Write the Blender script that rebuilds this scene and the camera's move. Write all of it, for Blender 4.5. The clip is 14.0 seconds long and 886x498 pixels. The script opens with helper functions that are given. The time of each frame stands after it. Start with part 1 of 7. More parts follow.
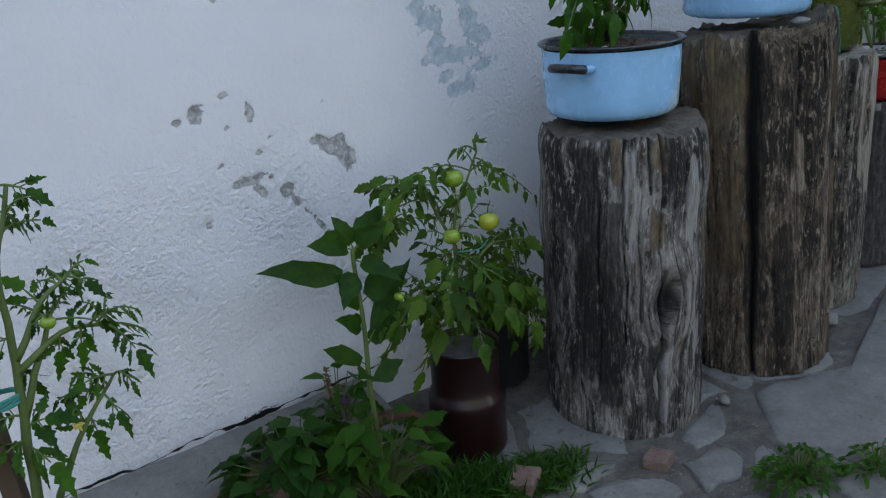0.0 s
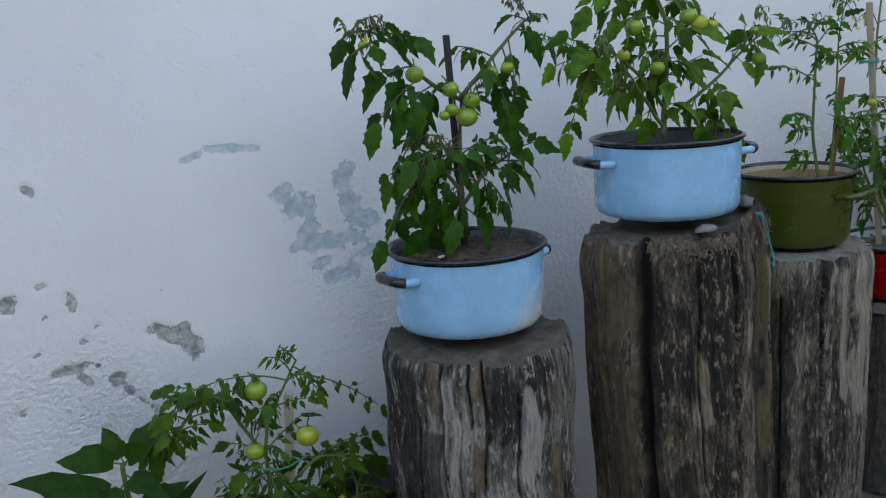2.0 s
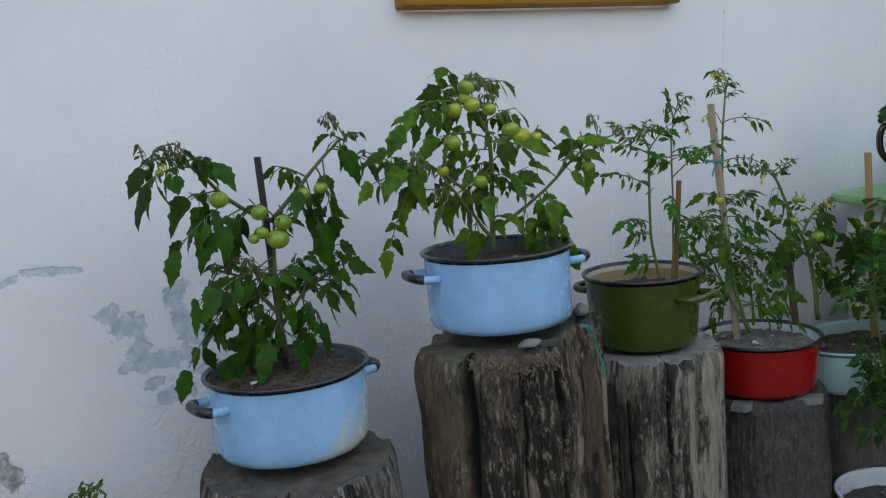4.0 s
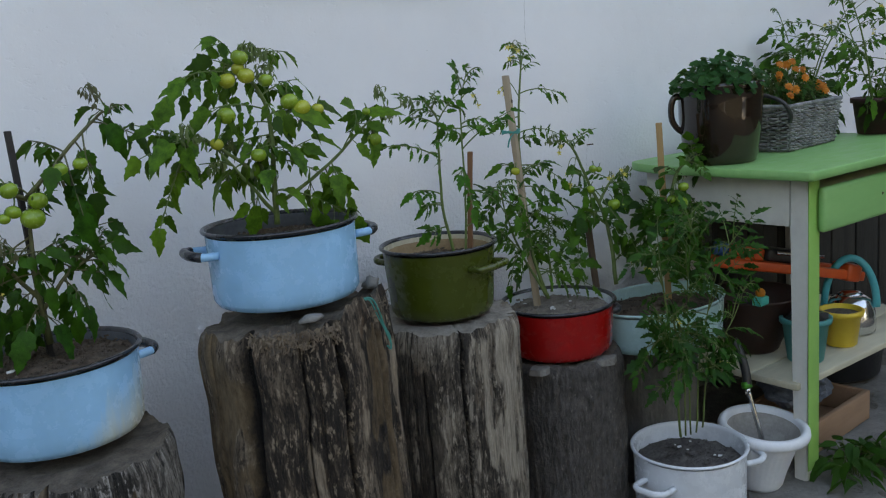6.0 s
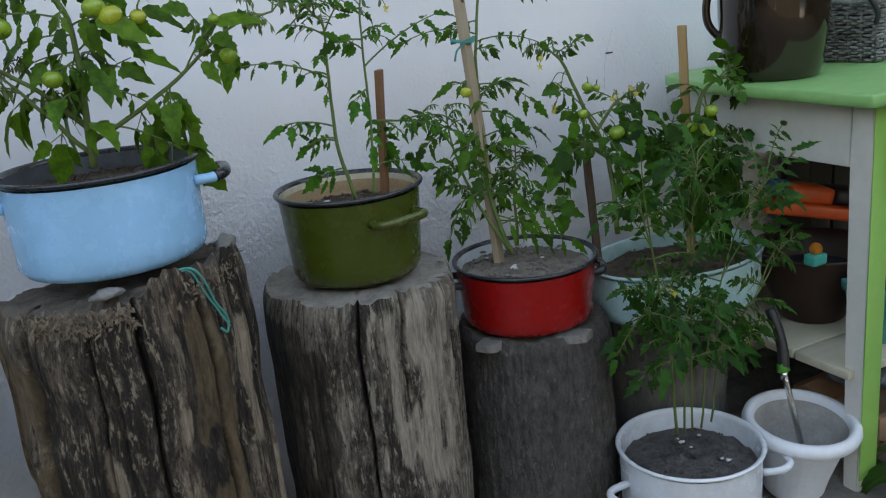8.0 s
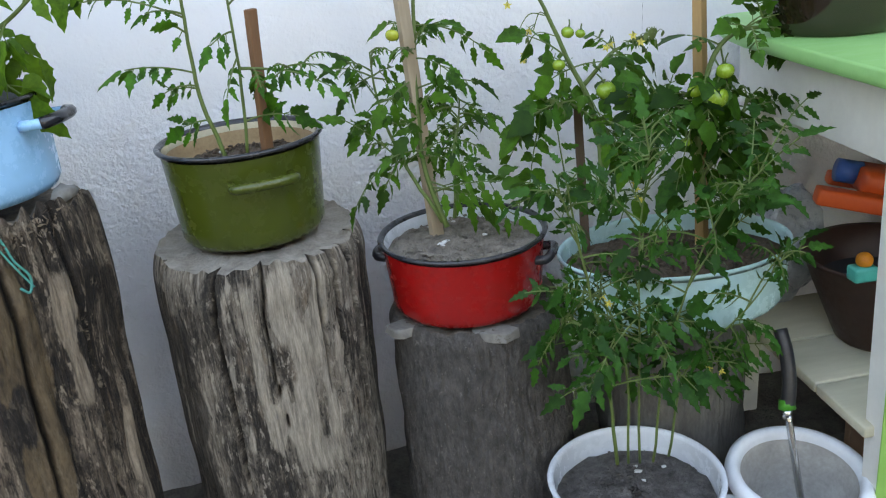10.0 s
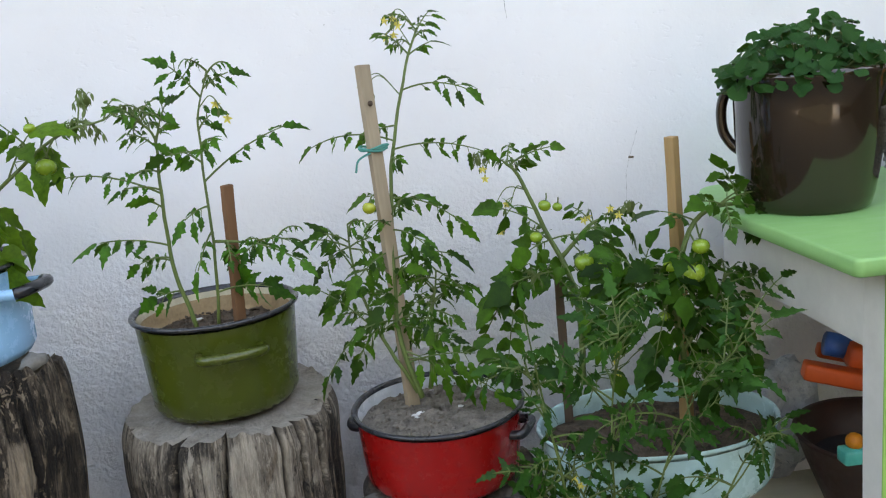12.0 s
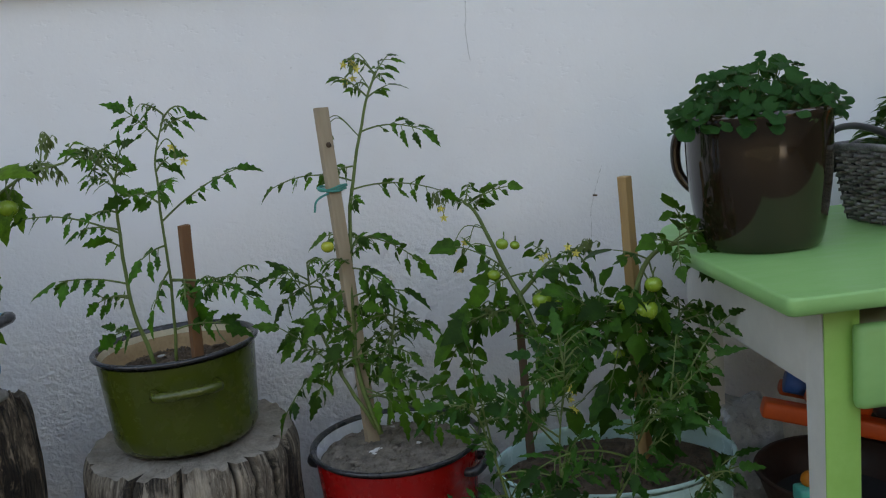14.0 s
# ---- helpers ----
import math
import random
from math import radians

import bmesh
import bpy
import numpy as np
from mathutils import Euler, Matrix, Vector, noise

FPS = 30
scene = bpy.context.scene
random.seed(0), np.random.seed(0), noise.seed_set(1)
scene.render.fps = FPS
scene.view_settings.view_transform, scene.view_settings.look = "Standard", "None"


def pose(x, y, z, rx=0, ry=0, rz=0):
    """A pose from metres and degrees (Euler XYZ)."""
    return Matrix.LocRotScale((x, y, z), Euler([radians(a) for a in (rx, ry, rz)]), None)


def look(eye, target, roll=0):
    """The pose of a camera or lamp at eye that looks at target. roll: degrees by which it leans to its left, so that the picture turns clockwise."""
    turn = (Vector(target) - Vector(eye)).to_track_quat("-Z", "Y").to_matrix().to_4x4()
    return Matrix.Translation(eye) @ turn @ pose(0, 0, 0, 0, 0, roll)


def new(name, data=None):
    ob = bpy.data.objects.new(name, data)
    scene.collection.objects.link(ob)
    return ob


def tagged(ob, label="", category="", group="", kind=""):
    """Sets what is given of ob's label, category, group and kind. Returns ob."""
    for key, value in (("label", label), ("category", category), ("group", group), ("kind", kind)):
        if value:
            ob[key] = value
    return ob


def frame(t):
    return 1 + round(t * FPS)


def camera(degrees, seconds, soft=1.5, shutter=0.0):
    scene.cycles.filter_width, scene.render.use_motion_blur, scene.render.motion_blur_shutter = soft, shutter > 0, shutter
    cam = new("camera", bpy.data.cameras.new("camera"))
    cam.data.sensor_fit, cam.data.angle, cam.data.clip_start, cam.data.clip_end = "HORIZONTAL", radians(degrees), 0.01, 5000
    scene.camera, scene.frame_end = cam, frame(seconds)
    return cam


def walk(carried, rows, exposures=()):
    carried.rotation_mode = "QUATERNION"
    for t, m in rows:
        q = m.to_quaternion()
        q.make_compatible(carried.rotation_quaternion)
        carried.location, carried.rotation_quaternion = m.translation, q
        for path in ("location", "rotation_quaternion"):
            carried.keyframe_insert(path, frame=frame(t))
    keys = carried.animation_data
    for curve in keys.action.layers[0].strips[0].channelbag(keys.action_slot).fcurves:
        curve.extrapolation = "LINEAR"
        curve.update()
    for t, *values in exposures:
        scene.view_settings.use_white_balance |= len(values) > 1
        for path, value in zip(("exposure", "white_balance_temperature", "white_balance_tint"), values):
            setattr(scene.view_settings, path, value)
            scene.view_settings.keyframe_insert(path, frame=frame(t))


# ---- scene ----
cam = camera(53.4, 14.0, 1.15)
PATH = [
    (0, (0.881, -1.379, 0.881), (2.056, 0.102, 0.226), -4.2),
    (0.5, (1.056, -1.441, 0.91), (2.01, 0.213, 0.314), -3.4),
    (1, (1.237, -1.552, 0.944), (2.091, 0.141, 0.309), -2.8),
    (1.5, (1.419, -1.581, 0.961), (2.292, 0.122, 0.378), -3.9),
    (2, (1.542, -1.575, 1.012), (2.361, 0.195, 0.567), -3.6),
    (2.2, (1.582, -1.572, 1.023), (2.378, 0.213, 0.6), -4.5),
    (4.3, (1.791, -1.658, 1.088), (2.742, 0.076, 0.787), -4.5),
    (4.5, (1.799, -1.66, 1.094), (2.778, 0.054, 0.777), -4.3),
    (5, (1.812, -1.666, 1.09), (2.886, -0.009, 0.769), -4.0),
    (5.5, (1.84, -1.679, 1.08), (2.997, -0.084, 0.74), -4.3),
    (6, (1.905, -1.713, 1.062), (3.063, -0.128, 0.676), -4.6),
    (6.5, (2.03, -1.74, 1.038), (3.147, -0.138, 0.609), -4.3),
    (7, (2.182, -1.691, 1.033), (3.286, -0.079, 0.603), -3.8),
    (7.5, (2.35, -1.648, 1.042), (3.293, 0.046, 0.554), -4.2),
    (8, (2.485, -1.605, 1.027), (3.296, 0.13, 0.449), -5.8),
    (8.5, (2.677, -1.621, 1.029), (3.266, 0.165, 0.347), -5.1),
    (8.7, (2.759, -1.629, 1.036), (3.248, 0.171, 0.314), -5.3),
    (10.8, (3.149, -1.526, 1.007), (3.31, 0.33, 0.278), -5.4),
    (11, (3.15, -1.526, 1.018), (3.302, 0.353, 0.35), -5.3),
    (11.5, (3.161, -1.539, 1.044), (3.3, 0.384, 0.512), -5.0),
    (12, (3.184, -1.549, 1.055), (3.358, 0.396, 0.625), -5.3),
    (12.5, (3.193, -1.551, 1.07), (3.332, 0.412, 0.713), -4.9),
    (13, (3.212, -1.556, 1.067), (3.336, 0.415, 0.748), -4.7),
    (13.5, (3.238, -1.562, 1.072), (3.354, 0.406, 0.738), -5.2),
    (14, (3.273, -1.579, 1.06), (3.418, 0.384, 0.705), -5.5),
]
EXPOSURES = [(0.0, 2.82, 8450, 12), (1.5, 2.82, 8650, 12), (5.0, 2.77, 9200, 12), (6.5, 2.72, 9200, 12), (7.6, 2.82, 9300, 12), (8.5, 3.35, 9400, 12), (10.8, 3.88, 9650, 14), (11.5, 3.74, 9850, 15), (12.5, 3.52, 10400, 15), (13.2, 3.20, 10200, 14), (14.0, 2.68, 9900, 13)]
walk(cam, [(t, look(eye, target, roll)) for t, eye, target, roll in PATH], EXPOSURES)

# ---------------------------------------------------------------- light
world = bpy.data.worlds.new("sky")
scene.world = world
world.use_nodes = True
wn = world.node_tree.nodes
sky = wn.new("ShaderNodeTexSky")
sky.sky_type = "NISHITA"
sky.sun_disc = False
sky.sun_elevation = radians(32)
sky.sun_rotation = radians(20)
sky.air_density, sky.dust_density, sky.ozone_density = 1.0, 2.5, 1.0
wn["Background"].inputs["Strength"].default_value = 0.13
world.node_tree.links.new(sky.outputs["Color"], wn["Background"].inputs["Color"])
sun_data = bpy.data.lights.new("sun", "SUN")
sun_data.energy, sun_data.angle, sun_data.color = 2.5, radians(0.6), (1.0, 0.94, 0.85)
sun = new("sun", sun_data)
sun.matrix_world = look((3 + 2.7, 8, 6.0), (3, 0, 1.0))


# ---------------------------------------------------------------- materials
def material(name):
    m = bpy.data.materials.new(name)
    m.use_nodes = True
    t = m.node_tree
    return m, t.nodes, t.links, t.nodes["Principled BSDF"]


def coords(n, l, scale=(1, 1, 1)):
    tc = n.new("ShaderNodeTexCoord")
    mp = n.new("ShaderNodeMapping")
    mp.inputs["Scale"].default_value = scale
    l.new(tc.outputs["Object"], mp.inputs["Vector"])
    return mp.outputs["Vector"]


def noise_tex(n, l, vec, scale, detail=4.0, rough=0.6, distort=0.0):
    t = n.new("ShaderNodeTexNoise")
    t.inputs["Scale"].default_value, t.inputs["Detail"].default_value = scale, detail
    t.inputs["Roughness"].default_value, t.inputs["Distortion"].default_value = rough, distort
    l.new(vec, t.inputs["Vector"])
    return t.outputs["Fac"]


def ramp(n, l, fac, stops):
    r = n.new("ShaderNodeValToRGB")
    e = r.color_ramp.elements
    while len(e) < len(stops):
        e.new(0.5)
    for k, (p, c) in enumerate(stops):
        e[k].position, e[k].color = p, (*c, 1) if not isinstance(c, float) else (c, c, c, 1)
    l.new(fac, r.inputs["Fac"])
    return r.outputs["Color"]


def mix(n, l, fac, a, b, how="MIX"):
    m = n.new("ShaderNodeMix")
    m.data_type, m.blend_type = "RGBA", how
    for sock, v in (("Factor", fac), ("A", a), ("B", b)):
        s = [i for i in m.inputs if i.name == sock and (i.type == "RGBA" if sock != "Factor" else i.type == "VALUE")][0]
        if isinstance(v, (int, float)):
            s.default_value = v
        elif isinstance(v, tuple):
            s.default_value = (*v, 1)
        else:
            l.new(v, s)
    return [o for o in m.outputs if o.type == "RGBA"][0]


def bump(n, l, bsdf, height, strength, dist=0.002, under=None):
    b = n.new("ShaderNodeBump")
    b.inputs["Strength"].default_value, b.inputs["Distance"].default_value = strength, dist
    l.new(height, b.inputs["Height"])
    if under:
        l.new(under, b.inputs["Normal"])
    l.new(b.outputs["Normal"], bsdf.inputs["Normal"])
    return b.outputs["Normal"]


def attribute(n, name):
    a = n.new("ShaderNodeAttribute")
    a.attribute_name = name
    return a.outputs["Fac"]


def mottled(name, dark, light, scale=8.0, rough=0.6, bump_scale=60.0, bump_strength=0.3, bump_dist=0.002, stretch=(1, 1, 1), metallic=0.0, spots=None, coat=0.0):
    """A surface with two scales of colour variation and fine relief."""
    m, n, l, b = material(name)
    v = coords(n, l, stretch)
    big = noise_tex(n, l, v, scale, 5, 0.65)
    fine = noise_tex(n, l, v, scale * 9, 3, 0.6)
    c = ramp(n, l, big, [(0.3, dark), (0.7, light)])
    c = mix(n, l, 0.35, c, ramp(n, l, fine, [(0.3, dark), (0.75, light)]))
    if spots:
        where, colour = spots
        s = noise_tex(n, l, v, scale * 2.3, 6, 0.7)
        c = mix(n, l, ramp(n, l, s, [(where, 0.0), (where + 0.06, 1.0)]), c, colour)
    l.new(c, b.inputs["Base Color"])
    l.new(ramp(n, l, fine, [(0.2, max(0.02, rough * 0.75)), (0.8, min(1.0, rough * 1.25))]), b.inputs["Roughness"])
    b.inputs["Metallic"].default_value = metallic
    b.inputs["Coat Weight"].default_value = coat
    if bump_strength:
        bump(n, l, b, noise_tex(n, l, v, bump_scale, 5, 0.65), bump_strength, bump_dist)
    return m


def enamel(name, colour, wear=(0.1, 0.09, 0.08), stain=(0.75, 0.66, 0.42), stained=0.0, stain_side=(1, 0)):
    """Glossy enamel with faint blotches, small chips and, at one side, a run-down rusty tint."""
    m, n, l, b = material(name)
    v = coords(n, l)
    blotch = noise_tex(n, l, v, 9, 4, 0.6)
    dark = tuple(k * 0.82 for k in colour)
    c = ramp(n, l, blotch, [(0.3, dark), (0.65, colour)])
    streak = noise_tex(n, l, coords(n, l, (1, 1, 0.12)), 45, 4, 0.6)
    c = mix(n, l, ramp(n, l, streak, [(0.55, 0.0), (0.8, 0.22)]), c, tuple(min(1, k * 1.15 + 0.03) for k in colour))
    if stained:
        sep = n.new("ShaderNodeSeparateXYZ")
        l.new(v, sep.inputs[0])
        dot = n.new("ShaderNodeVectorMath")
        dot.operation = "DOT_PRODUCT"
        dot.inputs[1].default_value = (stain_side[0], stain_side[1], -0.9)
        l.new(v, dot.inputs[0])
        add = n.new("ShaderNodeMath")
        add.operation = "MULTIPLY_ADD"
        add.inputs[1].default_value, add.inputs[2].default_value = 0.09, 0.0
        l.new(streak, add.inputs[0])
        tot = n.new("ShaderNodeMath")
        l.new(dot.outputs["Value"], tot.inputs[0]), l.new(add.outputs[0], tot.inputs[1])
        c = mix(n, l, ramp(n, l, tot.outputs[0], [(0.075, 0.0), (0.16, stained)]), c, stain)
    chip = noise_tex(n, l, v, 24, 5, 0.7)
    c = mix(n, l, ramp(n, l, chip, [(0.76, 0.0), (0.78, 1.0)]), c, wear)
    l.new(c, b.inputs["Base Color"])
    l.new(ramp(n, l, noise_tex(n, l, v, 30, 4, 0.7), [(0.3, 0.16), (0.75, 0.38)]), b.inputs["Roughness"])
    b.inputs["Coat Weight"].default_value = 0.15
    bump(n, l, b, noise_tex(n, l, v, 14, 3, 0.5), 0.08, 0.004)
    return m


def weathered_wood(name, dark, mid, pale, warm=(0.30, 0.19, 0.09), warm_amount=0.5, bleach=0.5, stained=0.5):
    """Weathered wood: short fibres that flow round knots, dark rain stains, bleached flakes, thin drying splits and a few warm flakes."""
    m, n, l, b = material(name)
    grain = n.new("ShaderNodeAttribute")
    grain.attribute_name = "grain"

    def along(stretch, bend=0.0, size=10):
        mp = n.new("ShaderNodeMapping")
        mp.inputs["Scale"].default_value = (1, 1, stretch)
        l.new(grain.outputs["Vector"], mp.inputs["Vector"])
        if not bend:
            return mp.outputs["Vector"]
        t = n.new("ShaderNodeTexNoise")
        t.inputs["Scale"].default_value, t.inputs["Detail"].default_value = size, 3
        l.new(mp.outputs["Vector"], t.inputs["Vector"])
        a = n.new("ShaderNodeVectorMath")
        a.operation = "MULTIPLY_ADD"
        a.inputs[1].default_value = (bend, bend, bend * 0.3)
        l.new(t.outputs["Color"], a.inputs[0]), l.new(mp.outputs["Vector"], a.inputs[2])
        return a.outputs[0]

    def shifted(a, b, amount):
        """Noise a, its edges frayed by the fibres of noise b."""
        k = n.new("ShaderNodeMath")
        k.operation = "MULTIPLY_ADD"
        k.inputs[1].default_value = amount
        l.new(b, k.inputs[0]), l.new(a, k.inputs[2])
        return k.outputs[0]

    dim = lambda c, f: tuple(min(0.66, k * f) for k in c)
    streak = noise_tex(n, l, along(0.22, 0.03), 60, 9, 0.76)
    fine = noise_tex(n, l, along(0.10), 230, 6, 0.75)
    torn = noise_tex(n, l, along(0.32, 0.02), 90, 9, 0.85)
    stain = shifted(noise_tex(n, l, along(0.30, 0.05, 9), 12, 8, 0.70, 0.3), torn, 0.42)
    silver = shifted(noise_tex(n, l, along(0.24, 0.06, 14), 16, 8, 0.72, 0.4), torn, 0.5)
    flake = noise_tex(n, l, along(0.30, 0.05), 24, 6, 0.70, 0.5)
    line = noise_tex(n, l, along(0.045, 0.02), 24, 2, 0.5)
    c = ramp(n, l, streak, [(0.34, dim(mid, 0.42)), (0.50, mid), (0.66, dim(pale, 0.75))])
    c = mix(n, l, 0.45, c, ramp(n, l, fine, [(0.38, dim(mid, 0.3)), (0.62, dim(pale, 1.0))]))
    c = mix(n, l, ramp(n, l, flake, [(0.56, 0.0), (0.64, warm_amount)]), c, mix(n, l, ramp(n, l, fine, [(0.4, 0.0), (0.6, 1.0)]), dim(warm, 0.5), warm))
    bright = ramp(n, l, fine, [(0.34, dim(pale, 0.55)), (0.5, pale), (0.64, dim(pale, 1.45))])
    c = mix(n, l, ramp(n, l, silver, [(0.77, 0.0), (0.92, bleach)]), c, bright)
    black = ramp(n, l, fine, [(0.38, dim(dark, 0.5)), (0.55, dim(dark, 1.3)), (0.68, dim(mid, 0.8))])
    c = mix(n, l, ramp(n, l, stain, [(0.72 - 0.09 * stained, 0.0), (0.84 - 0.09 * stained, 0.92)]), c, black)
    speck = noise_tex(n, l, along(0.30), 110, 5, 0.75)
    c = mix(n, l, ramp(n, l, speck, [(0.55, 0.0), (0.62, 0.7)]), c, dim(pale, 1.15))
    c = mix(n, l, ramp(n, l, speck, [(0.38, 0.8), (0.44, 0.0)]), c, dim(dark, 0.6))
    cut = ramp(n, l, line, [(0.490, 0.0), (0.5, 0.85), (0.510, 0.0)])
    c = mix(n, l, cut, c, dim(dark, 0.3))
    frayed = lambda key: ramp(n, l, shifted(attribute(n, key), torn, 1.2), [(0.80, 0.0), (1.15, 0.75)])
    c = mix(n, l, frayed("stain"), c, black)
    c = mix(n, l, frayed("bleach"), c, bright)
    tan = mix(n, l, ramp(n, l, streak, [(0.34, 0.0), (0.64, 1.0)]), (0.050, 0.034, 0.019), (0.26, 0.180, 0.100))
    c = mix(n, l, frayed("tint"), c, tan)
    # Shade painted into the colour of cracks and knot hollows.
    c = mix(n, l, attribute(n, "hollow_shade"), c, dim(dark, 0.16))
    l.new(c, b.inputs["Base Color"])
    b.inputs["Roughness"].default_value = 0.92
    first = bump(n, l, b, streak, 1.0, 0.011)
    second = bump(n, l, b, silver, 0.8, 0.010, first)
    inv = n.new("ShaderNodeInvert")
    l.new(cut, inv.inputs["Color"])
    bump(n, l, b, inv.outputs["Color"], 0.7, 0.005, second)
    return m


def leaf_material(name, dark, light, young=(0.22, 0.30, 0.05)):
    m, n, l, b = material(name)
    info = n.new("ShaderNodeObjectInfo")
    geo = n.new("ShaderNodeNewGeometry")
    v = coords(n, l)
    c = ramp(n, l, noise_tex(n, l, v, 55, 5, 0.7), [(0.36, dark), (0.64, light)])
    c = mix(n, l, ramp(n, l, info.outputs["Random"], [(0.2, 0.0), (1.0, 0.35)]), c, young)
    c = mix(n, l, ramp(n, l, geo.outputs["Random Per Island"], [(0.35, 0.0), (1.0, 0.85)]), c, tuple(k * 0.6 for k in dark))
    l.new(c, b.inputs["Base Color"])
    b.inputs["Roughness"].default_value = 0.48
    b.inputs["Specular IOR Level"].default_value = 0.17
    bump(n, l, b, noise_tex(n, l, v, 220, 3, 0.6), 0.5, 0.002)
    tr = n.new("ShaderNodeBsdfTranslucent")
    l.new(mix(n, l, 0.4, c, (0.14, 0.30, 0.015)), tr.inputs["Color"])
    ms = n.new("ShaderNodeMixShader")
    ms.inputs["Fac"].default_value = 0.30
    out = n["Material Output"]
    l.new(b.outputs["BSDF"], ms.inputs[1]), l.new(tr.outputs["BSDF"], ms.inputs[2])
    l.new(ms.outputs["Shader"], out.inputs["Surface"])
    return m


def plaster_material():
    m, n, l, b = material("lime plaster")
    v = coords(n, l)
    big = noise_tex(n, l, v, 1.6, 5, 0.6)
    mid = noise_tex(n, l, v, 9, 5, 0.65)
    c = ramp(n, l, big, [(0.3, (0.75, 0.745, 0.765)), (0.7, (0.84, 0.835, 0.845))])
    c = mix(n, l, ramp(n, l, mid, [(0.5, 0.0), (0.8, 0.25)]), c, (0.75, 0.71, 0.70))
    speck = noise_tex(n, l, v, 55, 3, 0.6)
    c = mix(n, l, ramp(n, l, speck, [(0.74, 0.0), (0.77, 0.5)]), c, (0.33, 0.31, 0.29))
    grey = ramp(n, l, noise_tex(n, l, v, 70, 5, 0.75), [(0.32, (0.19, 0.19, 0.185)), (0.5, (0.40, 0.40, 0.39)), (0.66, (0.64, 0.63, 0.62))])

    def peeled(name, raw):
        """A crisp, ragged edge where the soft field of an attribute passes one half."""
        add = n.new("ShaderNodeMath")
        add.operation = "MULTIPLY_ADD"
        add.inputs[1].default_value = raw
        l.new(noise_tex(n, l, v, 120, 4, 0.7), add.inputs[0]), l.new(attribute(n, name), add.inputs[2])
        return ramp(n, l, add.outputs[0], [(0.5 + raw * 0.5, 0.0), (0.54 + raw * 0.5, 1.0)])

    bare = peeled("bare", 0.9)
    c = mix(n, l, bare, c, grey)
    pale = ramp(n, l, noise_tex(n, l, v, 45, 6, 0.75), [(0.35, (0.29, 0.39, 0.45)), (0.62, (0.60, 0.67, 0.71))])
    blue = peeled("blue", 0.8)
    half = n.new("ShaderNodeMath")
    half.operation = "MULTIPLY"
    half.inputs[1].default_value = 0.85
    l.new(blue, half.inputs[0])
    c = mix(n, l, half.outputs[0], c, pale)
    c = mix(n, l, peeled("crack", 0.35), c, (0.075, 0.07, 0.065))
    l.new(c, b.inputs["Base Color"])
    b.inputs["Roughness"].default_value = 0.95
    coarse = n.new("ShaderNodeMath")
    coarse.operation = "MULTIPLY"
    l.new(noise_tex(n, l, v, 105, 4, 0.6), coarse.inputs[0]), l.new(attribute(n, "rough"), coarse.inputs[1])
    first = bump(n, l, b, coarse.outputs[0], 1.0, 0.012)
    second = bump(n, l, b, noise_tex(n, l, v, 190, 4, 0.6), 0.10, 0.0012, first)
    nick = ramp(n, l, noise_tex(n, l, coords(n, l, (1, 1, 1.9)), 34, 3, 0.6), [(0.60, 1.0), (0.68, 0.0)])
    second = bump(n, l, b, nick, 0.2, 0.0025, second)
    inv = n.new("ShaderNodeInvert")
    l.new(bare, inv.inputs["Color"])
    third = bump(n, l, b, inv.outputs["Color"], 0.8, 0.003, second)
    inv = n.new("ShaderNodeInvert")
    l.new(blue, inv.inputs["Color"])
    bump(n, l, b, inv.outputs["Color"], 0.7, 0.002, third)
    return m


PLASTER = plaster_material()
CRACK = mottled("dark crack", (0.13, 0.125, 0.12), (0.32, 0.31, 0.30), 60, 0.95, 90, 0.3)
STUMP_GREY = weathered_wood("weathered stump", (0.014, 0.012, 0.0105), (0.160, 0.137, 0.112), (0.50, 0.47, 0.43), warm=(0.27, 0.16, 0.07), warm_amount=0.6, bleach=1.0, stained=0.75)
STUMP_BROWN = weathered_wood("brown stump", (0.014, 0.010, 0.0075), (0.105, 0.074, 0.052), (0.39, 0.31, 0.23), warm=(0.20, 0.10, 0.045), warm_amount=0.55, bleach=0.7, stained=0.7)
STUMP_PALE = weathered_wood("pale stump", (0.020, 0.016, 0.013), (0.185, 0.152, 0.120), (0.44, 0.385, 0.315), warm=(0.22, 0.125, 0.06), warm_amount=0.35, bleach=0.85, stained=0.4)
STUMP_SMOOTH = mottled("smooth grey stump", (0.055, 0.052, 0.048), (0.19, 0.18, 0.165), 22, 0.95, 90, 0.7, 0.006, (1, 1, 0.4), spots=(0.70, (0.28, 0.26, 0.23)))
BARK = mottled("dark bark", (0.018, 0.016, 0.015), (0.15, 0.137, 0.128), 75, 0.95, 110, 1.0, 0.014, (1, 1, 0.5), spots=(0.60, (0.19, 0.172, 0.158)))
END_PALE = mottled("pale end grain", (0.14, 0.12, 0.10), (0.42, 0.38, 0.33), 26, 0.95, 120, 1.0, 0.006)
END_GRAIN = mottled("end grain", (0.022, 0.017, 0.013), (0.20, 0.165, 0.13), 34, 0.95, 120, 1.0, 0.006)
ENAMEL_BLUE = enamel("pale blue enamel", (0.285, 0.605, 0.90))
ENAMEL_BLUE_STAINED = enamel("stained pale blue enamel", (0.285, 0.605, 0.90), stained=0.8, stain_side=(0.93, -0.42))
ENAMEL_OLIVE = enamel("olive enamel", (0.055, 0.075, 0.008))
ENAMEL_RED = enamel("red enamel", (0.36, 0.006, 0.006))
ENAMEL_TEAL = enamel("pale teal enamel", (0.45, 0.70, 0.72))
ENAMEL_WHITE = enamel("white enamel", (0.72, 0.77, 0.82))
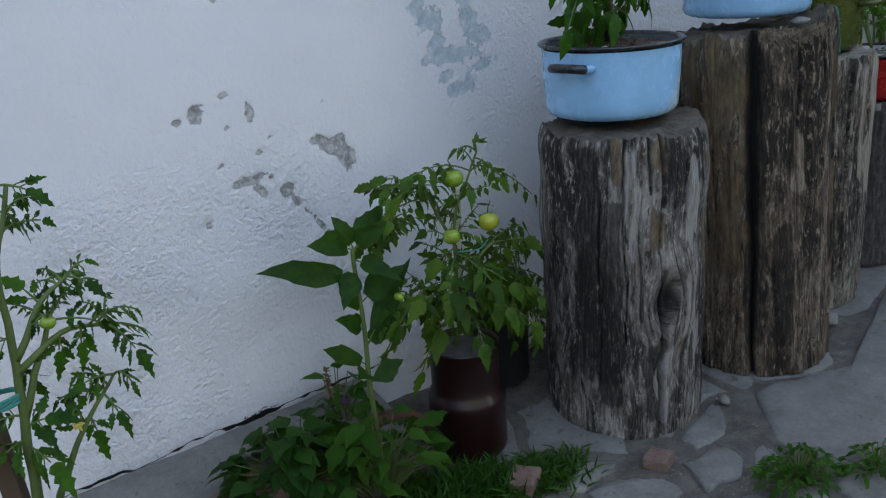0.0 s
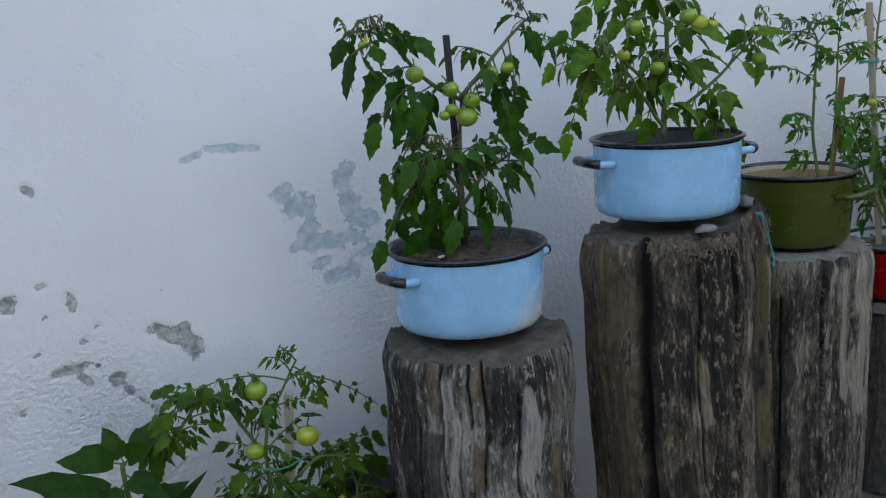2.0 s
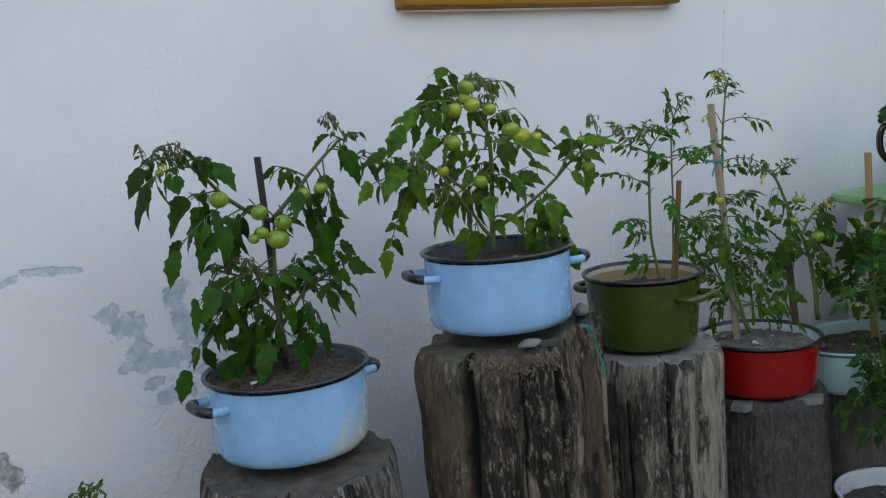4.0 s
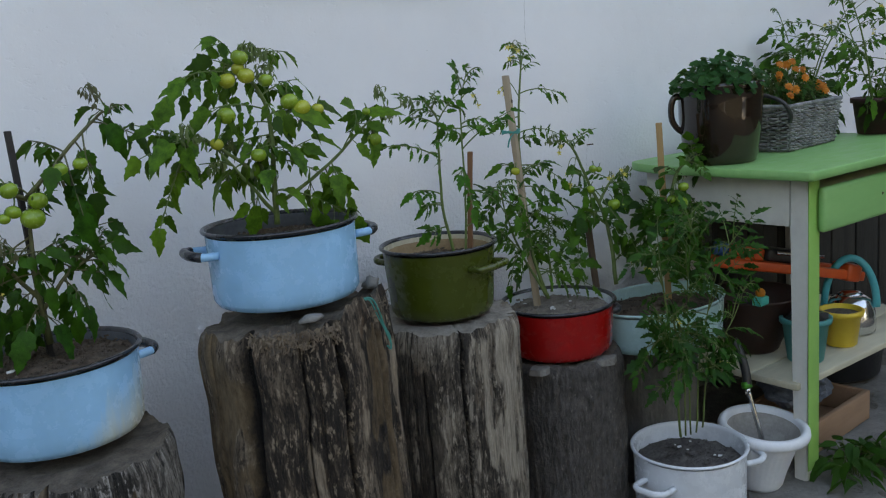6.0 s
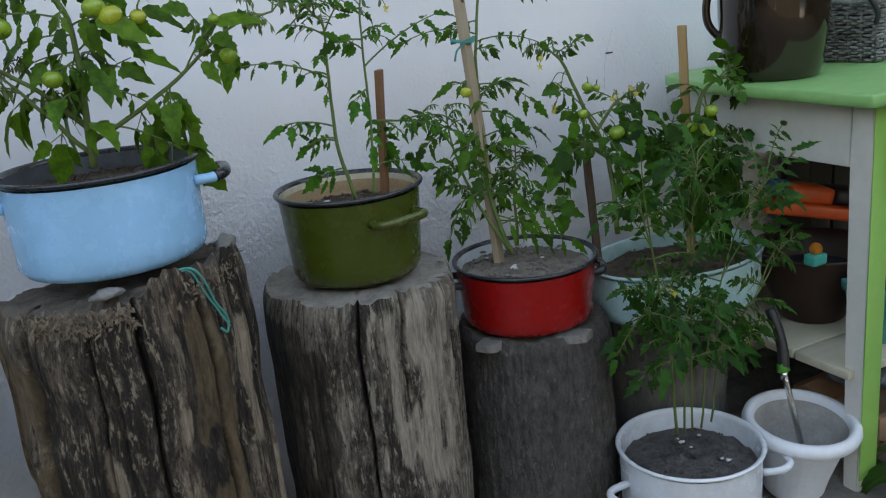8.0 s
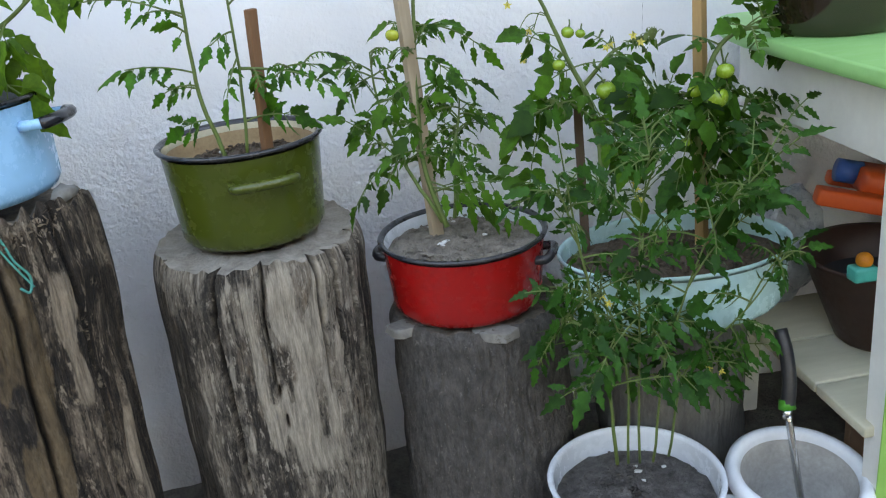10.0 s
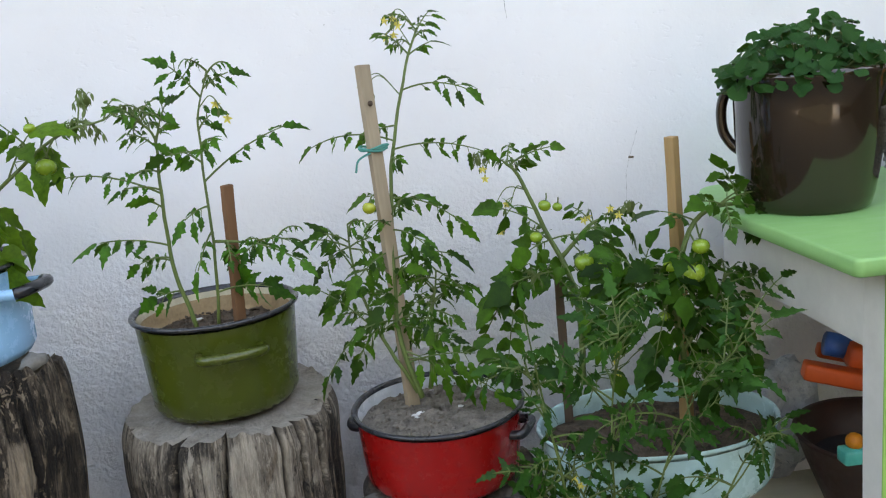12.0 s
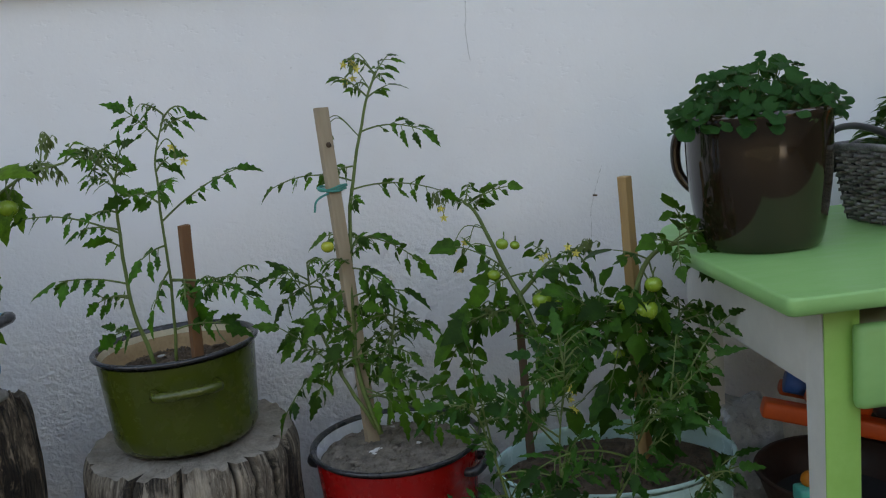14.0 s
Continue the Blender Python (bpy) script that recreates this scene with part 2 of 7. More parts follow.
ENAMEL_CREAM = enamel("cream enamel", (0.66, 0.60, 0.45), stained=0.0)
ENAMEL_BLACK = enamel("black enamel", (0.018, 0.020, 0.026), wear=(0.14, 0.12, 0.1))
ENAMEL_MAROON = mottled("maroon enamel", (0.009, 0.0016, 0.0022), (0.024, 0.0035, 0.0045), 9, 0.38, 40, 0.10, coat=0.2)
LINING_DARK = mottled("soiled dark lining", (0.05, 0.06, 0.075), (0.16, 0.18, 0.21), 14, 0.5, 40, 0.2)
ENAMEL_NAVY = enamel("navy enamel", (0.05, 0.09, 0.22))
SOIL = mottled("potting soil", (0.016, 0.011, 0.008), (0.15, 0.105, 0.072), 40, 0.97, 90, 1.0, 0.008)
SOIL_DRY = mottled("dry sandy soil", (0.072, 0.061, 0.051), (0.30, 0.26, 0.215), 45, 0.97, 110, 1.0, 0.006)
SOIL_DARK = mottled("dark damp soil", (0.024, 0.021, 0.020), (0.17, 0.155, 0.145), 45, 0.97, 110, 1.0, 0.006)
CONCRETE = mottled("worn concrete", (0.095, 0.092, 0.085), (0.25, 0.243, 0.225), 11, 0.9, 70, 0.9, 0.006, spots=(0.60, (0.10, 0.092, 0.08)))
GLINT_SLAB = mottled("pale slab for the crock's glint", (0.40, 0.385, 0.35), (0.60, 0.58, 0.53), 9, 0.9, 60, 0.6, 0.004)
SLAB = mottled("paving stone", (0.10, 0.096, 0.088), (0.27, 0.26, 0.24), 14, 0.9, 60, 0.9, 0.006, spots=(0.60, (0.11, 0.10, 0.085)))
EARTH = mottled("joint earth", (0.04, 0.036, 0.031), (0.20, 0.185, 0.16), 22, 0.97, 80, 1.0, 0.012)
FLECK = mottled("white chip", (0.45, 0.45, 0.44), (0.70, 0.70, 0.69), 20, 0.8, 90, 0.3)
PEBBLE = mottled("pebble", (0.11, 0.106, 0.10), (0.30, 0.29, 0.27), 20, 0.85, 90, 0.4)
BRICK = mottled("red brick", (0.12, 0.07, 0.055), (0.25, 0.165, 0.135), 18, 0.93, 90, 0.8, 0.004)
WOOD_OCHRE = mottled("ochre stained sill", (0.25, 0.095, 0.006), (0.40, 0.17, 0.015), 10, 0.5, 60, 0.3, 0.002, (0.15, 1, 1))
PAINT_GREEN = mottled("light green paint", (0.175, 0.42, 0.135), (0.26, 0.53, 0.20), 5, 0.45, 50, 0.25, 0.002, (0.4, 1, 1), spots=(0.72, (0.25, 0.42, 0.16)))
PAINT_GREEN_DEEP = mottled("green paint", (0.21, 0.45, 0.095), (0.29, 0.56, 0.15), 6, 0.42, 50, 0.25, 0.002, spots=(0.74, (0.14, 0.3, 0.06)))
PAINT_WHITE = mottled("old white paint", (0.58, 0.57, 0.53), (0.74, 0.73, 0.68), 5, 0.6, 50, 0.35, 0.002, spots=(0.70, (0.30, 0.27, 0.21)))
BOARD = mottled("bare shelf board", (0.42, 0.39, 0.29), (0.62, 0.58, 0.44), 7, 0.75, 60, 0.4, 0.002, (0.25, 1, 1), spots=(0.70, (0.22, 0.18, 0.13)))
LATH = mottled("lath wood", (0.26, 0.195, 0.13), (0.48, 0.39, 0.28), 14, 0.8, 80, 0.5, 0.002, (1, 1, 0.12))
LATH_DARK = mottled("dark lath", (0.055, 0.035, 0.024), (0.15, 0.095, 0.06), 14, 0.85, 80, 0.5, 0.002, (1, 1, 0.12))
ROD = mottled("blackened rod", (0.010, 0.008, 0.008), (0.035, 0.028, 0.025), 14, 0.7, 80, 0.4)
LATH_GOLD = mottled("golden lath", (0.26, 0.15, 0.06), (0.46, 0.30, 0.14), 14, 0.8, 80, 0.5, 0.002, (1, 1, 0.12))
LATH_WARM = mottled("reddish lath", (0.13, 0.058, 0.028), (0.28, 0.14, 0.07), 14, 0.8, 80, 0.5, 0.002, (1, 1, 0.12))
GLAZE = mottled("brown salt glaze", (0.007, 0.004, 0.0025), (0.032, 0.018, 0.010), 7, 0.09, 20, 0.16, 0.004, (1, 1, 0.3), coat=0.45, spots=(0.64, (0.10, 0.065, 0.035)))
WICKER = mottled("grey wicker", (0.045, 0.046, 0.050), (0.40, 0.40, 0.41), 26, 0.85, 120, 0.5, 0.002)
PLASTIC_WHITE = mottled("white plastic", (0.60, 0.64, 0.68), (0.76, 0.79, 0.82), 12, 0.45, 40, 0.1)
PLASTIC_TEAL = mottled("teal plastic", (0.03, 0.22, 0.22), (0.06, 0.33, 0.32), 9, 0.45, 40, 0.15)
PLASTIC_ORANGE = mottled("orange plastic", (0.52, 0.060, 0.012), (0.66, 0.10, 0.02), 9, 0.42, 40, 0.1)
PLASTIC_BLACK = mottled("black plastic", (0.010, 0.011, 0.013), (0.035, 0.036, 0.04), 12, 0.4, 60, 0.2)
PLASTIC_BLUE = mottled("blue plastic", (0.01, 0.06, 0.25), (0.03, 0.13, 0.42), 12, 0.4, 60, 0.2)
FILM = mottled("dull plastic sheet", (0.22, 0.25, 0.28), (0.48, 0.52, 0.56), 9, 0.3, 40, 0.6, 0.01)
TERRACOTTA = mottled("dark brown bowl", (0.016, 0.006, 0.004), (0.048, 0.018, 0.012), 9, 0.5, 40, 0.2)
POT_RED = mottled("dull red pot", (0.022, 0.006, 0.006), (0.06, 0.013, 0.012), 9, 0.55, 40, 0.2)
YELLOW = mottled("yellow tin", (0.62, 0.42, 0.03), (0.74, 0.55, 0.08), 9, 0.4, 40, 0.1)
STEEL = mottled("bright steel", (0.55, 0.56, 0.57), (0.75, 0.76, 0.77), 9, 0.18, 40, 0.05, metallic=1.0)
TWINE = mottled("turquoise twine", (0.015, 0.17, 0.14), (0.05, 0.36, 0.31), 60, 0.7, 200, 0.4)
STEM = mottled("tomato stem", (0.055, 0.095, 0.022), (0.135, 0.20, 0.05), 30, 0.6, 120, 0.4)
STEM_DARK = mottled("purplish stem", (0.055, 0.055, 0.022), (0.12, 0.13, 0.045), 30, 0.6, 120, 0.4)
LEAF_DEEP = leaf_material("deep green leaf", (0.005, 0.034, 0.004), (0.028, 0.125, 0.011), (0.075, 0.205, 0.015))
LEAF_MID = leaf_material("mid green leaf", (0.006, 0.04, 0.004), (0.045, 0.165, 0.012), (0.105, 0.255, 0.018))
LEAF_FRESH = leaf_material("fresh green leaf", (0.006, 0.044, 0.005), (0.037, 0.18, 0.013), (0.088, 0.27, 0.019))
LEAF_YELLOW = leaf_material("yellowish leaf", (0.017, 0.067, 0.007), (0.069, 0.160, 0.018), (0.155, 0.247, 0.027))
LEAF_BLUISH = leaf_material("bluish green leaf", (0.006, 0.057, 0.014), (0.026, 0.137, 0.033), (0.054, 0.181, 0.038))
LEAF_PALE = leaf_material("pale green leaf", (0.012, 0.058, 0.005), (0.09, 0.225, 0.017), (0.19, 0.33, 0.028))
LEAF_COOL = leaf_material("cool green feathery leaf", (0.004, 0.036, 0.006), (0.024, 0.125, 0.018), (0.055, 0.19, 0.026))
LEAF_DARK = leaf_material("dark broad leaf", (0.006, 0.038, 0.005), (0.022, 0.096, 0.012), (0.048, 0.142, 0.016))
GRASS = leaf_material("weed leaf", (0.013, 0.067, 0.009), (0.040, 0.134, 0.017), (0.076, 0.183, 0.022))
TOMATO = mottled("unripe tomato", (0.14, 0.27, 0.02), (0.26, 0.38, 0.04), 22, 0.25, 40, 0.03, coat=0.2)
TOMATO_YELLOW = mottled("turning tomato", (0.28, 0.34, 0.025), (0.42, 0.44, 0.05), 22, 0.25, 40, 0.03, coat=0.2)
FLOWER = mottled("yellow petal", (0.60, 0.50, 0.08), (0.74, 0.66, 0.16), 40, 0.6, 100, 0.2)
MARIGOLD = mottled("orange petal", (0.42, 0.10, 0.004), (0.66, 0.25, 0.010), 60, 0.6, 100, 0.3)
PURPLE = mottled("purple petal", (0.10, 0.02, 0.12), (0.20, 0.06, 0.22), 60, 0.6, 100, 0.3)
SEED_HEAD = mottled("dry seed head", (0.16, 0.13, 0.06), (0.30, 0.25, 0.13), 60, 0.9, 120, 0.6)
GLASS_DARK = mottled("window pane", (0.05, 0.055, 0.06), (0.08, 0.085, 0.09), 3, 0.05, 10, 0.0)
PLANK_DARK = mottled("dark grey-brown plank", (0.010, 0.0095, 0.008), (0.048, 0.043, 0.035), 16, 0.9, 70, 0.7, 0.004, (1, 1, 0.2), spots=(0.68, (0.03, 0.045, 0.02)))


# ---------------------------------------------------------------- mesh helpers
def part(name, bm, mat, parent=None, label="", smooth=True):
    """Links a bmesh as one mesh object, under a thing or a part where one is given."""
    me = bpy.data.meshes.new(name)
    bm.to_mesh(me)
    bm.free()
    me.materials.append(mat)
    if smooth:
        for p in me.polygons:
            p.use_smooth = True
    ob = new(name, me)
    if parent:
        ob.parent = parent
    if label:
        ob["label"] = label
    return ob


def thing(name, at, label, category, group="", kind="", turn=0.0, tilt=(0.0, 0.0)):
    ob = new(name)
    ob.empty_display_size = 0.05
    ob.matrix_world = pose(*at, tilt[0], tilt[1], turn)
    return tagged(ob, label, category, group, kind)


def lathe(profile, segs=64, oval=1.0, wobble=0.0, seed=0):
    """A closed or open profile of (radius, z) turned round z."""
    bm = bmesh.new()
    rings = []
    for k, (r, z) in enumerate(profile):
        if r < 1e-5:
            rings.append([bm.verts.new((0, 0, z))])
            continue
        ring = []
        for i in range(segs):
            a = 2 * math.pi * i / segs
            rr = r * (1 + wobble * noise.noise((math.cos(a) * 1.5 + seed, math.sin(a) * 1.5, z * 5)))
            ring.append(bm.verts.new((rr * math.cos(a), rr * oval * math.sin(a), z)))
        rings.append(ring)
    for a, b in zip(rings, rings[1:]):
        for i in range(segs):
            j = (i + 1) % segs
            if len(a) == 1:
                bm.faces.new((a[0], b[j], b[i]))
            elif len(b) == 1:
                bm.faces.new((a[i], a[j], b[0]))
            else:
                bm.faces.new((a[i], a[j], b[j], b[i]))
    bmesh.ops.recalc_face_normals(bm, faces=bm.faces)
    return bm


def smooth_line(points, steps=6):
    """Catmull-Rom points through the control points."""
    p = [Vector(q) for q in points]
    if len(p) < 3:
        return [p[0].lerp(p[-1], k / steps) for k in range(steps + 1)]
    ext = [2 * p[0] - p[1]] + p + [2 * p[-1] - p[-2]]
    out = []
    for i in range(1, len(ext) - 2):
        a, b, c, d = ext[i - 1:i + 3]
        for k in range(steps):
            t = k / steps
            out.append(0.5 * (2 * b + (c - a) * t + (2 * a - 5 * b + 4 * c - d) * t * t + (3 * b - a - 3 * c + d) * t ** 3))
    return out + [p[-1]]


def tube(bm, line, r0, r1=None, segs=7, caps=True):
    """A tapered round tube along a line of points, added to bm."""
    r1 = r0 if r1 is None else r1
    rings = []
    side = None
    for k, p in enumerate(line):
        d = (line[min(k + 1, len(line) - 1)] - line[max(k - 1, 0)]).normalized()
        if side is None:
            side = d.orthogonal().normalized()
        side = (side - d * side.dot(d)).normalized()
        up = d.cross(side)
        r = r0 + (r1 - r0) * k / max(1, len(line) - 1)
        rings.append([bm.verts.new(p + r * (math.cos(2 * math.pi * i / segs) * side + math.sin(2 * math.pi * i / segs) * up)) for i in range(segs)])
    for a, b in zip(rings, rings[1:]):
        for i in range(segs):
            j = (i + 1) % segs
            bm.faces.new((a[i], a[j], b[j], b[i]))
    if caps:
        bm.faces.new(rings[0][::-1])
        bm.faces.new(rings[-1])
    return bm


def box(bm, lo, hi, bevel=0.0):
    """A box with rounded edges, added to bm."""
    m = Matrix.Translation([(a + b) / 2 for a, b in zip(lo, hi)]) @ Matrix.Diagonal([b - a for a, b in zip(lo, hi)] + [1])
    made = bmesh.ops.create_cube(bm, size=1, matrix=m)
    if bevel:
        edges = {e for v in made["verts"] for e in v.link_edges}
        bmesh.ops.bevel(bm, geom=list(edges), offset=bevel, segments=2, affect="EDGES", profile=0.6)
    return bm


def boxed(lo, hi, bevel=0.003):
    return box(bmesh.new(), lo, hi, bevel)


def pebble_mesh(seed, flat=0.5):
    rnd = random.Random(seed)
    bm = bmesh.new()
    bmesh.ops.create_icosphere(bm, subdivisions=2, radius=1)
    for v in bm.verts:
        v.co *= 0.8 + 0.45 * noise.noise(v.co * 1.3 + Vector((seed * 7.1, 0, 0)))
        v.co.z *= flat
    return bm


# ---------------------------------------------------------------- ground and wall
def step(a, b, x):
    t = min(1.0, max(0.0, (x - a) / (b - a)))
    return t * t * (3 - 2 * t)


def ground_z(x, y):
    """The yard: it falls a little away from the house and rises towards the table."""
    return -0.052 + 0.045 * step(2.9, 3.7, x) + 0.03 * step(-0.35, -0.05, y) + 0.02 * step(2.0, 1.6, x)


def grid_mesh(xs, ys, height):
    bm = bmesh.new()
    v = [[bm.verts.new((x, y, height(x, y))) for x in xs] for y in ys]
    for j in range(len(ys) - 1):
        for i in range(len(xs) - 1):
            bm.faces.new((v[j][i], v[j][i + 1], v[j + 1][i + 1], v[j + 1][i]))
    return bm


def rough_ground(x, y):
    p = Vector((x, y, 0))
    return ground_z(x, y) - 0.003 + 0.009 * noise.noise(p * 9) + 0.005 * noise.noise(p * 34)


far = [-3000, -300, -40, -12, -6, -4]
xs = far[:-1] + [-3 + 0.5 * k for k in range(7)] + [0.55 + 0.03 * k for k in range(150)] + [5.2, 5.8, 6.6, 8, 12, 20, 60, 400, 3000]
ys = [-3000, -300, -60, -20, -8, -5, -3.5, -2.6, -2.0, -1.6] + [-1.3 + 0.03 * k for k in range(44)] + [0.05, 0.6, 3, 10, 40, 300, 3000]
ground = part("ground", grid_mesh(xs, ys, rough_ground), EARTH)
tagged(ground, "trodden dark earth of a yard beside a house", "ground", kind="structure")

# peeled places: centre x, z, half width, half height, turn, how bare
BARE = ((1.728, 0.540, 0.034, 0.013, -0.55), (1.757, 0.520, 0.026, 0.018, -0.8), (1.752, 0.552, 0.012, 0.008, 0.2), (1.762, 0.497, 0.007, 0.016, 0.2), (1.536, 0.511, 0.013, 0.007, 0.3), (1.565, 0.514, 0.026, 0.007, 0.1), (1.575, 0.493, 0.016, 0.007, -0.9), (1.598, 0.511, 0.008, 0.006, 0.1),
        (1.628, 0.478, 0.013, 0.011, 0.4), (1.645, 0.455, 0.017, 0.006, -1.0), (1.664, 0.432, 0.018, 0.005, -0.9), (1.688, 0.402, 0.022, 0.006, -0.9), (1.477, 0.644, 0.013, 0.016, 0.2), (1.531, 0.666, 0.010, 0.005, 0.0), (1.574, 0.627, 0.008, 0.016, 0.1),
        (1.444, 0.636, 0.008, 0.005, 0.0), (1.527, 0.611, 0.007, 0.004, 0.4), (1.607, 0.582, 0.008, 0.003, 0.3), (1.581, 0.559, 0.006, 0.004, 0.2), (1.471, 0.450, 0.006, 0.006, 0.0), (1.509, 0.549, 0.007, 0.003, 0.3), (1.535, 0.825, 0.014, 0.007, -0.7))
BLUE = ((1.955, 0.770, 0.020, 0.016, 0.0), (1.980, 0.742, 0.030, 0.024, -0.4), (1.997, 0.690, 0.018, 0.034, 0.1), (2.050, 0.668, 0.055, 0.015, -0.1), (2.083, 0.735, 0.020, 0.048, 0.2), (2.075, 0.785, 0.018, 0.026, -0.5), (2.110, 0.700, 0.022, 0.020, 0.4),
        (2.052, 0.600, 0.030, 0.018, 0.4), (2.020, 0.628, 0.020, 0.010, 0.3), (1.965, 0.664, 0.012, 0.010, 0.5), (1.87, 0.86, 0.045, 0.007, -0.1), (1.80, 0.852, 0.020, 0.006, 0.2), (2.115, 0.640, 0.030, 0.010, 0.2))


def blotch(x, z, spots, grow=1.0):
    best = 0.0
    n = 0.55 * noise.noise((x * 28, z * 28, 3.0)) + 0.35 * noise.noise((x * 75, z * 75, 8.0))
    for cx, cz, w, h, a in spots:
        dx, dz = x - cx, z - cz
        if abs(dx) > 0.16 or abs(dz) > 0.16:
            continue
        u, v = dx * math.cos(a) + dz * math.sin(a), -dx * math.sin(a) + dz * math.cos(a)
        d = math.sqrt((u / w) ** 2 + (v / h) ** 2) + 1.2 * n
        best = max(best, min(1.0, max(0.0, 0.5 + (1.1 * grow - d) * 0.55)))
    return best


def wall_front(x0, x1, z0, z1, pitch):
    """The weathered front skin of the plastered wall, with its lumps and peeled places, 3 cm thick at its edges."""
    nx, nz = int((x1 - x0) / pitch), int((z1 - z0) / pitch)
    co, bare, blue, crack, rub = [], [], [], [], []
    for j in range(nz + 1):
        z = z0 + (z1 - z0) * j / nz
        for i in range(nx + 1):
            x = x0 + (x1 - x0) * i / nx
            p = Vector((x, 0, z))
            rough = step(1.0, 0.5, z) * (0.45 + 0.55 * step(-0.25, 0.35, noise.noise(p * 2.6) + 0.5 * noise.noise(p * 9))) * (0.15 + 0.85 * max(0.85 * step(1.75, 2.3, x), step(0.62, 0.40, z) * step(2.2, 1.7, x)))
            rub.append(0.03 + 0.97 * rough)
            lump = 0.006 * noise.noise(p * 2.5) + rough * (0.0012 * noise.noise(p * 30) + 0.0018 * noise.noise(p * 60)) + 0.0006 * noise.noise(p * 20)
            a, b = blotch(x, z, BARE), blotch(x, z, BLUE, 1.0)
            base = 0.016 * step(0.24, 0.08, z)
            wob = 0.010 * noise.noise((x * 9, 0, 3)) + 0.004 * noise.noise((x * 40, 0, 7))
            gap = 0.009 * step(0.0, 0.6, noise.noise((x * 5, 2, 0))) - 0.001
            c = min(1.0, max(0.0, 0.5 + 30 * (gap - abs(z - 0.088 - wob)))) if 0.6 < x < 1.95 else 0.0
            co.append((x, -(lump - 0.003 * step(0.4, 0.6, a) - 0.001 * step(0.4, 0.6, b) + base), z))
            bare.append(a), blue.append(b), crack.append(c)
    nv = len(co)
    opening = lambda j, i: z0 + (z1 - z0) * j / nz > 1.2835 and any(a < x0 + (x1 - x0) * (i + 0.5) / nx < b for a, b in ((2.575, 3.29), (4.60, 5.32)))
    faces = [(j * (nx + 1) + i, j * (nx + 1) + i + 1, (j + 1) * (nx + 1) + i + 1, (j + 1) * (nx + 1) + i) for j in range(nz) for i in range(nx) if not opening(j, i)]
    me = bpy.data.meshes.new("wall_north")
    me.from_pydata(co, [], faces)
    for key, vals in (("bare", bare), ("blue", blue), ("crack", crack), ("rough", rub)):
        me.attributes.new(key, "FLOAT", "POINT").data.foreach_set("value", vals)
    for p in me.polygons:
        p.use_smooth = True
    me.materials.append(PLASTER)
    return new("wall_north", me)


wall = tagged(wall_front(0.2, 5.6, -0.12, 1.44, 0.006), "whitewashed rough plaster house wall with grey peeled patches", "wall", kind="structure")


def wall_crack(points, width, seed):
    """A hairline crack wandering down the plaster."""
    bm = bmesh.new()
    line = smooth_line([Vector((x, 0, z)) for x, z in points], 12)
    rows = []
    for k, p in enumerate(line):
        w = width * (0.25 + 1.1 * step(-0.3, 0.5, noise.noise((k * 0.35, seed, 0)))) * (1 if 0 < k < len(line) - 1 else 0.1)
        x = p.x + 0.0022 * noise.noise((p.z * 90, seed, 1)) + 0.003 * noise.noise((p.z * 30, seed, 2))
        y = -(0.006 * noise.noise(Vector((x, 0, p.z)) * 2.5)) - 0.0022
        rows.append([bm.verts.new((x - w / 2, y, p.z)), bm.verts.new((x + w / 2, y, p.z))])
    for a, b in zip(rows, rows[1:]):
        bm.faces.new((a[0], a[1], b[1], b[0]))
    bmesh.ops.solidify(bm, geom=bm.faces[:], thickness=0.004)
    part("crack", bm, CRACK, wall, "hairline crack in the plaster", smooth=False)


wall_crack([(3.472, 1.275), (3.471, 1.232), (3.469, 1.216), (3.468, 1.206), (3.469, 1.182), (3.465, 1.164), (3.466, 1.137), (3.470, 1.105)], 0.0010, 1)
wall_crack([(3.693, 0.897), (3.684, 0.870), (3.674, 0.842), (3.668, 0.809), (3.666, 0.763)], 0.0006, 2)


def foot_gap(x0, x1):
    """The dark, broken joint between the wall and the concrete strip."""
    bm = bmesh.new()
    rows = []
    n = 150
    for k in range(n + 1):
        x = x0 + (x1 - x0) * k / n
        z = 0.082 + 0.010 * noise.noise((x * 9, 0, 3)) + 0.004 * noise.noise((x * 40, 0, 7))
        h = 0.0008 + 0.008 * step(0.05, 0.65, noise.noise((x * 7, 4, 1))) + 0.004 * step(0.1, 0.5, noise.noise((x * 31, 2, 5)))
        y = -(0.006 * noise.noise(Vector((x, 0, z)) * 2.5)) - 0.0195
        rows.append([bm.verts.new((x, y, z - h)), bm.verts.new((x, y, z + h * 0.7))])
    for a, b in zip(rows, rows[1:]):
        bm.faces.new((a[0], b[0], b[1], a[1]))
    bmesh.ops.solidify(bm, geom=bm.faces[:], thickness=0.004)
    part("crack", bm, ROD, wall, "dark open joint at the wall's foot", smooth=False)


foot_gap(0.75, 1.80)
body = bmesh.new()
box(body, (-4, 0.012, -0.3), (9, 0.45, 1.29))
box(body, (-4, -0.004, -0.3), (0.2, 0.0115, 1.286))
box(body, (5.6, -0.004, -0.3), (9, 0.0115, 1.286))
part("wall_core", body, PLASTER, wall)
upper = bmesh.new()
box(upper, (-4, 0.013, 1.290), (2.575, 0.45, 3.0))
box(upper, (3.29, 0.013, 1.290), (4.60, 0.45, 3.0))
box(upper, (5.32, 0.013, 1.290), (9, 0.45, 3.0))
box(upper, (2.575, 0.013, 2.35), (3.29, 0.45, 3.0))
box(upper, (4.60, 0.013, 2.35), (5.32, 0.45, 3.0))
part("wall_top", upper, PLASTER, wall)
# Unseen house body, added so the sun behind it leaves the wall shaded.
back = bmesh.new()
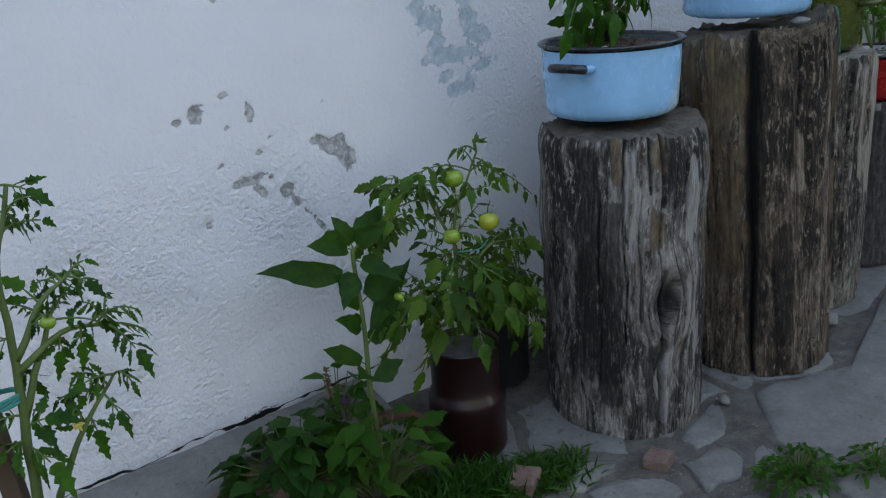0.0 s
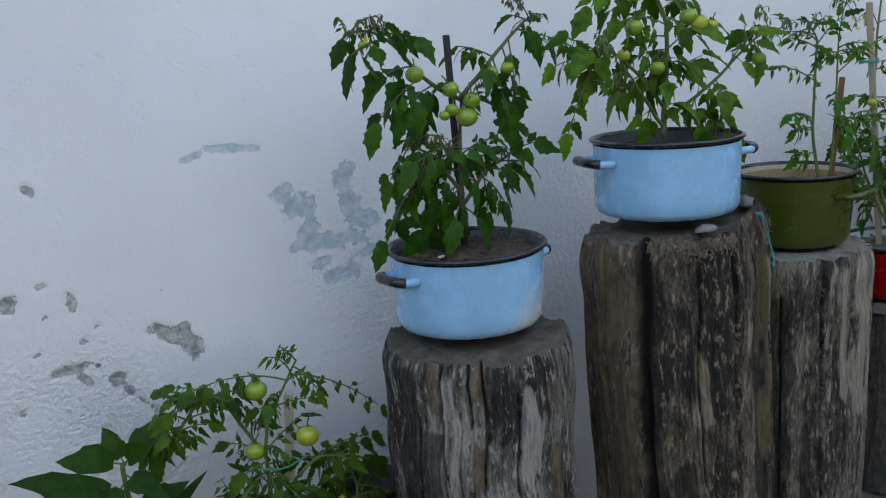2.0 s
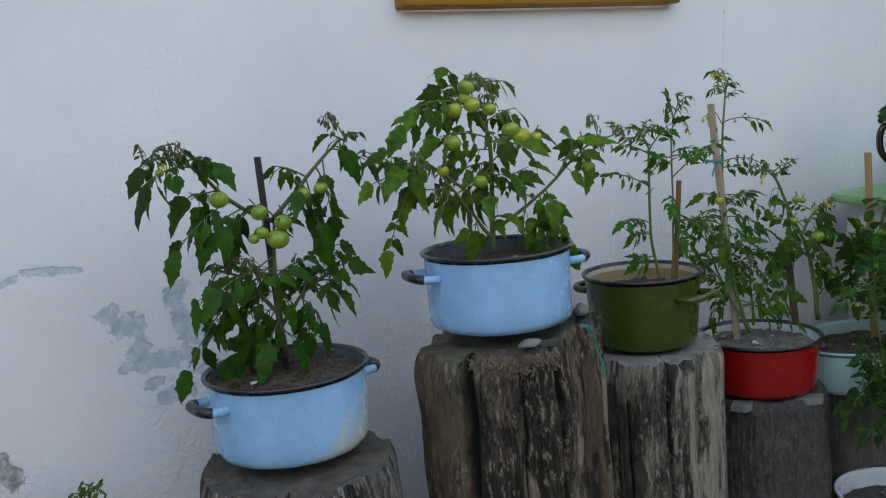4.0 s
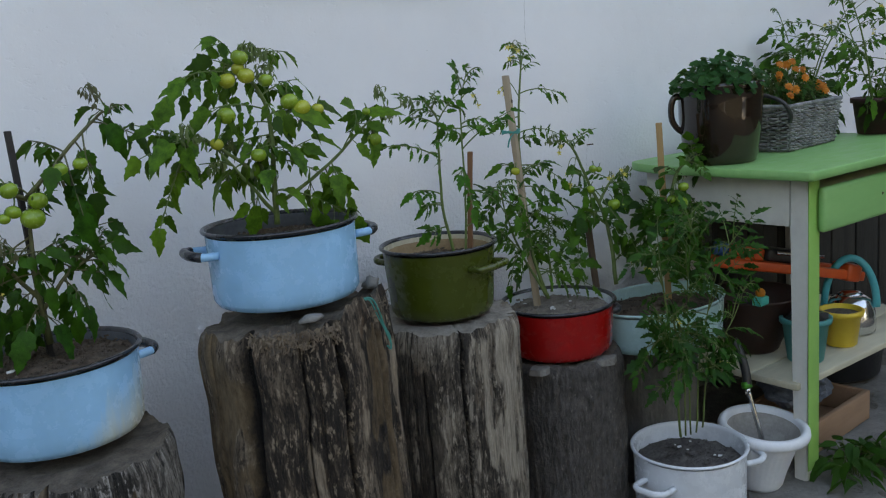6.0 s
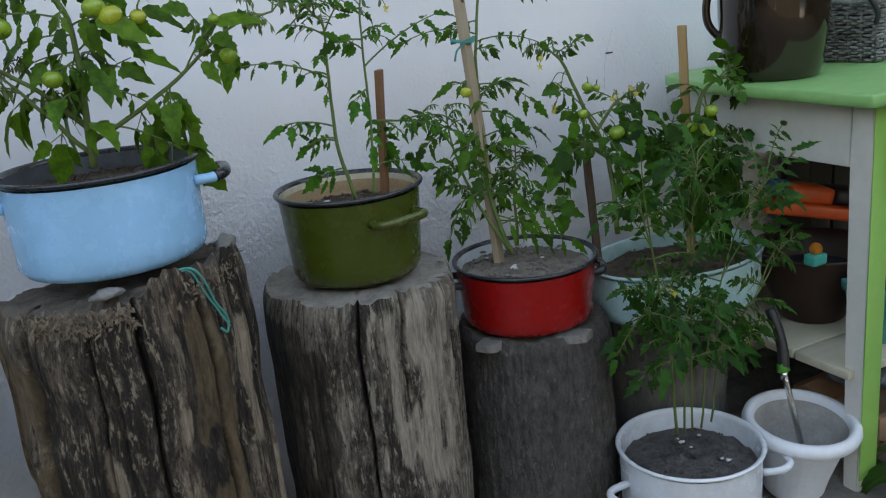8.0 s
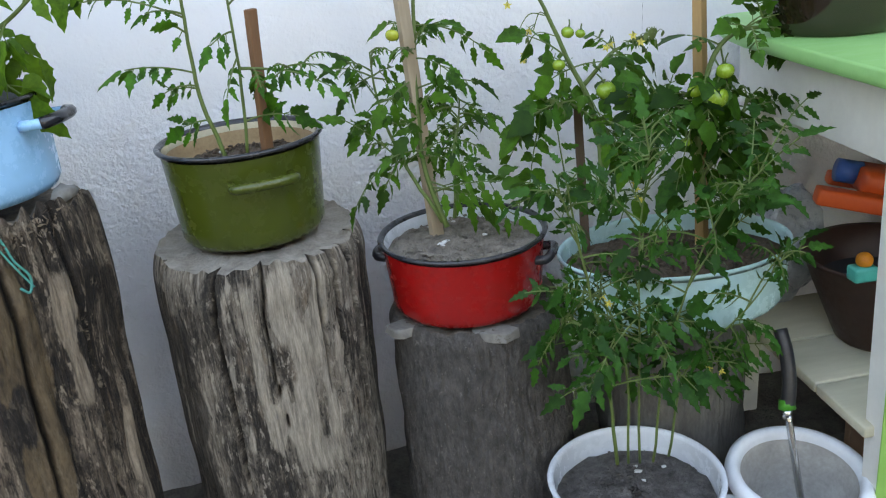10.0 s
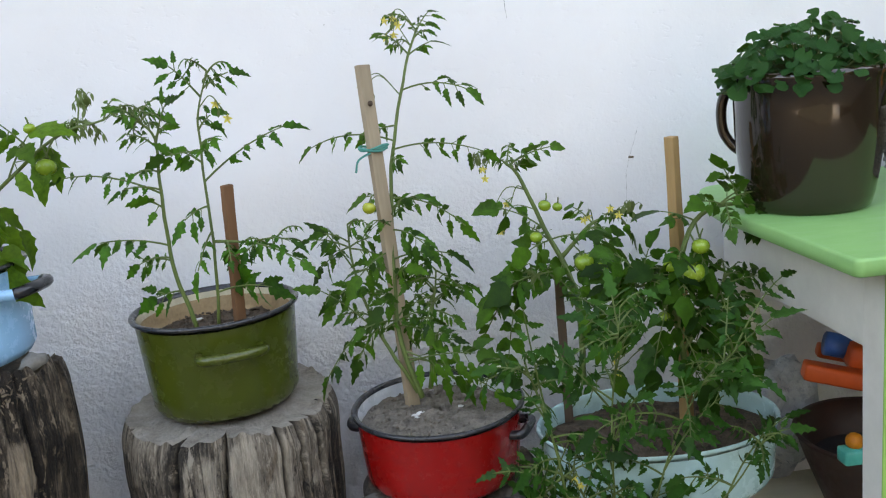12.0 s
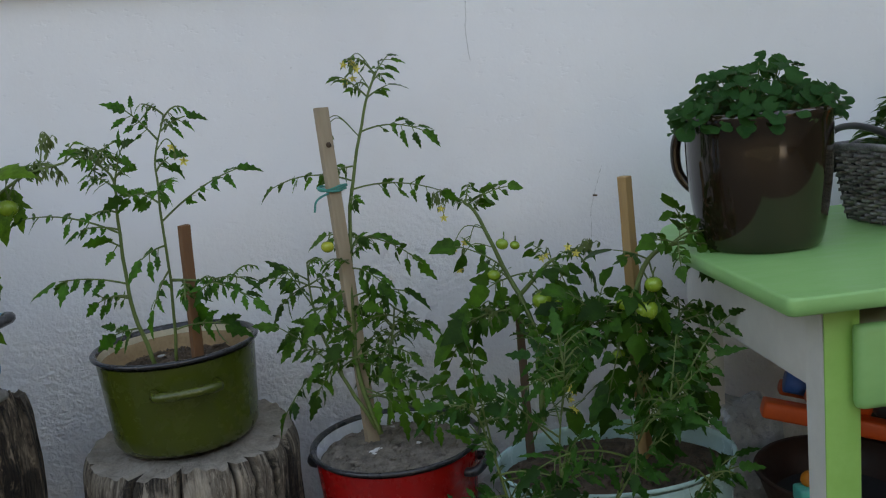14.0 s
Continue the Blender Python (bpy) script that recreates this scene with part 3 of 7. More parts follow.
for lo, hi in (((-4, 0.45, -0.3), (-3.6, 7, 3.0)), ((8.6, 0.45, -0.3), (9, 7, 3.0)), ((-4, 6.6, -0.3), (9, 7, 3.0))):
    box(back, lo, hi)
tagged(part("wall_far", back, PLASTER), "unseen plain outer walls of the house, added to block the sun", "wall", kind="structure")
tagged(part("ceiling", boxed((-4.2, -0.25, 3.0), (9.2, 7.2, 3.12), 0), BOARD), "unseen plain boarded ceiling and eaves, added to block the sun", "ceiling", kind="structure")
# Unseen roof, its ridge height chosen for where its shadow ends.
roof_bm = bmesh.new()
for s in (0, 1):
    y0, y1 = (-0.45, 3.5) if s == 0 else (7.45, 3.5)
    q = [roof_bm.verts.new(c) for c in ((-4.4, y0, 3.13), (9.4, y0, 3.13), (9.4, y1, 4.2), (-4.4, y1, 4.2))]
    roof_bm.faces.new(q)
bmesh.ops.solidify(roof_bm, geom=roof_bm.faces[:], thickness=0.06)
tagged(part("roof", roof_bm, BRICK, smooth=False), "unseen plain tiled roof, added to shade the yard", "roof", kind="structure")

for k, (a, b) in enumerate(((2.575, 3.29), (4.60, 5.32))):
    w = thing(f"window_{k + 1}", ((a + b) / 2, 0, 1.287), "wooden window with an ochre-stained sill in a white wall", "window", "windows of the house", "structure")
    h = (b - a) / 2
    part("window_sill", boxed((-h - 0.004, -0.036, 0.003), (h + 0.012, 0.12, 0.035), 0.005), WOOD_OCHRE, w, "ochre-stained board")
    fr = bmesh.new()
    for lo, hi in (((-h, 0.1, 0.035), (-h + 0.06, 0.16, 1.06)), ((h - 0.06, 0.1, 0.035), (h, 0.16, 1.06)), ((-h + 0.06, 0.1, 0.035), (h - 0.06, 0.16, 0.1)), ((-h + 0.06, 0.1, 1.0), (h - 0.06, 0.16, 1.06)), ((-0.03, 0.1, 0.1), (0.03, 0.16, 1.0))):
        box(fr, lo, hi, 0.004)
    part("window_frame", fr, WOOD_OCHRE, w)
    for s in (-1, 1):
        lo, hi = sorted((s * 0.03, s * (h - 0.06)))
        part("pane", boxed((lo, 0.125, 0.1), (hi, 0.131, 1.0), 0), GLASS_DARK, w)


def lean_slab(x0, x1):
    """The sloping concrete strip along the wall's foot, its edge broken."""
    bm = bmesh.new()
    prof = ((-0.02, 0.075), (-0.07, 0.066), (-0.125, 0.045), (-0.16, 0.028), (-0.175, -0.08))
    n = 90
    rows = []
    for i in range(n + 1):
        x = x0 + (x1 - x0) * i / n
        rows.append([bm.verts.new((x, y - (0.018 * noise.noise((x * 6, k * 0.4, 0)) if k > 1 else 0), z + 0.006 * noise.noise((x * 11, y * 11, 2)))) for k, (y, z) in enumerate(prof)])
    for a, b in zip(rows, rows[1:]):
        for k in range(len(prof) - 1):
            bm.faces.new((a[k], b[k], b[k + 1], a[k + 1]))
    return bm


tagged(part("plinth_strip", lean_slab(0.2, 1.72), CONCRETE), "cracked grey concrete strip along the wall's foot", "kerb", kind="structure")
# Unseen dark fences, added to cut the low sky light on the wall.
fence = bmesh.new()
GLINT_GAPS = ((4.5, 5.7), (-1.1, -0.8))  # unseen openings, added so the crock reflects the sunlit slabs beyond
for k in range(110):
    foot = 1.75 if any(lo < -7.9 + 0.2 * k < hi for lo, hi in GLINT_GAPS) else -0.2
    box(fence, (-8 + 0.2 * k, -5.6 - 0.01 * (k % 2), foot), (-8 + 0.2 * k + 0.19, -5.57, 3.1 + 0.05 * noise.noise((k * 3.3, 0, 0))))
tagged(part("wall_south", fence, mottled("dark boards that hold back low light", (0.022, 0.024, 0.022), (0.050, 0.054, 0.050), 3, 0.9), smooth=False), "unseen plain dark board fence, added to block low light", "fence", kind="structure")
side = bmesh.new()
for x in (-4.6, 7.4):
    for k in range(28):
        box(side, (x - 0.015, -5.55 + 0.2 * k, -0.2), (x + 0.015, -5.55 + 0.2 * k + 0.19, 3.1 + 0.05 * noise.noise((k * 3.3, x, 0))))
tagged(part("wall_side", side, bpy.data.materials["dark boards that hold back low light"], smooth=False), "unseen plain dark board fences, added to close the yard", "fence", kind="structure")
pavement = tagged(thing("pavement", (0, 0, 0), "broken concrete slabs and irregular stones with earthy joints", "pavement"), kind="structure")


def flagstone(points, seed, thick=0.05, mat=None, rise=0.0):
    """A flat stone with an irregular rounded outline."""
    rnd = random.Random(seed)
    bm = bmesh.new()
    line = []
    n = len(points)
    for i in range(n):
        a, b = Vector(points[i]), Vector(points[(i + 1) % n])
        for k in range(5):
            p = a.lerp(b, k / 5)
            j = 0.020 * noise.noise((p.x * 18 + seed, p.y * 18, 0)) + rnd.uniform(-0.004, 0.004)
            line.append(Vector((p.x + j, p.y + 0.8 * j)))
    mid = sum(line, Vector((0, 0))) / len(line)
    rings = []
    for f, dz in ((1.0, -thick), (1.0, -0.008), (0.985, -0.002), (0.95, 0.0), (0.6, 0.002), (0.3, 0.001)):
        ring = []
        for p in line:
            q = mid + (p - mid) * f
            ring.append(bm.verts.new((q.x, q.y, ground_z(q.x, q.y) + rise + dz + (0.004 * noise.noise((q.x * 12, q.y * 12, seed)) if dz > -0.01 else 0))))
        rings.append(ring)
    for a, b in zip(rings, rings[1:]):
        for i in range(len(line)):
            j = (i + 1) % len(line)
            bm.faces.new((a[i], a[j], b[j], b[i]))
    bm.faces.new(rings[-1])
    bmesh.ops.recalc_face_normals(bm, faces=bm.faces)
    return part("slab", bm, mat or SLAB, pavement)


flagstone([(2.385, -0.49), (2.62, -0.58), (2.95, -0.48), (3.25, -0.42), (3.3, -0.75), (3.1, -1.1), (2.5, -1.15), (2.16, -0.83), (2.225, -0.705), (2.25, -0.62)], 1, mat=CONCRETE, rise=0.006)
flagstone([(2.115, -0.20), (2.355, -0.20), (2.36, -0.445), (2.315, -0.432), (2.14, -0.468), (2.085, -0.40)], 2, mat=CONCRETE)
flagstone([(2.144, -0.482), (2.297, -0.450), (2.285, -0.501), (2.205, -0.543), (2.136, -0.535)], 3)
flagstone([(2.072, -0.537), (2.177, -0.561), (2.160, -0.610), (2.112, -0.634), (2.032, -0.620)], 4)
flagstone([(2.178, -0.622), (2.222, -0.614), (2.205, -0.660), (2.154, -0.680), (2.130, -0.655)], 5)
flagstone([(1.870, -0.487), (1.955, -0.482), (2.016, -0.530), (1.990, -0.602), (1.90, -0.598)], 6)
flagstone([(1.975, -0.20), (2.091, -0.20), (2.066, -0.403), (2.034, -0.447), (1.895, -0.325)], 7, mat=CONCRETE)
flagstone([(1.869, -0.340), (2.010, -0.458), (1.965, -0.467), (1.880, -0.471), (1.836, -0.412)], 13)
flagstone([(2.142, -0.698), (2.196, -0.712), (2.153, -0.782), (2.086, -0.748)], 14)
flagstone([(1.97, -0.65), (2.09, -0.70), (2.05, -0.86), (1.88, -0.80)], 15)
flagstone([(2.38, -0.21), (2.75, -0.20), (2.74, -0.44), (2.62, -0.55), (2.39, -0.47)], 8, mat=CONCRETE)
flagstone([(3.36, -0.22), (4.3, -0.22), (4.9, -0.3), (5.0, -0.9), (4.2, -1.3), (3.5, -1.1), (3.34, -0.7)], 9, mat=CONCRETE, rise=-0.003)
flagstone([(2.78, -0.20), (3.33, -0.21), (3.28, -0.40), (2.95, -0.46), (2.77, -0.42)], 10, mat=CONCRETE)
flagstone([(1.4, -0.9), (1.8, -0.72), (1.85, -1.2), (1.3, -1.4)], 11, mat=CONCRETE)
# Two unseen pale slabs beyond the fence, added as reflectors for the crock's streaks.
flagstone([(4.30, -5.65), (5.90, -5.65), (7.10, -8.0), (4.50, -8.0)], 21, mat=GLINT_SLAB, rise=0.012)
flagstone([(-1.19, -5.65), (-0.85, -5.65), (-2.50, -7.5), (-2.90, -7.5)], 22, mat=GLINT_SLAB, rise=0.012)
flagstone([(1.78, -0.20), (1.95, -0.20), (1.875, -0.32), (1.83, -0.38), (1.74, -0.30)], 12, mat=CONCRETE)


# ---------------------------------------------------------------- stumps
def stump(at, height, r_base, r_top, seed, mat, label, cracks=(), knots=(), tints=(), pales=(), rag=0.012, stretch=1.0, tilt=(0, 0), groove=0.5, plates=0.0, turn=0.0, bark=False, peaks=(), bulges=(), stains=()):
    """A standing log. cracks: angle, half width (radians), how deep, z from, z to; they and the knot hollows also carry
    painted shade. knots: angle, z, size. tints: angle, half width, z from, z to.
    """
    ob = thing("log_stump", at, label, "log stump", "row of log stumps", turn=turn, tilt=tilt)
    na, nz = 320, 130
    co, hollow_shade, tint, grain, bleach, dark = [], [], [], [], [], []
    lean = [0.012 * noise.noise((seed, 3.1, k * 0.05)) for k in range(nz + 1)]
    rc = random.Random(seed)
    cracks = list(cracks) + [(rc.uniform(-180, 180), rc.uniform(0.008, 0.02), rc.uniform(0.006, 0.012), z0, z0 + rc.uniform(0.15, 0.4)) for z0 in [rc.uniform(0, height * 0.7) for _ in range(0 if bark else 5)]]
    top_z = []
    for i in range(na):
        a = 2 * math.pi * i / na
        u = (math.cos(a) * 2 + seed, math.sin(a) * 2, 0)
        top_z.append(height + rag * (noise.noise((u[0] * 1.3, u[1] * 1.3, 1)) + 0.6 * noise.noise((u[0] * 5, u[1] * 5, 2))) - rag * 0.5 + sum(up * math.exp(-(((math.degrees(a) - ang + 180) % 360 - 180) / wide) ** 2) * (1 + 0.5 * noise.noise((a * 14, seed, 0))) for ang, wide, up in peaks))
    for k in range(nz + 1):
        f = k / nz
        for i in range(na):
            a = 2 * math.pi * i / na
            z = top_z[i] * f
            ca, sa = math.cos(a), math.sin(a)
            wob = a + 0.05 * noise.noise((seed, z * 4, 0))
            r = (r_base + (r_top - r_base) * f) * (1 + 0.05 * noise.noise((ca * 0.9 + seed, sa * 0.9, z * 1.2)))
            r += groove * (1 - 0.8 * step(0.90, 1.0, f)) * (0.0045 * noise.noise((math.cos(wob) * 9 + seed, math.sin(wob) * 9, z * 1.3)) + 0.0034 * noise.noise((math.cos(wob) * 26 + seed, math.sin(wob) * 26, z * 5.0)) + 0.0030 * noise.noise((ca * 55, sa * 55, z * 15 + seed)))
            for ang, wide, low, high in bulges:
                r += (low + (high - low) * f) * math.exp(-(((math.degrees(a) - ang + 180) % 360 - 180) / wide) ** 2)
            if plates:
                pl = noise.noise((ca * 4 + seed, sa * 4, z * 2.2))
                r += plates * step(0.02, 0.10, pl)
            if bark:
                r += 0.006 * abs(noise.noise((math.cos(wob) * 16, math.sin(wob) * 16, z * 6 + seed))) + 0.006 * abs(noise.noise((math.cos(wob) * 34, math.sin(wob) * 34, z * 16 + seed)))
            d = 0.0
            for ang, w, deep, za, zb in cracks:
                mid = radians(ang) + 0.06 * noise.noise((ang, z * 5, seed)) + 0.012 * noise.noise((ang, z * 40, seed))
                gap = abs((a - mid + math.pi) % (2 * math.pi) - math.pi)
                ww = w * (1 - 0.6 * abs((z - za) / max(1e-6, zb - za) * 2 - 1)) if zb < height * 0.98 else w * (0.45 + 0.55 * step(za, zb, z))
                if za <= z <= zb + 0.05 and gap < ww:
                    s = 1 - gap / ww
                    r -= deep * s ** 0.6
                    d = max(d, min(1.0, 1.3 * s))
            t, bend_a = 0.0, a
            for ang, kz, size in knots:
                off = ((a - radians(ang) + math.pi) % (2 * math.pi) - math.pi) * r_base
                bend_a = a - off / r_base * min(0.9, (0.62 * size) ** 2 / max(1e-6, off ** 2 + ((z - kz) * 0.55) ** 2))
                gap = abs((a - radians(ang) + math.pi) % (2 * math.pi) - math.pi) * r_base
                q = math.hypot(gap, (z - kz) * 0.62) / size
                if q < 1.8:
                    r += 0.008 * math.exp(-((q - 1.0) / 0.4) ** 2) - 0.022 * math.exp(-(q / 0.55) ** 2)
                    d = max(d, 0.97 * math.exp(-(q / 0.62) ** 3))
            for ang, w, za, zb in tints:
                gap = abs((a - radians(ang) + math.pi) % (2 * math.pi) - math.pi) / w + 0.5 * noise.noise((a * 6, z * 14, seed))
                if za < z < zb + 0.03 * noise.noise((a * 9, 1, seed)):
                    v = min(1.0, max(0.0, (1 - gap) * 2.5)) * step(za, za + 0.03, z)
                    t = max(t, 0.95 * v * step(-0.45, 0.1, noise.noise((a * 5, z * 9, seed + 4))))
            bl = 0.0
            for ang, w, za, zb in pales:
                gap = abs((a - radians(ang) + math.pi) % (2 * math.pi) - math.pi) / w + 0.9 * noise.noise((a * 8, z * 12, seed + 9))
                if za < z < zb:
                    bl = max(bl, 0.85 * min(1.0, max(0.0, (1 - gap) * 2.0)) * step(za, za + 0.06, z) * step(zb, zb - 0.06, z) * step(-0.3, 0.15, noise.noise((math.cos(bend_a) * 8, math.sin(bend_a) * 8, z * 5 + seed))))
            bleach.append(bl)
            st = 0.0
            for ang, w, za, zb in stains:
                gap = abs((a - radians(ang) + math.pi) % (2 * math.pi) - math.pi) / w + 0.7 * noise.noise((a * 7, z * 9, seed + 15))
                st = max(st, min(1.0, max(0.0, (1.2 - gap) * 1.5)) * step(za, za + 0.05, z) * step(zb, zb - 0.05, z))
            dark.append(st)
            if f > 0.94:
                r -= 0.009 * ((f - 0.94) / 0.06) ** 2
            co.append((r * ca + lean[k] * 0.5, r * sa * stretch, z))
            hollow_shade.append(d), tint.append(t)
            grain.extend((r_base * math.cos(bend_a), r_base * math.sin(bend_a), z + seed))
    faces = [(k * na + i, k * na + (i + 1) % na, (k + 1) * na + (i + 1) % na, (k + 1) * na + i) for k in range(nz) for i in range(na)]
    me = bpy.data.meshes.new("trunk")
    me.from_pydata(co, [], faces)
    for key, vals in (("hollow_shade", hollow_shade), ("tint", tint), ("bleach", bleach), ("stain", dark)):
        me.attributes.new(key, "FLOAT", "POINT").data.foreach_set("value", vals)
    me.attributes.new("grain", "FLOAT_VECTOR", "POINT").data.foreach_set("vector", grain)
    for p in me.polygons:
        p.use_smooth = True
    me.materials.append(mat)
    tr = new("trunk", me)
    tr.parent = ob
    rim = [Vector(c) for c in co[-na:]]
    mid = sum(rim, Vector()) / na
    bm = bmesh.new()
    rings = []
    for f in (1.0, 0.97, 0.9, 0.8, 0.65, 0.5, 0.3, 0.12):
        ring = []
        for i, p in enumerate(rim):
            q = mid.lerp(p, f)
            q.z = mid.z + (p.z - mid.z) * f ** 6
            q.z += 0.004 * noise.noise((q.x * 50 + seed, q.y * 50, 0)) + (0.003 * math.sin(f * 60) if f < 0.95 else 0.0)
            ring.append(bm.verts.new(q if f < 1 else p))
        rings.append(ring)
    for a, b in zip(rings, rings[1:]):
        for i in range(na):
            bm.faces.new((a[i], a[(i + 1) % na], b[(i + 1) % na], b[i]))
    bm.faces.new(rings[-1])
    part("cut_end", bm, END_PALE if mat == STUMP_PALE else END_GRAIN, ob)
    return ob


def gz(x, y):
    return ground_z(x, y) - 0.004


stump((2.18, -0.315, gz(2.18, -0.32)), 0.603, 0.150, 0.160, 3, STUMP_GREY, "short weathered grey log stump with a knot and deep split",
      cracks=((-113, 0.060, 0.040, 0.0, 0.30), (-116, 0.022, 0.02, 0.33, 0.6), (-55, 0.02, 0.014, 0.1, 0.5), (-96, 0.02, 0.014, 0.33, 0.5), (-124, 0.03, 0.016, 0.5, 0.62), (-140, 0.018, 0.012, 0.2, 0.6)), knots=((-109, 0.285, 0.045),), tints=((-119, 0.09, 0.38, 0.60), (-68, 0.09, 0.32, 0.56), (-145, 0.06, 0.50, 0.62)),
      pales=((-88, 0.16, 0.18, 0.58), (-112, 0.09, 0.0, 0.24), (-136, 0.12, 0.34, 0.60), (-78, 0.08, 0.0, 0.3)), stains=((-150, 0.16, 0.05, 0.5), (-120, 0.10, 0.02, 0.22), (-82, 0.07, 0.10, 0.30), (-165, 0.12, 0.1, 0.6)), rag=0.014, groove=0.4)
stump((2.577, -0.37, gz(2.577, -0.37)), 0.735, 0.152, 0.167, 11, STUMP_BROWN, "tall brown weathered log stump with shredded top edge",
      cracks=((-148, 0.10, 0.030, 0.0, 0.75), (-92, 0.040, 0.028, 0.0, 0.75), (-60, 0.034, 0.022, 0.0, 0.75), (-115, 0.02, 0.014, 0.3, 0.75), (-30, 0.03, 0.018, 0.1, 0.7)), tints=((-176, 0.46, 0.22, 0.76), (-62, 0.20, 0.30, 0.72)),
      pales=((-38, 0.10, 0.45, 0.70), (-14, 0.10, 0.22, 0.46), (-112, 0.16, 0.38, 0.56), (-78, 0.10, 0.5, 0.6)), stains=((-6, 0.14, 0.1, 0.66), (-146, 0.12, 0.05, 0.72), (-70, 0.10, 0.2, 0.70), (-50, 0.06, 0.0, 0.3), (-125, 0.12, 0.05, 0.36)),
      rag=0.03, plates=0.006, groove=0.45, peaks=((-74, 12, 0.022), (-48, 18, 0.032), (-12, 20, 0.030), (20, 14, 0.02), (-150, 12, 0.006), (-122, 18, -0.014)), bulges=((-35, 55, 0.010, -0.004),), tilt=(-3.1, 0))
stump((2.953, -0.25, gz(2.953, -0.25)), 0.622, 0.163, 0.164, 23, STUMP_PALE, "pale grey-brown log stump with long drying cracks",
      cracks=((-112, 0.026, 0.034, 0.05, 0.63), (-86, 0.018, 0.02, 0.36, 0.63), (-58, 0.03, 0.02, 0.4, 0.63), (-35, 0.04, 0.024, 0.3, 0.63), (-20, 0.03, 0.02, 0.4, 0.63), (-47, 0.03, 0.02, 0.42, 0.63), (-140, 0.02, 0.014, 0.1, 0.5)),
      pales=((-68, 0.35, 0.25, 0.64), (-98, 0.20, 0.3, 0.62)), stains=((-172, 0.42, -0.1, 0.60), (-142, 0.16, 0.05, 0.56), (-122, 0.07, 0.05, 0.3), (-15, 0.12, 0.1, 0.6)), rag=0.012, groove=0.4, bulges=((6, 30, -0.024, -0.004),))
stump((3.282, -0.262, gz(3.285, -0.275)), 0.447, 0.139, 0.137, 31, BARK, "low dark log stump still in its rough bark", rag=0.008, groove=0.3, bark=True)
stump((3.625, -0.225, gz(3.62, -0.275)), 0.372, 0.128, 0.132, 43, STUMP_SMOOTH, "low smooth grey log stump", cracks=((-70, 0.015, 0.015, 0.0, 0.37),), rag=0.006, groove=0.5)


# ---------------------------------------------------------------- enamel pots
def handle(bm, angle, r, z, span=0.075, out=0.042, thick=0.0075, drop=0.0, oval=1.0):
    """A round-bar loop handle on the side of a pot."""
    a = radians(angle)
    d, s = Vector((math.cos(a), math.sin(a) * oval, 0)), Vector((-math.sin(a), math.cos(a), 0))
    c = d * r + Vector((0, 0, z))
    pts = [c - s * span / 2 - d * 0.006, c - s * span / 2 + d * out * 0.6 + Vector((0, 0, drop * 0.4)), c - s * span * 0.3 + d * out + Vector((0, 0, drop)), c + d * out * 1.04 + Vector((0, 0, drop)),
           c + s * span * 0.3 + d * out + Vector((0, 0, drop)), c + s * span / 2 + d * out * 0.6 + Vector((0, 0, drop * 0.4)), c + s * span / 2 - d * 0.006]
    return smooth_line(pts, 5), d, c


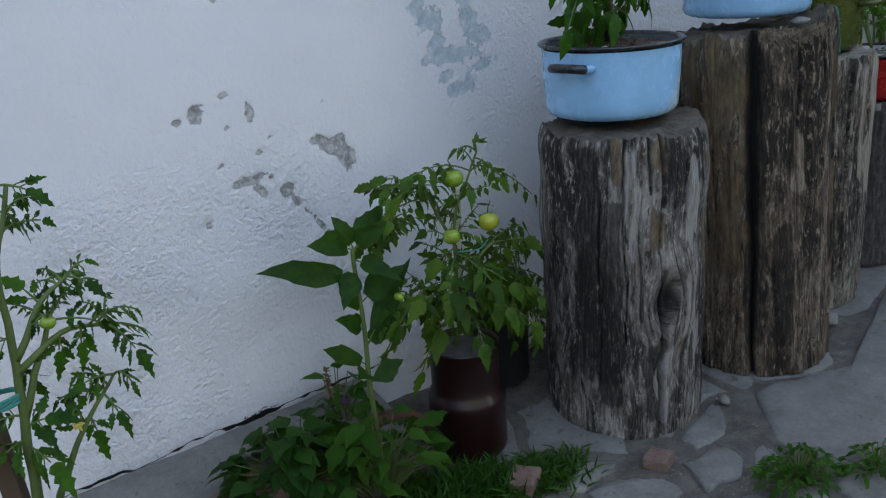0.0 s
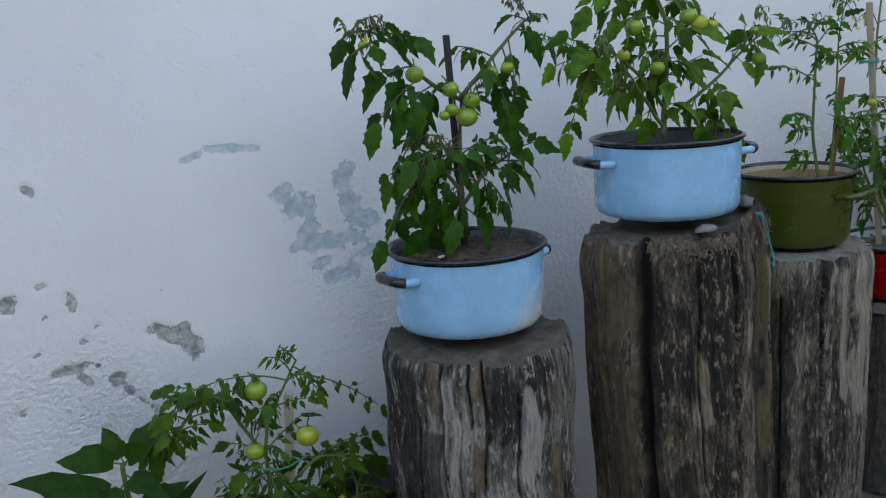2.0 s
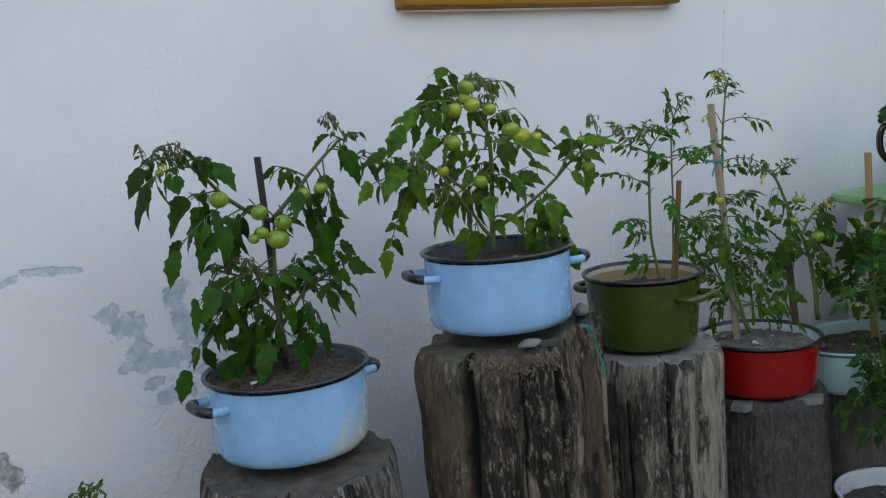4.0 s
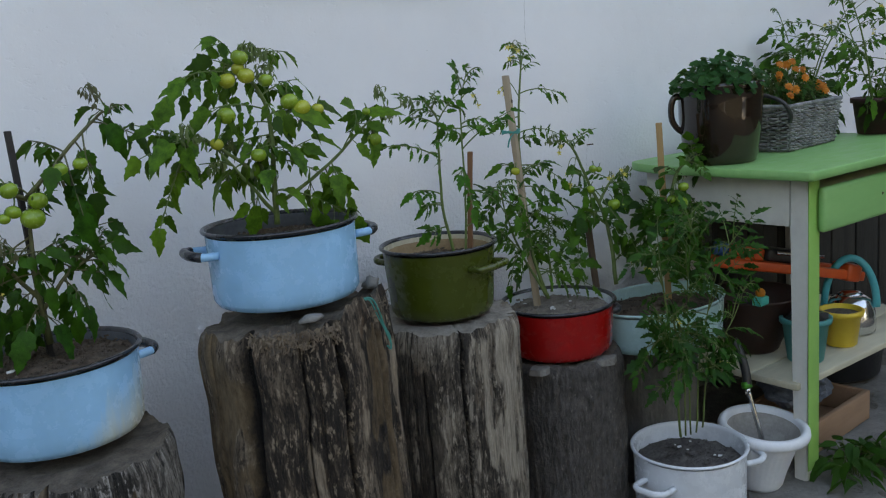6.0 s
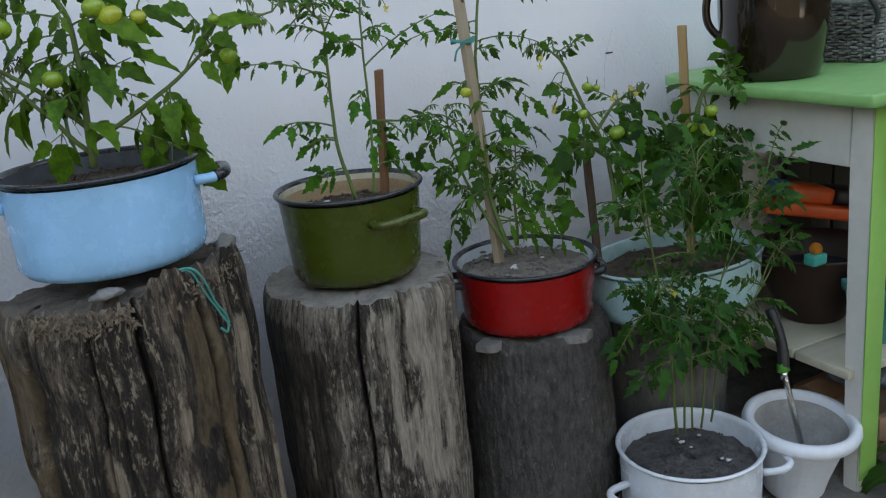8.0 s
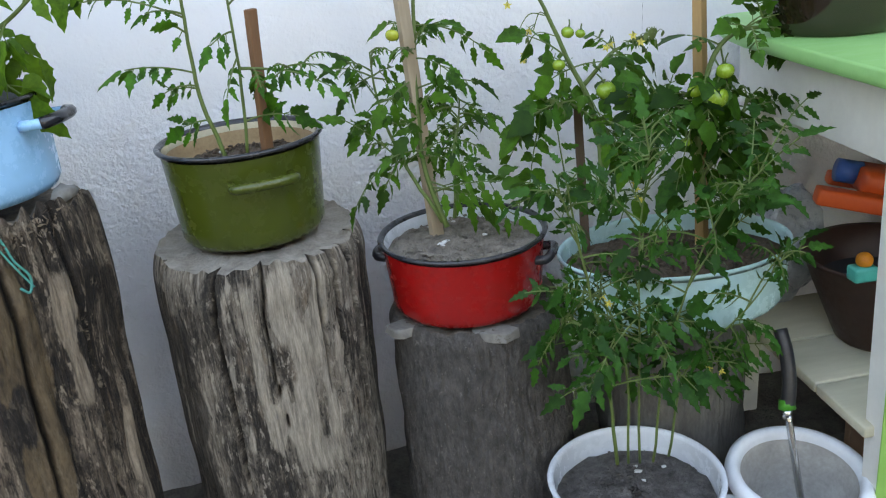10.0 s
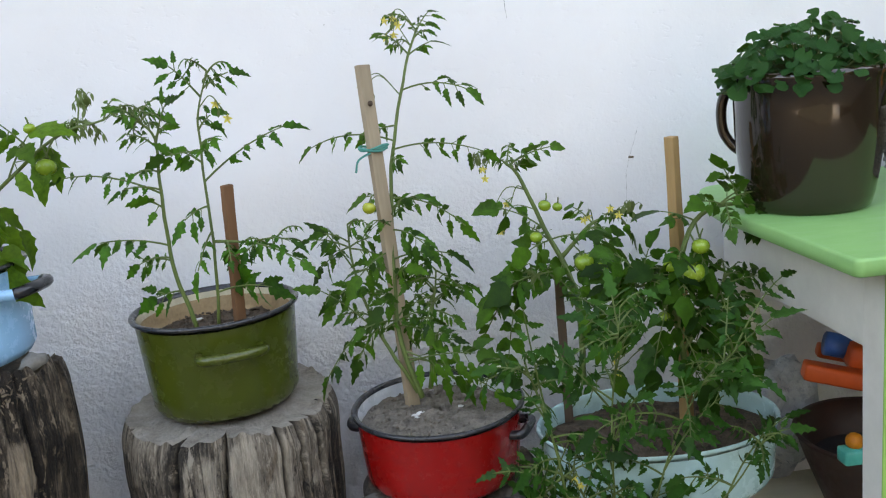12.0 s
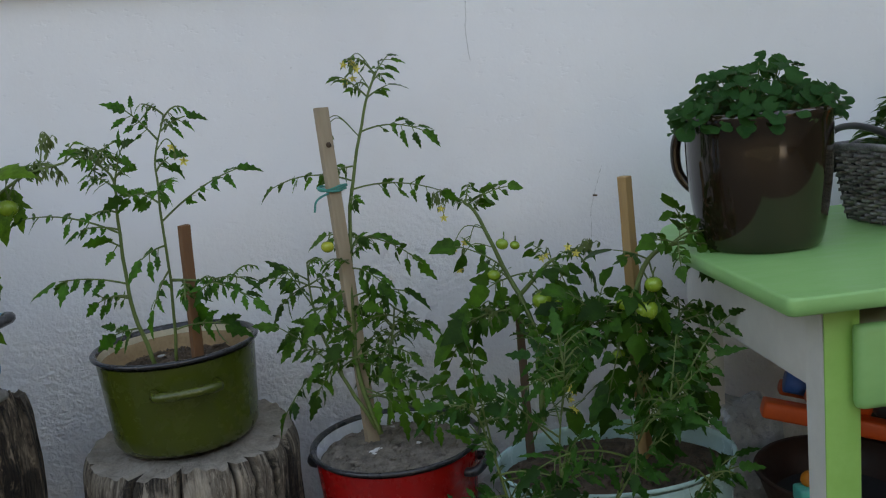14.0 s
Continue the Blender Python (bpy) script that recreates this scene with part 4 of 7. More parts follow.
def pot(at, r_rim, r_base, height, mat, rim_mat, inside_mat, label, soil, soil_mat, angles=(0, 180), handle_mat=None, tip_mat=None, oval=1.0, turn=0.0, tilt=(0, 0), handle_z=0.80, seed=0, flare=0.006, base_mat=None, span=0.075, out=0.042, bits=0):
    ob = thing("enamel_pot", at, label, "pot", "pots with plants", turn=turn, tilt=tilt)
    rb, rt = r_base, r_rim - flare
    outer = [(rb * 0.3, 0.0), (rb - 0.016, 0.0), (rb - 0.006, 0.004), (rb, 0.014)]
    outer += [(rb + (rt - rb) * k / 6, 0.014 + (height - 0.022) * k / 6) for k in range(1, 7)]
    part("body", lathe([(0, 0.0015)] + outer, 96, oval), mat, ob)
    part("lining", lathe([(rt - 0.003, height - 0.004), (rt - 0.005, height - 0.02), (rb + (rt - rb) * 0.5 - 0.004, height * 0.5), (rb - 0.006, 0.02), (rb - 0.02, 0.006), (0, 0.005)], 96, oval), inside_mat, ob, "enamel inside")
    ring = [(rt - 0.003, height - 0.006), (rt - 0.002, height), (rt + 0.002, height + 0.003), (r_rim - 0.001, height + 0.0025), (r_rim + 0.001, height), (r_rim, height - 0.003), (r_rim - 0.004, height - 0.0045), (rt - 0.003, height - 0.010)]
    part("rim", lathe(ring + ring[:1], 96, oval), rim_mat, ob, "dark rolled rim")
    if base_mat:
        part("base_band", lathe([(rb - 0.0155, -0.0005), (rb - 0.0052, 0.0036), (rb + 0.0008, 0.0136), (rb + 0.001, 0.03), (rb - 0.001, 0.0305)], 96, oval), base_mat, ob)
    for a in angles:
        bm = bmesh.new()
        line, d, c = handle(bm, a, (rb + (rt - rb) * handle_z) * 1.0, height * handle_z, span, out, oval=oval, drop=0.004)
        tube(bm, line, 0.0072, 0.0072, 9)
        hd = part("handle", bm, handle_mat or mat, ob)
        if tip_mat:
            bt = bmesh.new()
            k = len(line)
            tube(bt, line[int(k * 0.19):int(k * 0.81) + 1], 0.0084, 0.0084, 9)
            part("grip", bt, tip_mat, hd, "worn black grip")
    rs = (rb + (rt - rb) * soil / height) - 0.006
    bm = bmesh.new()
    nr, na = 16, 56
    rows = []
    for k in range(nr + 1):
        f = k / nr
        rows.append([bm.verts.new((rs * f * math.cos(2 * math.pi * i / na), rs * f * oval * math.sin(2 * math.pi * i / na),
                                   soil + 0.010 * (1 - f * f) + 0.006 * noise.noise((f * 5 * math.cos(2 * math.pi * i / na) + seed, f * 5 * math.sin(2 * math.pi * i / na), 0)) + 0.004 * noise.noise((f * 16 * math.cos(2 * math.pi * i / na), f * 16 * math.sin(2 * math.pi * i / na), seed)))) for i in range(na)])
    for a, b in zip(rows[1:], rows[2:]):
        for i in range(na):
            bm.faces.new((a[i], a[(i + 1) % na], b[(i + 1) % na], b[i]))
    bm.faces.new(rows[1])
    part("soil", bm, soil_mat, ob, "crumbly soil filling the pot")
    rnd = random.Random(seed + 5)
    co, faces = [], []
    for k in range(650):
        a, f, s = rnd.uniform(0, 6.28), math.sqrt(rnd.random()) * 0.97, rnd.choice((0.0016, 0.002, 0.0026, 0.0036))
        at_z = soil + 0.010 * (1 - f * f) + 0.006 * noise.noise((f * 5 * math.cos(a) + seed, f * 5 * math.sin(a), 0)) + 0.004 * noise.noise((f * 16 * math.cos(a), f * 16 * math.sin(a), seed))
        o = Vector((rs * f * math.cos(a), rs * f * oval * math.sin(a), at_z + 0.4 * s))
        tip = [Vector((rnd.uniform(0.6, 1.2) * sx, rnd.uniform(0.6, 1.2) * sy, rnd.uniform(0.5, 1.0) * sz)) * s for sx, sy, sz in ((1, 0.2, 0), (-1, 0.1, 0), (0.1, 1, 0), (-0.1, -1, 0), (0, 0, 1), (0, 0, -1))]
        b0 = len(co)
        co += [o + t for t in tip]
        faces += [tuple(b0 + i for i in f3) for f3 in ((0, 2, 4), (2, 1, 4), (1, 3, 4), (3, 0, 4), (2, 0, 5), (1, 2, 5), (3, 1, 5), (0, 3, 5))]
    me = bpy.data.meshes.new("grit")
    me.from_pydata(co, [], faces)
    me.materials.append(soil_mat)
    new("grit", me).parent = ob
    for k in range(bits):
        pb = pebble_mesh(seed * 10 + k, 0.6)
        a, f = rnd.uniform(0, 6.28), rnd.uniform(0.2, 0.9)
        bmesh.ops.scale(pb, vec=(0.005, 0.004, 0.0035) if k % 3 else (0.008, 0.005, 0.005), verts=pb.verts)
        bmesh.ops.translate(pb, vec=(rs * f * math.cos(a), rs * f * oval * math.sin(a), soil + 0.012), verts=pb.verts)
        part("crumb", pb, FLECK if k % 5 == 0 else soil_mat, ob)
    return ob


pot((2.182, -0.285, 0.558), 0.135, 0.124, 0.132, ENAMEL_BLUE_STAINED, ENAMEL_BLACK, LINING_DARK, "pale blue enamel pot with a rusty stain", 0.116, SOIL, (190, 10), ENAMEL_BLUE, ENAMEL_BLACK, seed=1, bits=8, handle_z=0.74, out=0.031, span=0.068)
pot((2.579, -0.314, 0.699), 0.136, 0.128, 0.134, ENAMEL_BLUE, ENAMEL_BLACK, LINING_DARK, "pale blue enamel pot with chipped black grips", 0.104, SOIL, (172, -10), ENAMEL_BLUE, ENAMEL_BLACK, seed=2, bits=5, handle_z=0.74, out=0.036)
pot((2.954, -0.261, 0.578), 0.122, 0.107, 0.146, ENAMEL_OLIVE, ENAMEL_BLACK, ENAMEL_CREAM, "olive green enamel pot with cream inside", 0.108, SOIL, (-74, 106), ENAMEL_OLIVE, None, seed=3, handle_z=0.72, span=0.085, out=0.034, bits=4)
mud = [o for o in bpy.data.objects if o.get("label", "").startswith("olive green")][0]
part("dried_mud", lathe([(0.1085, 0.133), (0.1065, 0.131), (0.104, 0.118), (0.099, 0.108), (0.090, 0.110)], 64, wobble=0.012, seed=4), mottled("dried tan mud", (0.20, 0.125, 0.06), (0.40, 0.28, 0.16), 20, 0.95, 90, 0.8), mud, "band of dried tan mud")
pot((3.268, -0.277, 0.418), 0.133, 0.119, 0.117, ENAMEL_RED, ENAMEL_BLACK, ENAMEL_WHITE, "bright red enamel pot with a black rim", 0.096, SOIL_DRY, (-24, 156), ENAMEL_BLACK, None, seed=4, handle_z=0.7, bits=34, span=0.06, out=0.016)
pot((3.608, -0.292, 0.366), 0.191, 0.182, 0.102, ENAMEL_TEAL, ENAMEL_TEAL, ENAMEL_TEAL, "oval pale teal enamel basin", 0.075, SOIL, (), oval=0.72, seed=5, flare=0.004, bits=6)
pot((3.473, -0.476, ground_z(3.47, -0.48) - 0.004), 0.134, 0.126, 0.194, ENAMEL_WHITE, ENAMEL_WHITE, ENAMEL_WHITE, "white enamel stock pot with loop handles", 0.155, SOIL_DARK, (186, -26), seed=6, base_mat=ENAMEL_NAVY, handle_z=0.72, out=0.05, bits=30)


# ---------------------------------------------------------------- table
TABLE = pose(3.736, -0.628, 0.0, 0, 0, 0.4)
TZ = 0.784


def table():
    ob = new("side_table")
    ob.empty_display_size = 0.05
    ob.matrix_world = TABLE
    tagged(ob, "old painted table with light green top and white sides", "table")
    w, d = 0.86, 0.585
    bm = bmesh.new()
    rings = []
    for inset, z in ((0.003, TZ - 0.022), (0.0, TZ - 0.020), (0.0, TZ - 0.012), (0.0, TZ - 0.003), (0.0012, TZ - 0.0008), (0.003, TZ), (0.008, TZ)):
        ring = []
        for cx, cy, rx, ry, a0 in ((w - 0.02, d - 0.02, 0.02, 0.02, 0), (0.085, d - 0.25, 0.085, 0.25, 90), (0.011, 0.011, 0.011, 0.011, 180), (w - 0.011, 0.011, 0.011, 0.011, 270)):
            for k in range(10):
                a = radians(a0 + 10 * k)
                ring.append(bm.verts.new((cx + (rx - inset) * math.cos(a), cy + (ry - inset) * math.sin(a), z + 0.0012 * noise.noise((cx * 9 + k, cy * 9, 2)))))
        rings.append(ring)
    for a, b in zip(rings, rings[1:]):
        for k in range(len(a)):
            bm.faces.new((a[k], a[(k + 1) % len(a)], b[(k + 1) % len(a)], b[k]))
    bm.faces.new(rings[0][::-1]), bm.faces.new(rings[-1])
    part("tabletop", bm, PAINT_GREEN, ob, "light green painted top")
    g = ground_z(3.8, -0.6)
    for lx, ly in ((0.067, 0.05), (w - 0.10, 0.05), (0.079, d - 0.09), (w - 0.10, d - 0.09)):
        leg_bm = bmesh.new()
        rows = []
        for z, s in ((g - 0.005 + 0.0, 0.017), (0.3, 0.020), (TZ - 0.14, 0.0225), (TZ - 0.0205, 0.0225)):
            rows.append([leg_bm.verts.new((lx + 0.0225 + sx * s, ly + 0.0225 + sy * s, z)) for sx, sy in ((-1, -1), (1, -1), (1, 1), (-1, 1))])
        for a, b in zip(rows, rows[1:]):
            for i in range(4):
                leg_bm.faces.new((a[i], a[(i + 1) % 4], b[(i + 1) % 4], b[i]))
        leg_bm.faces.new(rows[0][::-1]), leg_bm.faces.new(rows[-1])
        bmesh.ops.bevel(leg_bm, geom=[e for e in leg_bm.edges if abs(e.verts[0].co.z - e.verts[1].co.z) > 0.05], offset=0.003, segments=2, affect="EDGES")
        leg = part("leg", leg_bm, PAINT_WHITE, ob, smooth=False)
        if ly < 0.2:
            part("leg_front", boxed((lx - 0.0005, ly - 0.0035, max(g + 0.03, 0.0)), (lx + 0.0455, ly - 0.0005, TZ - 0.021), 0.001), PAINT_GREEN_DEEP, leg, "green painted front")
    part("apron", boxed((0.071, 0.10, TZ - 0.145), (0.091, d - 0.09, TZ - 0.021), 0.002), PAINT_WHITE, ob, "white side board")
    part("apron", boxed((w - 0.084, 0.10, TZ - 0.145), (w - 0.064, d - 0.09, TZ - 0.021), 0.002), PAINT_WHITE, ob)
    part("apron", boxed((0.10, d - 0.075, TZ - 0.145), (w - 0.10, d - 0.055, TZ - 0.021), 0.002), PAINT_WHITE, ob)
    part("rail", boxed((0.114, 0.058, TZ - 0.030), (w - 0.10, 0.085, TZ - 0.021), 0.001), PAINT_GREEN_DEEP, ob)
    dr = part("drawer", boxed((0.098, 0.024, TZ - 0.158), (w - 0.090, 0.0445, TZ - 0.050), 0.009), PAINT_GREEN, ob, "green drawer front with rounded edges")
    part("drawer_box", boxed((0.117, 0.0455, TZ - 0.148), (w - 0.117, 0.45, TZ - 0.056), 0.002), BOARD, dr)
    kb = bmesh.new()
    for s in (-1, 1):
        tube(kb, [Vector((0.376 + s * 0.010, 0.027, TZ - 0.104)), Vector((0.376 + s * 0.010, 0.023, TZ - 0.098))], 0.003, 0.003, 8)
    part("screw", kb, LATH_DARK, dr, "two bare screw heads")
    for k, (a, b) in enumerate(((0.07, 0.20), (0.204, 0.34), (0.344, 0.50))):
        part("shelf_board", boxed((0.055, a, 0.232), (w - 0.02, b, 0.250 + 0.001 * k), 0.003), BOARD, ob, "bare wooden board")
    return ob


table()


# ---------------------------------------------------------------- things on and under the table
def crock():
    ob = thing("stoneware_crock", (3.851, -0.305, 0.785), "dark brown glazed stoneware crock with an ear handle", "crock", turn=-8)
    prof = [(0.0, 0.0), (0.082, 0.0), (0.087, 0.004), (0.0915, 0.02), (0.0975, 0.055), (0.1020, 0.09), (0.1043, 0.12), (0.1052, 0.15), (0.1058, 0.186), (0.1085, 0.195), (0.1075, 0.203), (0.101, 0.203), (0.098, 0.194), (0.091, 0.10), (0.083, 0.015), (0.0, 0.012)]
    part("body", lathe(prof, 72, wobble=0.008), GLAZE, ob)
    for a in (radians(150),):
        d = Vector((math.cos(a), math.sin(a), 0))
        pts = [d * 0.095 + Vector((0, 0, 0.172)), d * 0.116 + Vector((0, 0, 0.174)), d * 0.1255 + Vector((0, 0, 0.150)), d * 0.1235 + Vector((0, 0, 0.115)), d * 0.109 + Vector((0, 0, 0.092)), d * 0.095 + Vector((0, 0, 0.082))]
        bm = bmesh.new()
        tube(bm, smooth_line(pts, 5), 0.0085, 0.0078, 10)
        part("handle", bm, GLAZE, ob)
    part("soil", lathe([(0.0, 0.165), (0.05, 0.163), (0.092, 0.158)], 32), SOIL_DARK, ob)
    return ob


crock()


def wicker_basket(at, turn, size=(0.265, 0.165, 0.132)):
    ob = thing("wicker_basket", at, "grey whitewashed wicker basket with an arched handle", "basket", turn=turn)
    w, d, h = size
    ny = 19
    for face in range(4):
        L = w if face % 2 == 0 else d
        n = int(L / 0.027)
        ang = (0, 90, 180, 270)[face]
        rot = Matrix.Rotation(radians(ang), 4, "Z")
        off = d / 2 if face % 2 == 0 else w / 2
        for k in range(ny):
            z = 0.006 + (h - 0.012) * k / (ny - 1)
            grow = 1 + 0.14 * z / h
            line = []
            for i in range(n * 2 + 1):
                x = -L / 2 + L * i / (n * 2)
                line.append(rot @ Vector((x * grow, -off * grow + 0.0060 * math.cos(math.pi * i + math.pi * k) + 0.001 * noise.noise((x * 90, k, face)), z + 0.0035 * noise.noise((x * 25, k * 3.1, face)))))
            part("strand", tube(bmesh.new(), smooth_line(line, 3), 0.0022 + 0.0012 * ((k * 7 + face) % 3) / 2, 0.0029, 6), WICKER, ob)
        for i in range(0, n + 1):
            x = -L / 2 + L * i / n
            part("stake", tube(bmesh.new(), [rot @ Vector((x, -off, 0.0)), rot @ Vector((x * 1.14, -off * 1.14, h + 0.004))], 0.003, 0.003, 5), WICKER, ob)
    part("bottom", boxed((-w / 2, -d / 2, 0.0), (w / 2, d / 2, 0.006), 0.001), WICKER, ob)
    rim = bmesh.new()
    pts = [Vector((sx * w / 2 * 1.14, sy * d / 2 * 1.14, h)) for sx, sy in ((-1, -1), (1, -1), (1, 1), (-1, 1), (-1, -1))]
    for a, b in zip(pts, pts[1:]):
        tube(rim, [a, a.lerp(b, 0.5) + Vector((0, 0, 0.002)), b], 0.006, 0.006, 7)
    part("rim", rim, WICKER, ob)
    hb = bmesh.new()
    hp = [Vector((-w / 2 * 1.13, -d / 2 * 1.14, 0.08)), Vector((-w / 2 * 1.17, -d / 2 * 1.2, 0.105)), Vector((-w / 2 * 1.27, -d / 2 * 0.9, 0.142)), Vector((-w / 2 * 1.34, 0, 0.160)), Vector((-w / 2 * 1.27, d / 2 * 0.9, 0.142)), Vector((-w / 2 * 1.13, d / 2 * 1.14, 0.08))]
    tube(hb, smooth_line(hp, 6), 0.0055, 0.0055, 8)
    part("handle", hb, PLASTIC_BLACK, ob, "dark ear handle")
    part("soil", boxed((-w / 2, -d / 2, 0.05), (w / 2, d / 2, h - 0.02), 0.002), SOIL_DARK, ob)
    return ob


wicker_basket((4.20, -0.262, 0.786), 6, (0.275, 0.17, 0.122))


def small_pot(name, at, r0, r1, h, mat, label, category="flower pot", tilt=(0, 0), rim=True, soil=None, group=""):
    ob = thing(name, at, label, category, group, tilt=tilt)
    prof = [(0, 0), (r0 - 0.004, 0), (r0, 0.004), (r1 - 0.002, h - 0.016)]
    prof += [(r1 + 0.005, h - 0.015), (r1 + 0.006, h - 0.002), (r1 + 0.003, h)] if rim else [(r1, h - 0.003), (r1 - 0.001, h)]
    prof += [(r1 - 0.004, h - 0.001), (r0 - 0.004, 0.008), (0, 0.006)]
    part("body", lathe(prof, 48), mat, ob)
    if soil:
        part("soil", lathe([(0, soil + 0.004), (r0 * 0.6, soil + 0.003), (r0 + (r1 - r0) * soil / h - 0.005, soil)], 32, wobble=0.02), SOIL_DARK, ob)
    return ob


def planter():
    ob = thing("plastic_planter", (3.722, -0.49, ground_z(3.72, -0.49) + 0.002), "dirty white plastic planter holding a garden trowel", "planter", tilt=(7, 0))
    prof = [(0.0, 0.0), (0.052, 0.0), (0.056, 0.004), (0.060, 0.012), (0.061, 0.02), (0.066, 0.05), (0.078, 0.10), (0.088, 0.138)]
    n = 192
    bm = lathe(prof, n)
    for v in bm.verts:
        a = math.atan2(v.co.y, v.co.x)
        r = math.hypot(v.co.x, v.co.y)
        if 0.02 < v.co.z < 0.13 and r > 0.05:
            k = 1 + 0.006 * math.sin(a * 32)
            v.co.x, v.co.y = v.co.x * k, v.co.y * k
    part("body", bm, PLASTIC_WHITE, ob)
    ring = [(0.088, 0.138), (0.102, 0.139), (0.108, 0.143), (0.110, 0.151), (0.108, 0.160), (0.101, 0.166), (0.093, 0.166), (0.088, 0.158), (0.085, 0.140)]
    part("rim", lathe(ring, n), PLASTIC_WHITE, ob, "thick rounded rim")
    part("lining", lathe([(0.086, 0.150), (0.0745, 0.11), (0.060, 0.052), (0.0, 0.045)], 64, wobble=0.01), mottled("soiled plastic", (0.22, 0.21, 0.195), (0.46, 0.45, 0.43), 14, 0.9, 80, 0.5), ob, "inside dulled by dried soil")
    return ob


planter()


def trowel():
    ob = thing("garden_trowel", (3.70, -0.465, 0.10), "steel garden trowel with black and green grip", "trowel")
    a, b, c = Vector((0.015, -0.03, -0.055)), Vector((0.022, 0.0, 0.135)), Vector((0.028, 0.045, 0.255))
    bm = bmesh.new()
    tube(bm, smooth_line([a + Vector((0.02, -0.02, 0)), (a + Vector((0.02, -0.02, 0))).lerp(b, 0.5), b], 6), 0.006, 0.006, 8)
    part("shaft", bm, STEEL, ob)
    bm = bmesh.new()
    tube(bm, [b + (c - b) * 0.0 - Vector((0, 0, 0.012)), b + (c - b) * 0.04], 0.008, 0.0085, 10)
    part("collar", bm, STEEL, ob)
    bm = bmesh.new()
    line = smooth_line([b + (c - b) * 0.04, b.lerp(c, 0.35) + Vector((0.004, -0.006, 0)), b.lerp(c, 0.7) + Vector((0.004, -0.006, 0)), c], 5)
    tube(bm, line, 0.0115, 0.0105, 10)
    part("grip", bm, PLASTIC_BLACK, ob)
    bm = bmesh.new()
    tube(bm, [b + (c - b) * 0.03, b + (c - b) * 0.15], 0.0135, 0.0115, 10)
    part("grip_guard", bm, mottled("green rubber", (0.02, 0.20, 0.015), (0.05, 0.32, 0.03), 12, 0.5), ob, "bright green guard")
    bm = bmesh.new()
    rows = []
    for k in range(7):
        f = k / 6
        wdt = 0.028 * math.sin(math.pi * (0.15 + 0.75 * f))
        cen = a + Vector((0.02, -0.02, 0)) + Vector((0.003, -0.012, -0.02)) * (f * 1.2)
        rows.append([bm.verts.new(cen + Vector((s * wdt, 0.006 * s * s, 0))) for s in (-1, 0, 1)])
    for p, q in zip(rows, rows[1:]):
        for i in range(2):
            bm.faces.new((p[i], p[i + 1], q[i + 1], q[i]))
    bmesh.ops.solidify(bm, geom=bm.faces[:], thickness=0.0015)
    part("blade", bm, STEEL, ob)
    return ob


trowel()
SHELF = 0.252
bowl = thing("brown_bowl", (3.965, -0.315, SHELF), "large dark brown bowl holding odds and ends", "bowl")
part("body", lathe([(0, 0), (0.064, 0), (0.070, 0.006), (0.088, 0.05), (0.112, 0.11), (0.126, 0.150), (0.131, 0.156), (0.129, 0.160), (0.122, 0.157), (0.107, 0.11), (0.083, 0.05), (0.062, 0.012), (0, 0.01)], 64), TERRACOTTA, bowl)
part("black_liner", lathe([(0, 0.08), (0.06, 0.085), (0.100, 0.105)], 40, wobble=0.03), PLASTIC_BLACK, bowl)
small_pot("teal_pot", (3.962, -0.476, SHELF), 0.045, 0.060, 0.120, PLASTIC_TEAL, "teal plastic flower pot stuffed with black plastic", group="things on the shelf")
liner = thing("black_bag", (3.968, -0.478, SHELF + 0.112), "crumpled black plastic bag in a pot", "bag")
bm = pebble_mesh(71, 0.6)
bmesh.ops.scale(bm, vec=(0.066, 0.060, 0.075), verts=bm.verts)
for v in bm.verts:
    v.co += 0.012 * noise.noise_vector(v.co * 60)
part("bag_body", bm, PLASTIC_BLACK, liner, smooth=False)
small_pot("yellow_pot", (4.138, -0.475, SHELF), 0.042, 0.053, 0.100, YELLOW, "small yellow tin bucket with dark soil", "bucket", soil=0.088, group="things on the shelf")
kettle = thing("kettle", (4.268, -0.43, SHELF), "shiny steel kettle with a turquoise arched handle", "kettle")
part("body", lathe([(0, 0), (0.062, 0.0), (0.068, 0.004), (0.069, 0.03), (0.066, 0.062), (0.054, 0.092), (0.034, 0.106), (0.0, 0.108)], 56), STEEL, kettle)
part("lid", lathe([(0.0, 0.118), (0.022, 0.116), (0.032, 0.110), (0.033, 0.1065), (0.0, 0.1065)], 40), STEEL, kettle)
bm = bmesh.new()
tube(bm, [Vector((0.040 * math.cos(a), -0.056 * math.cos(a), 0.070 + 0.142 * math.sin(a))) for a in [math.pi * k / 20 for k in range(0, 21)]], 0.0105, 0.0105, 10)
part("handle", bm, mottled("turquoise handle", (0.02, 0.30, 0.33), (0.04, 0.42, 0.46), 12, 0.35), kettle, "turquoise plastic arch")
clay = thing("toy_cup", (3.835, -0.385, 0.385), "small orange and turquoise toy on a bowl's rim", "toy")
bm = bmesh.new()
bmesh.ops.create_uvsphere(bm, u_segments=16, v_segments=10, radius=0.013, matrix=Matrix.Translation((0.034, -0.02, 0.058)))
part("ball", bm, MARIGOLD, clay, "orange ball")
bm = boxed((0.012, -0.036, 0.026), (0.05, -0.008, 0.05), 0.005)
part("cup", bm, mottled("turquoise plastic", (0.01, 0.33, 0.27), (0.03, 0.45, 0.38), 12, 0.4), clay, "turquoise cup")


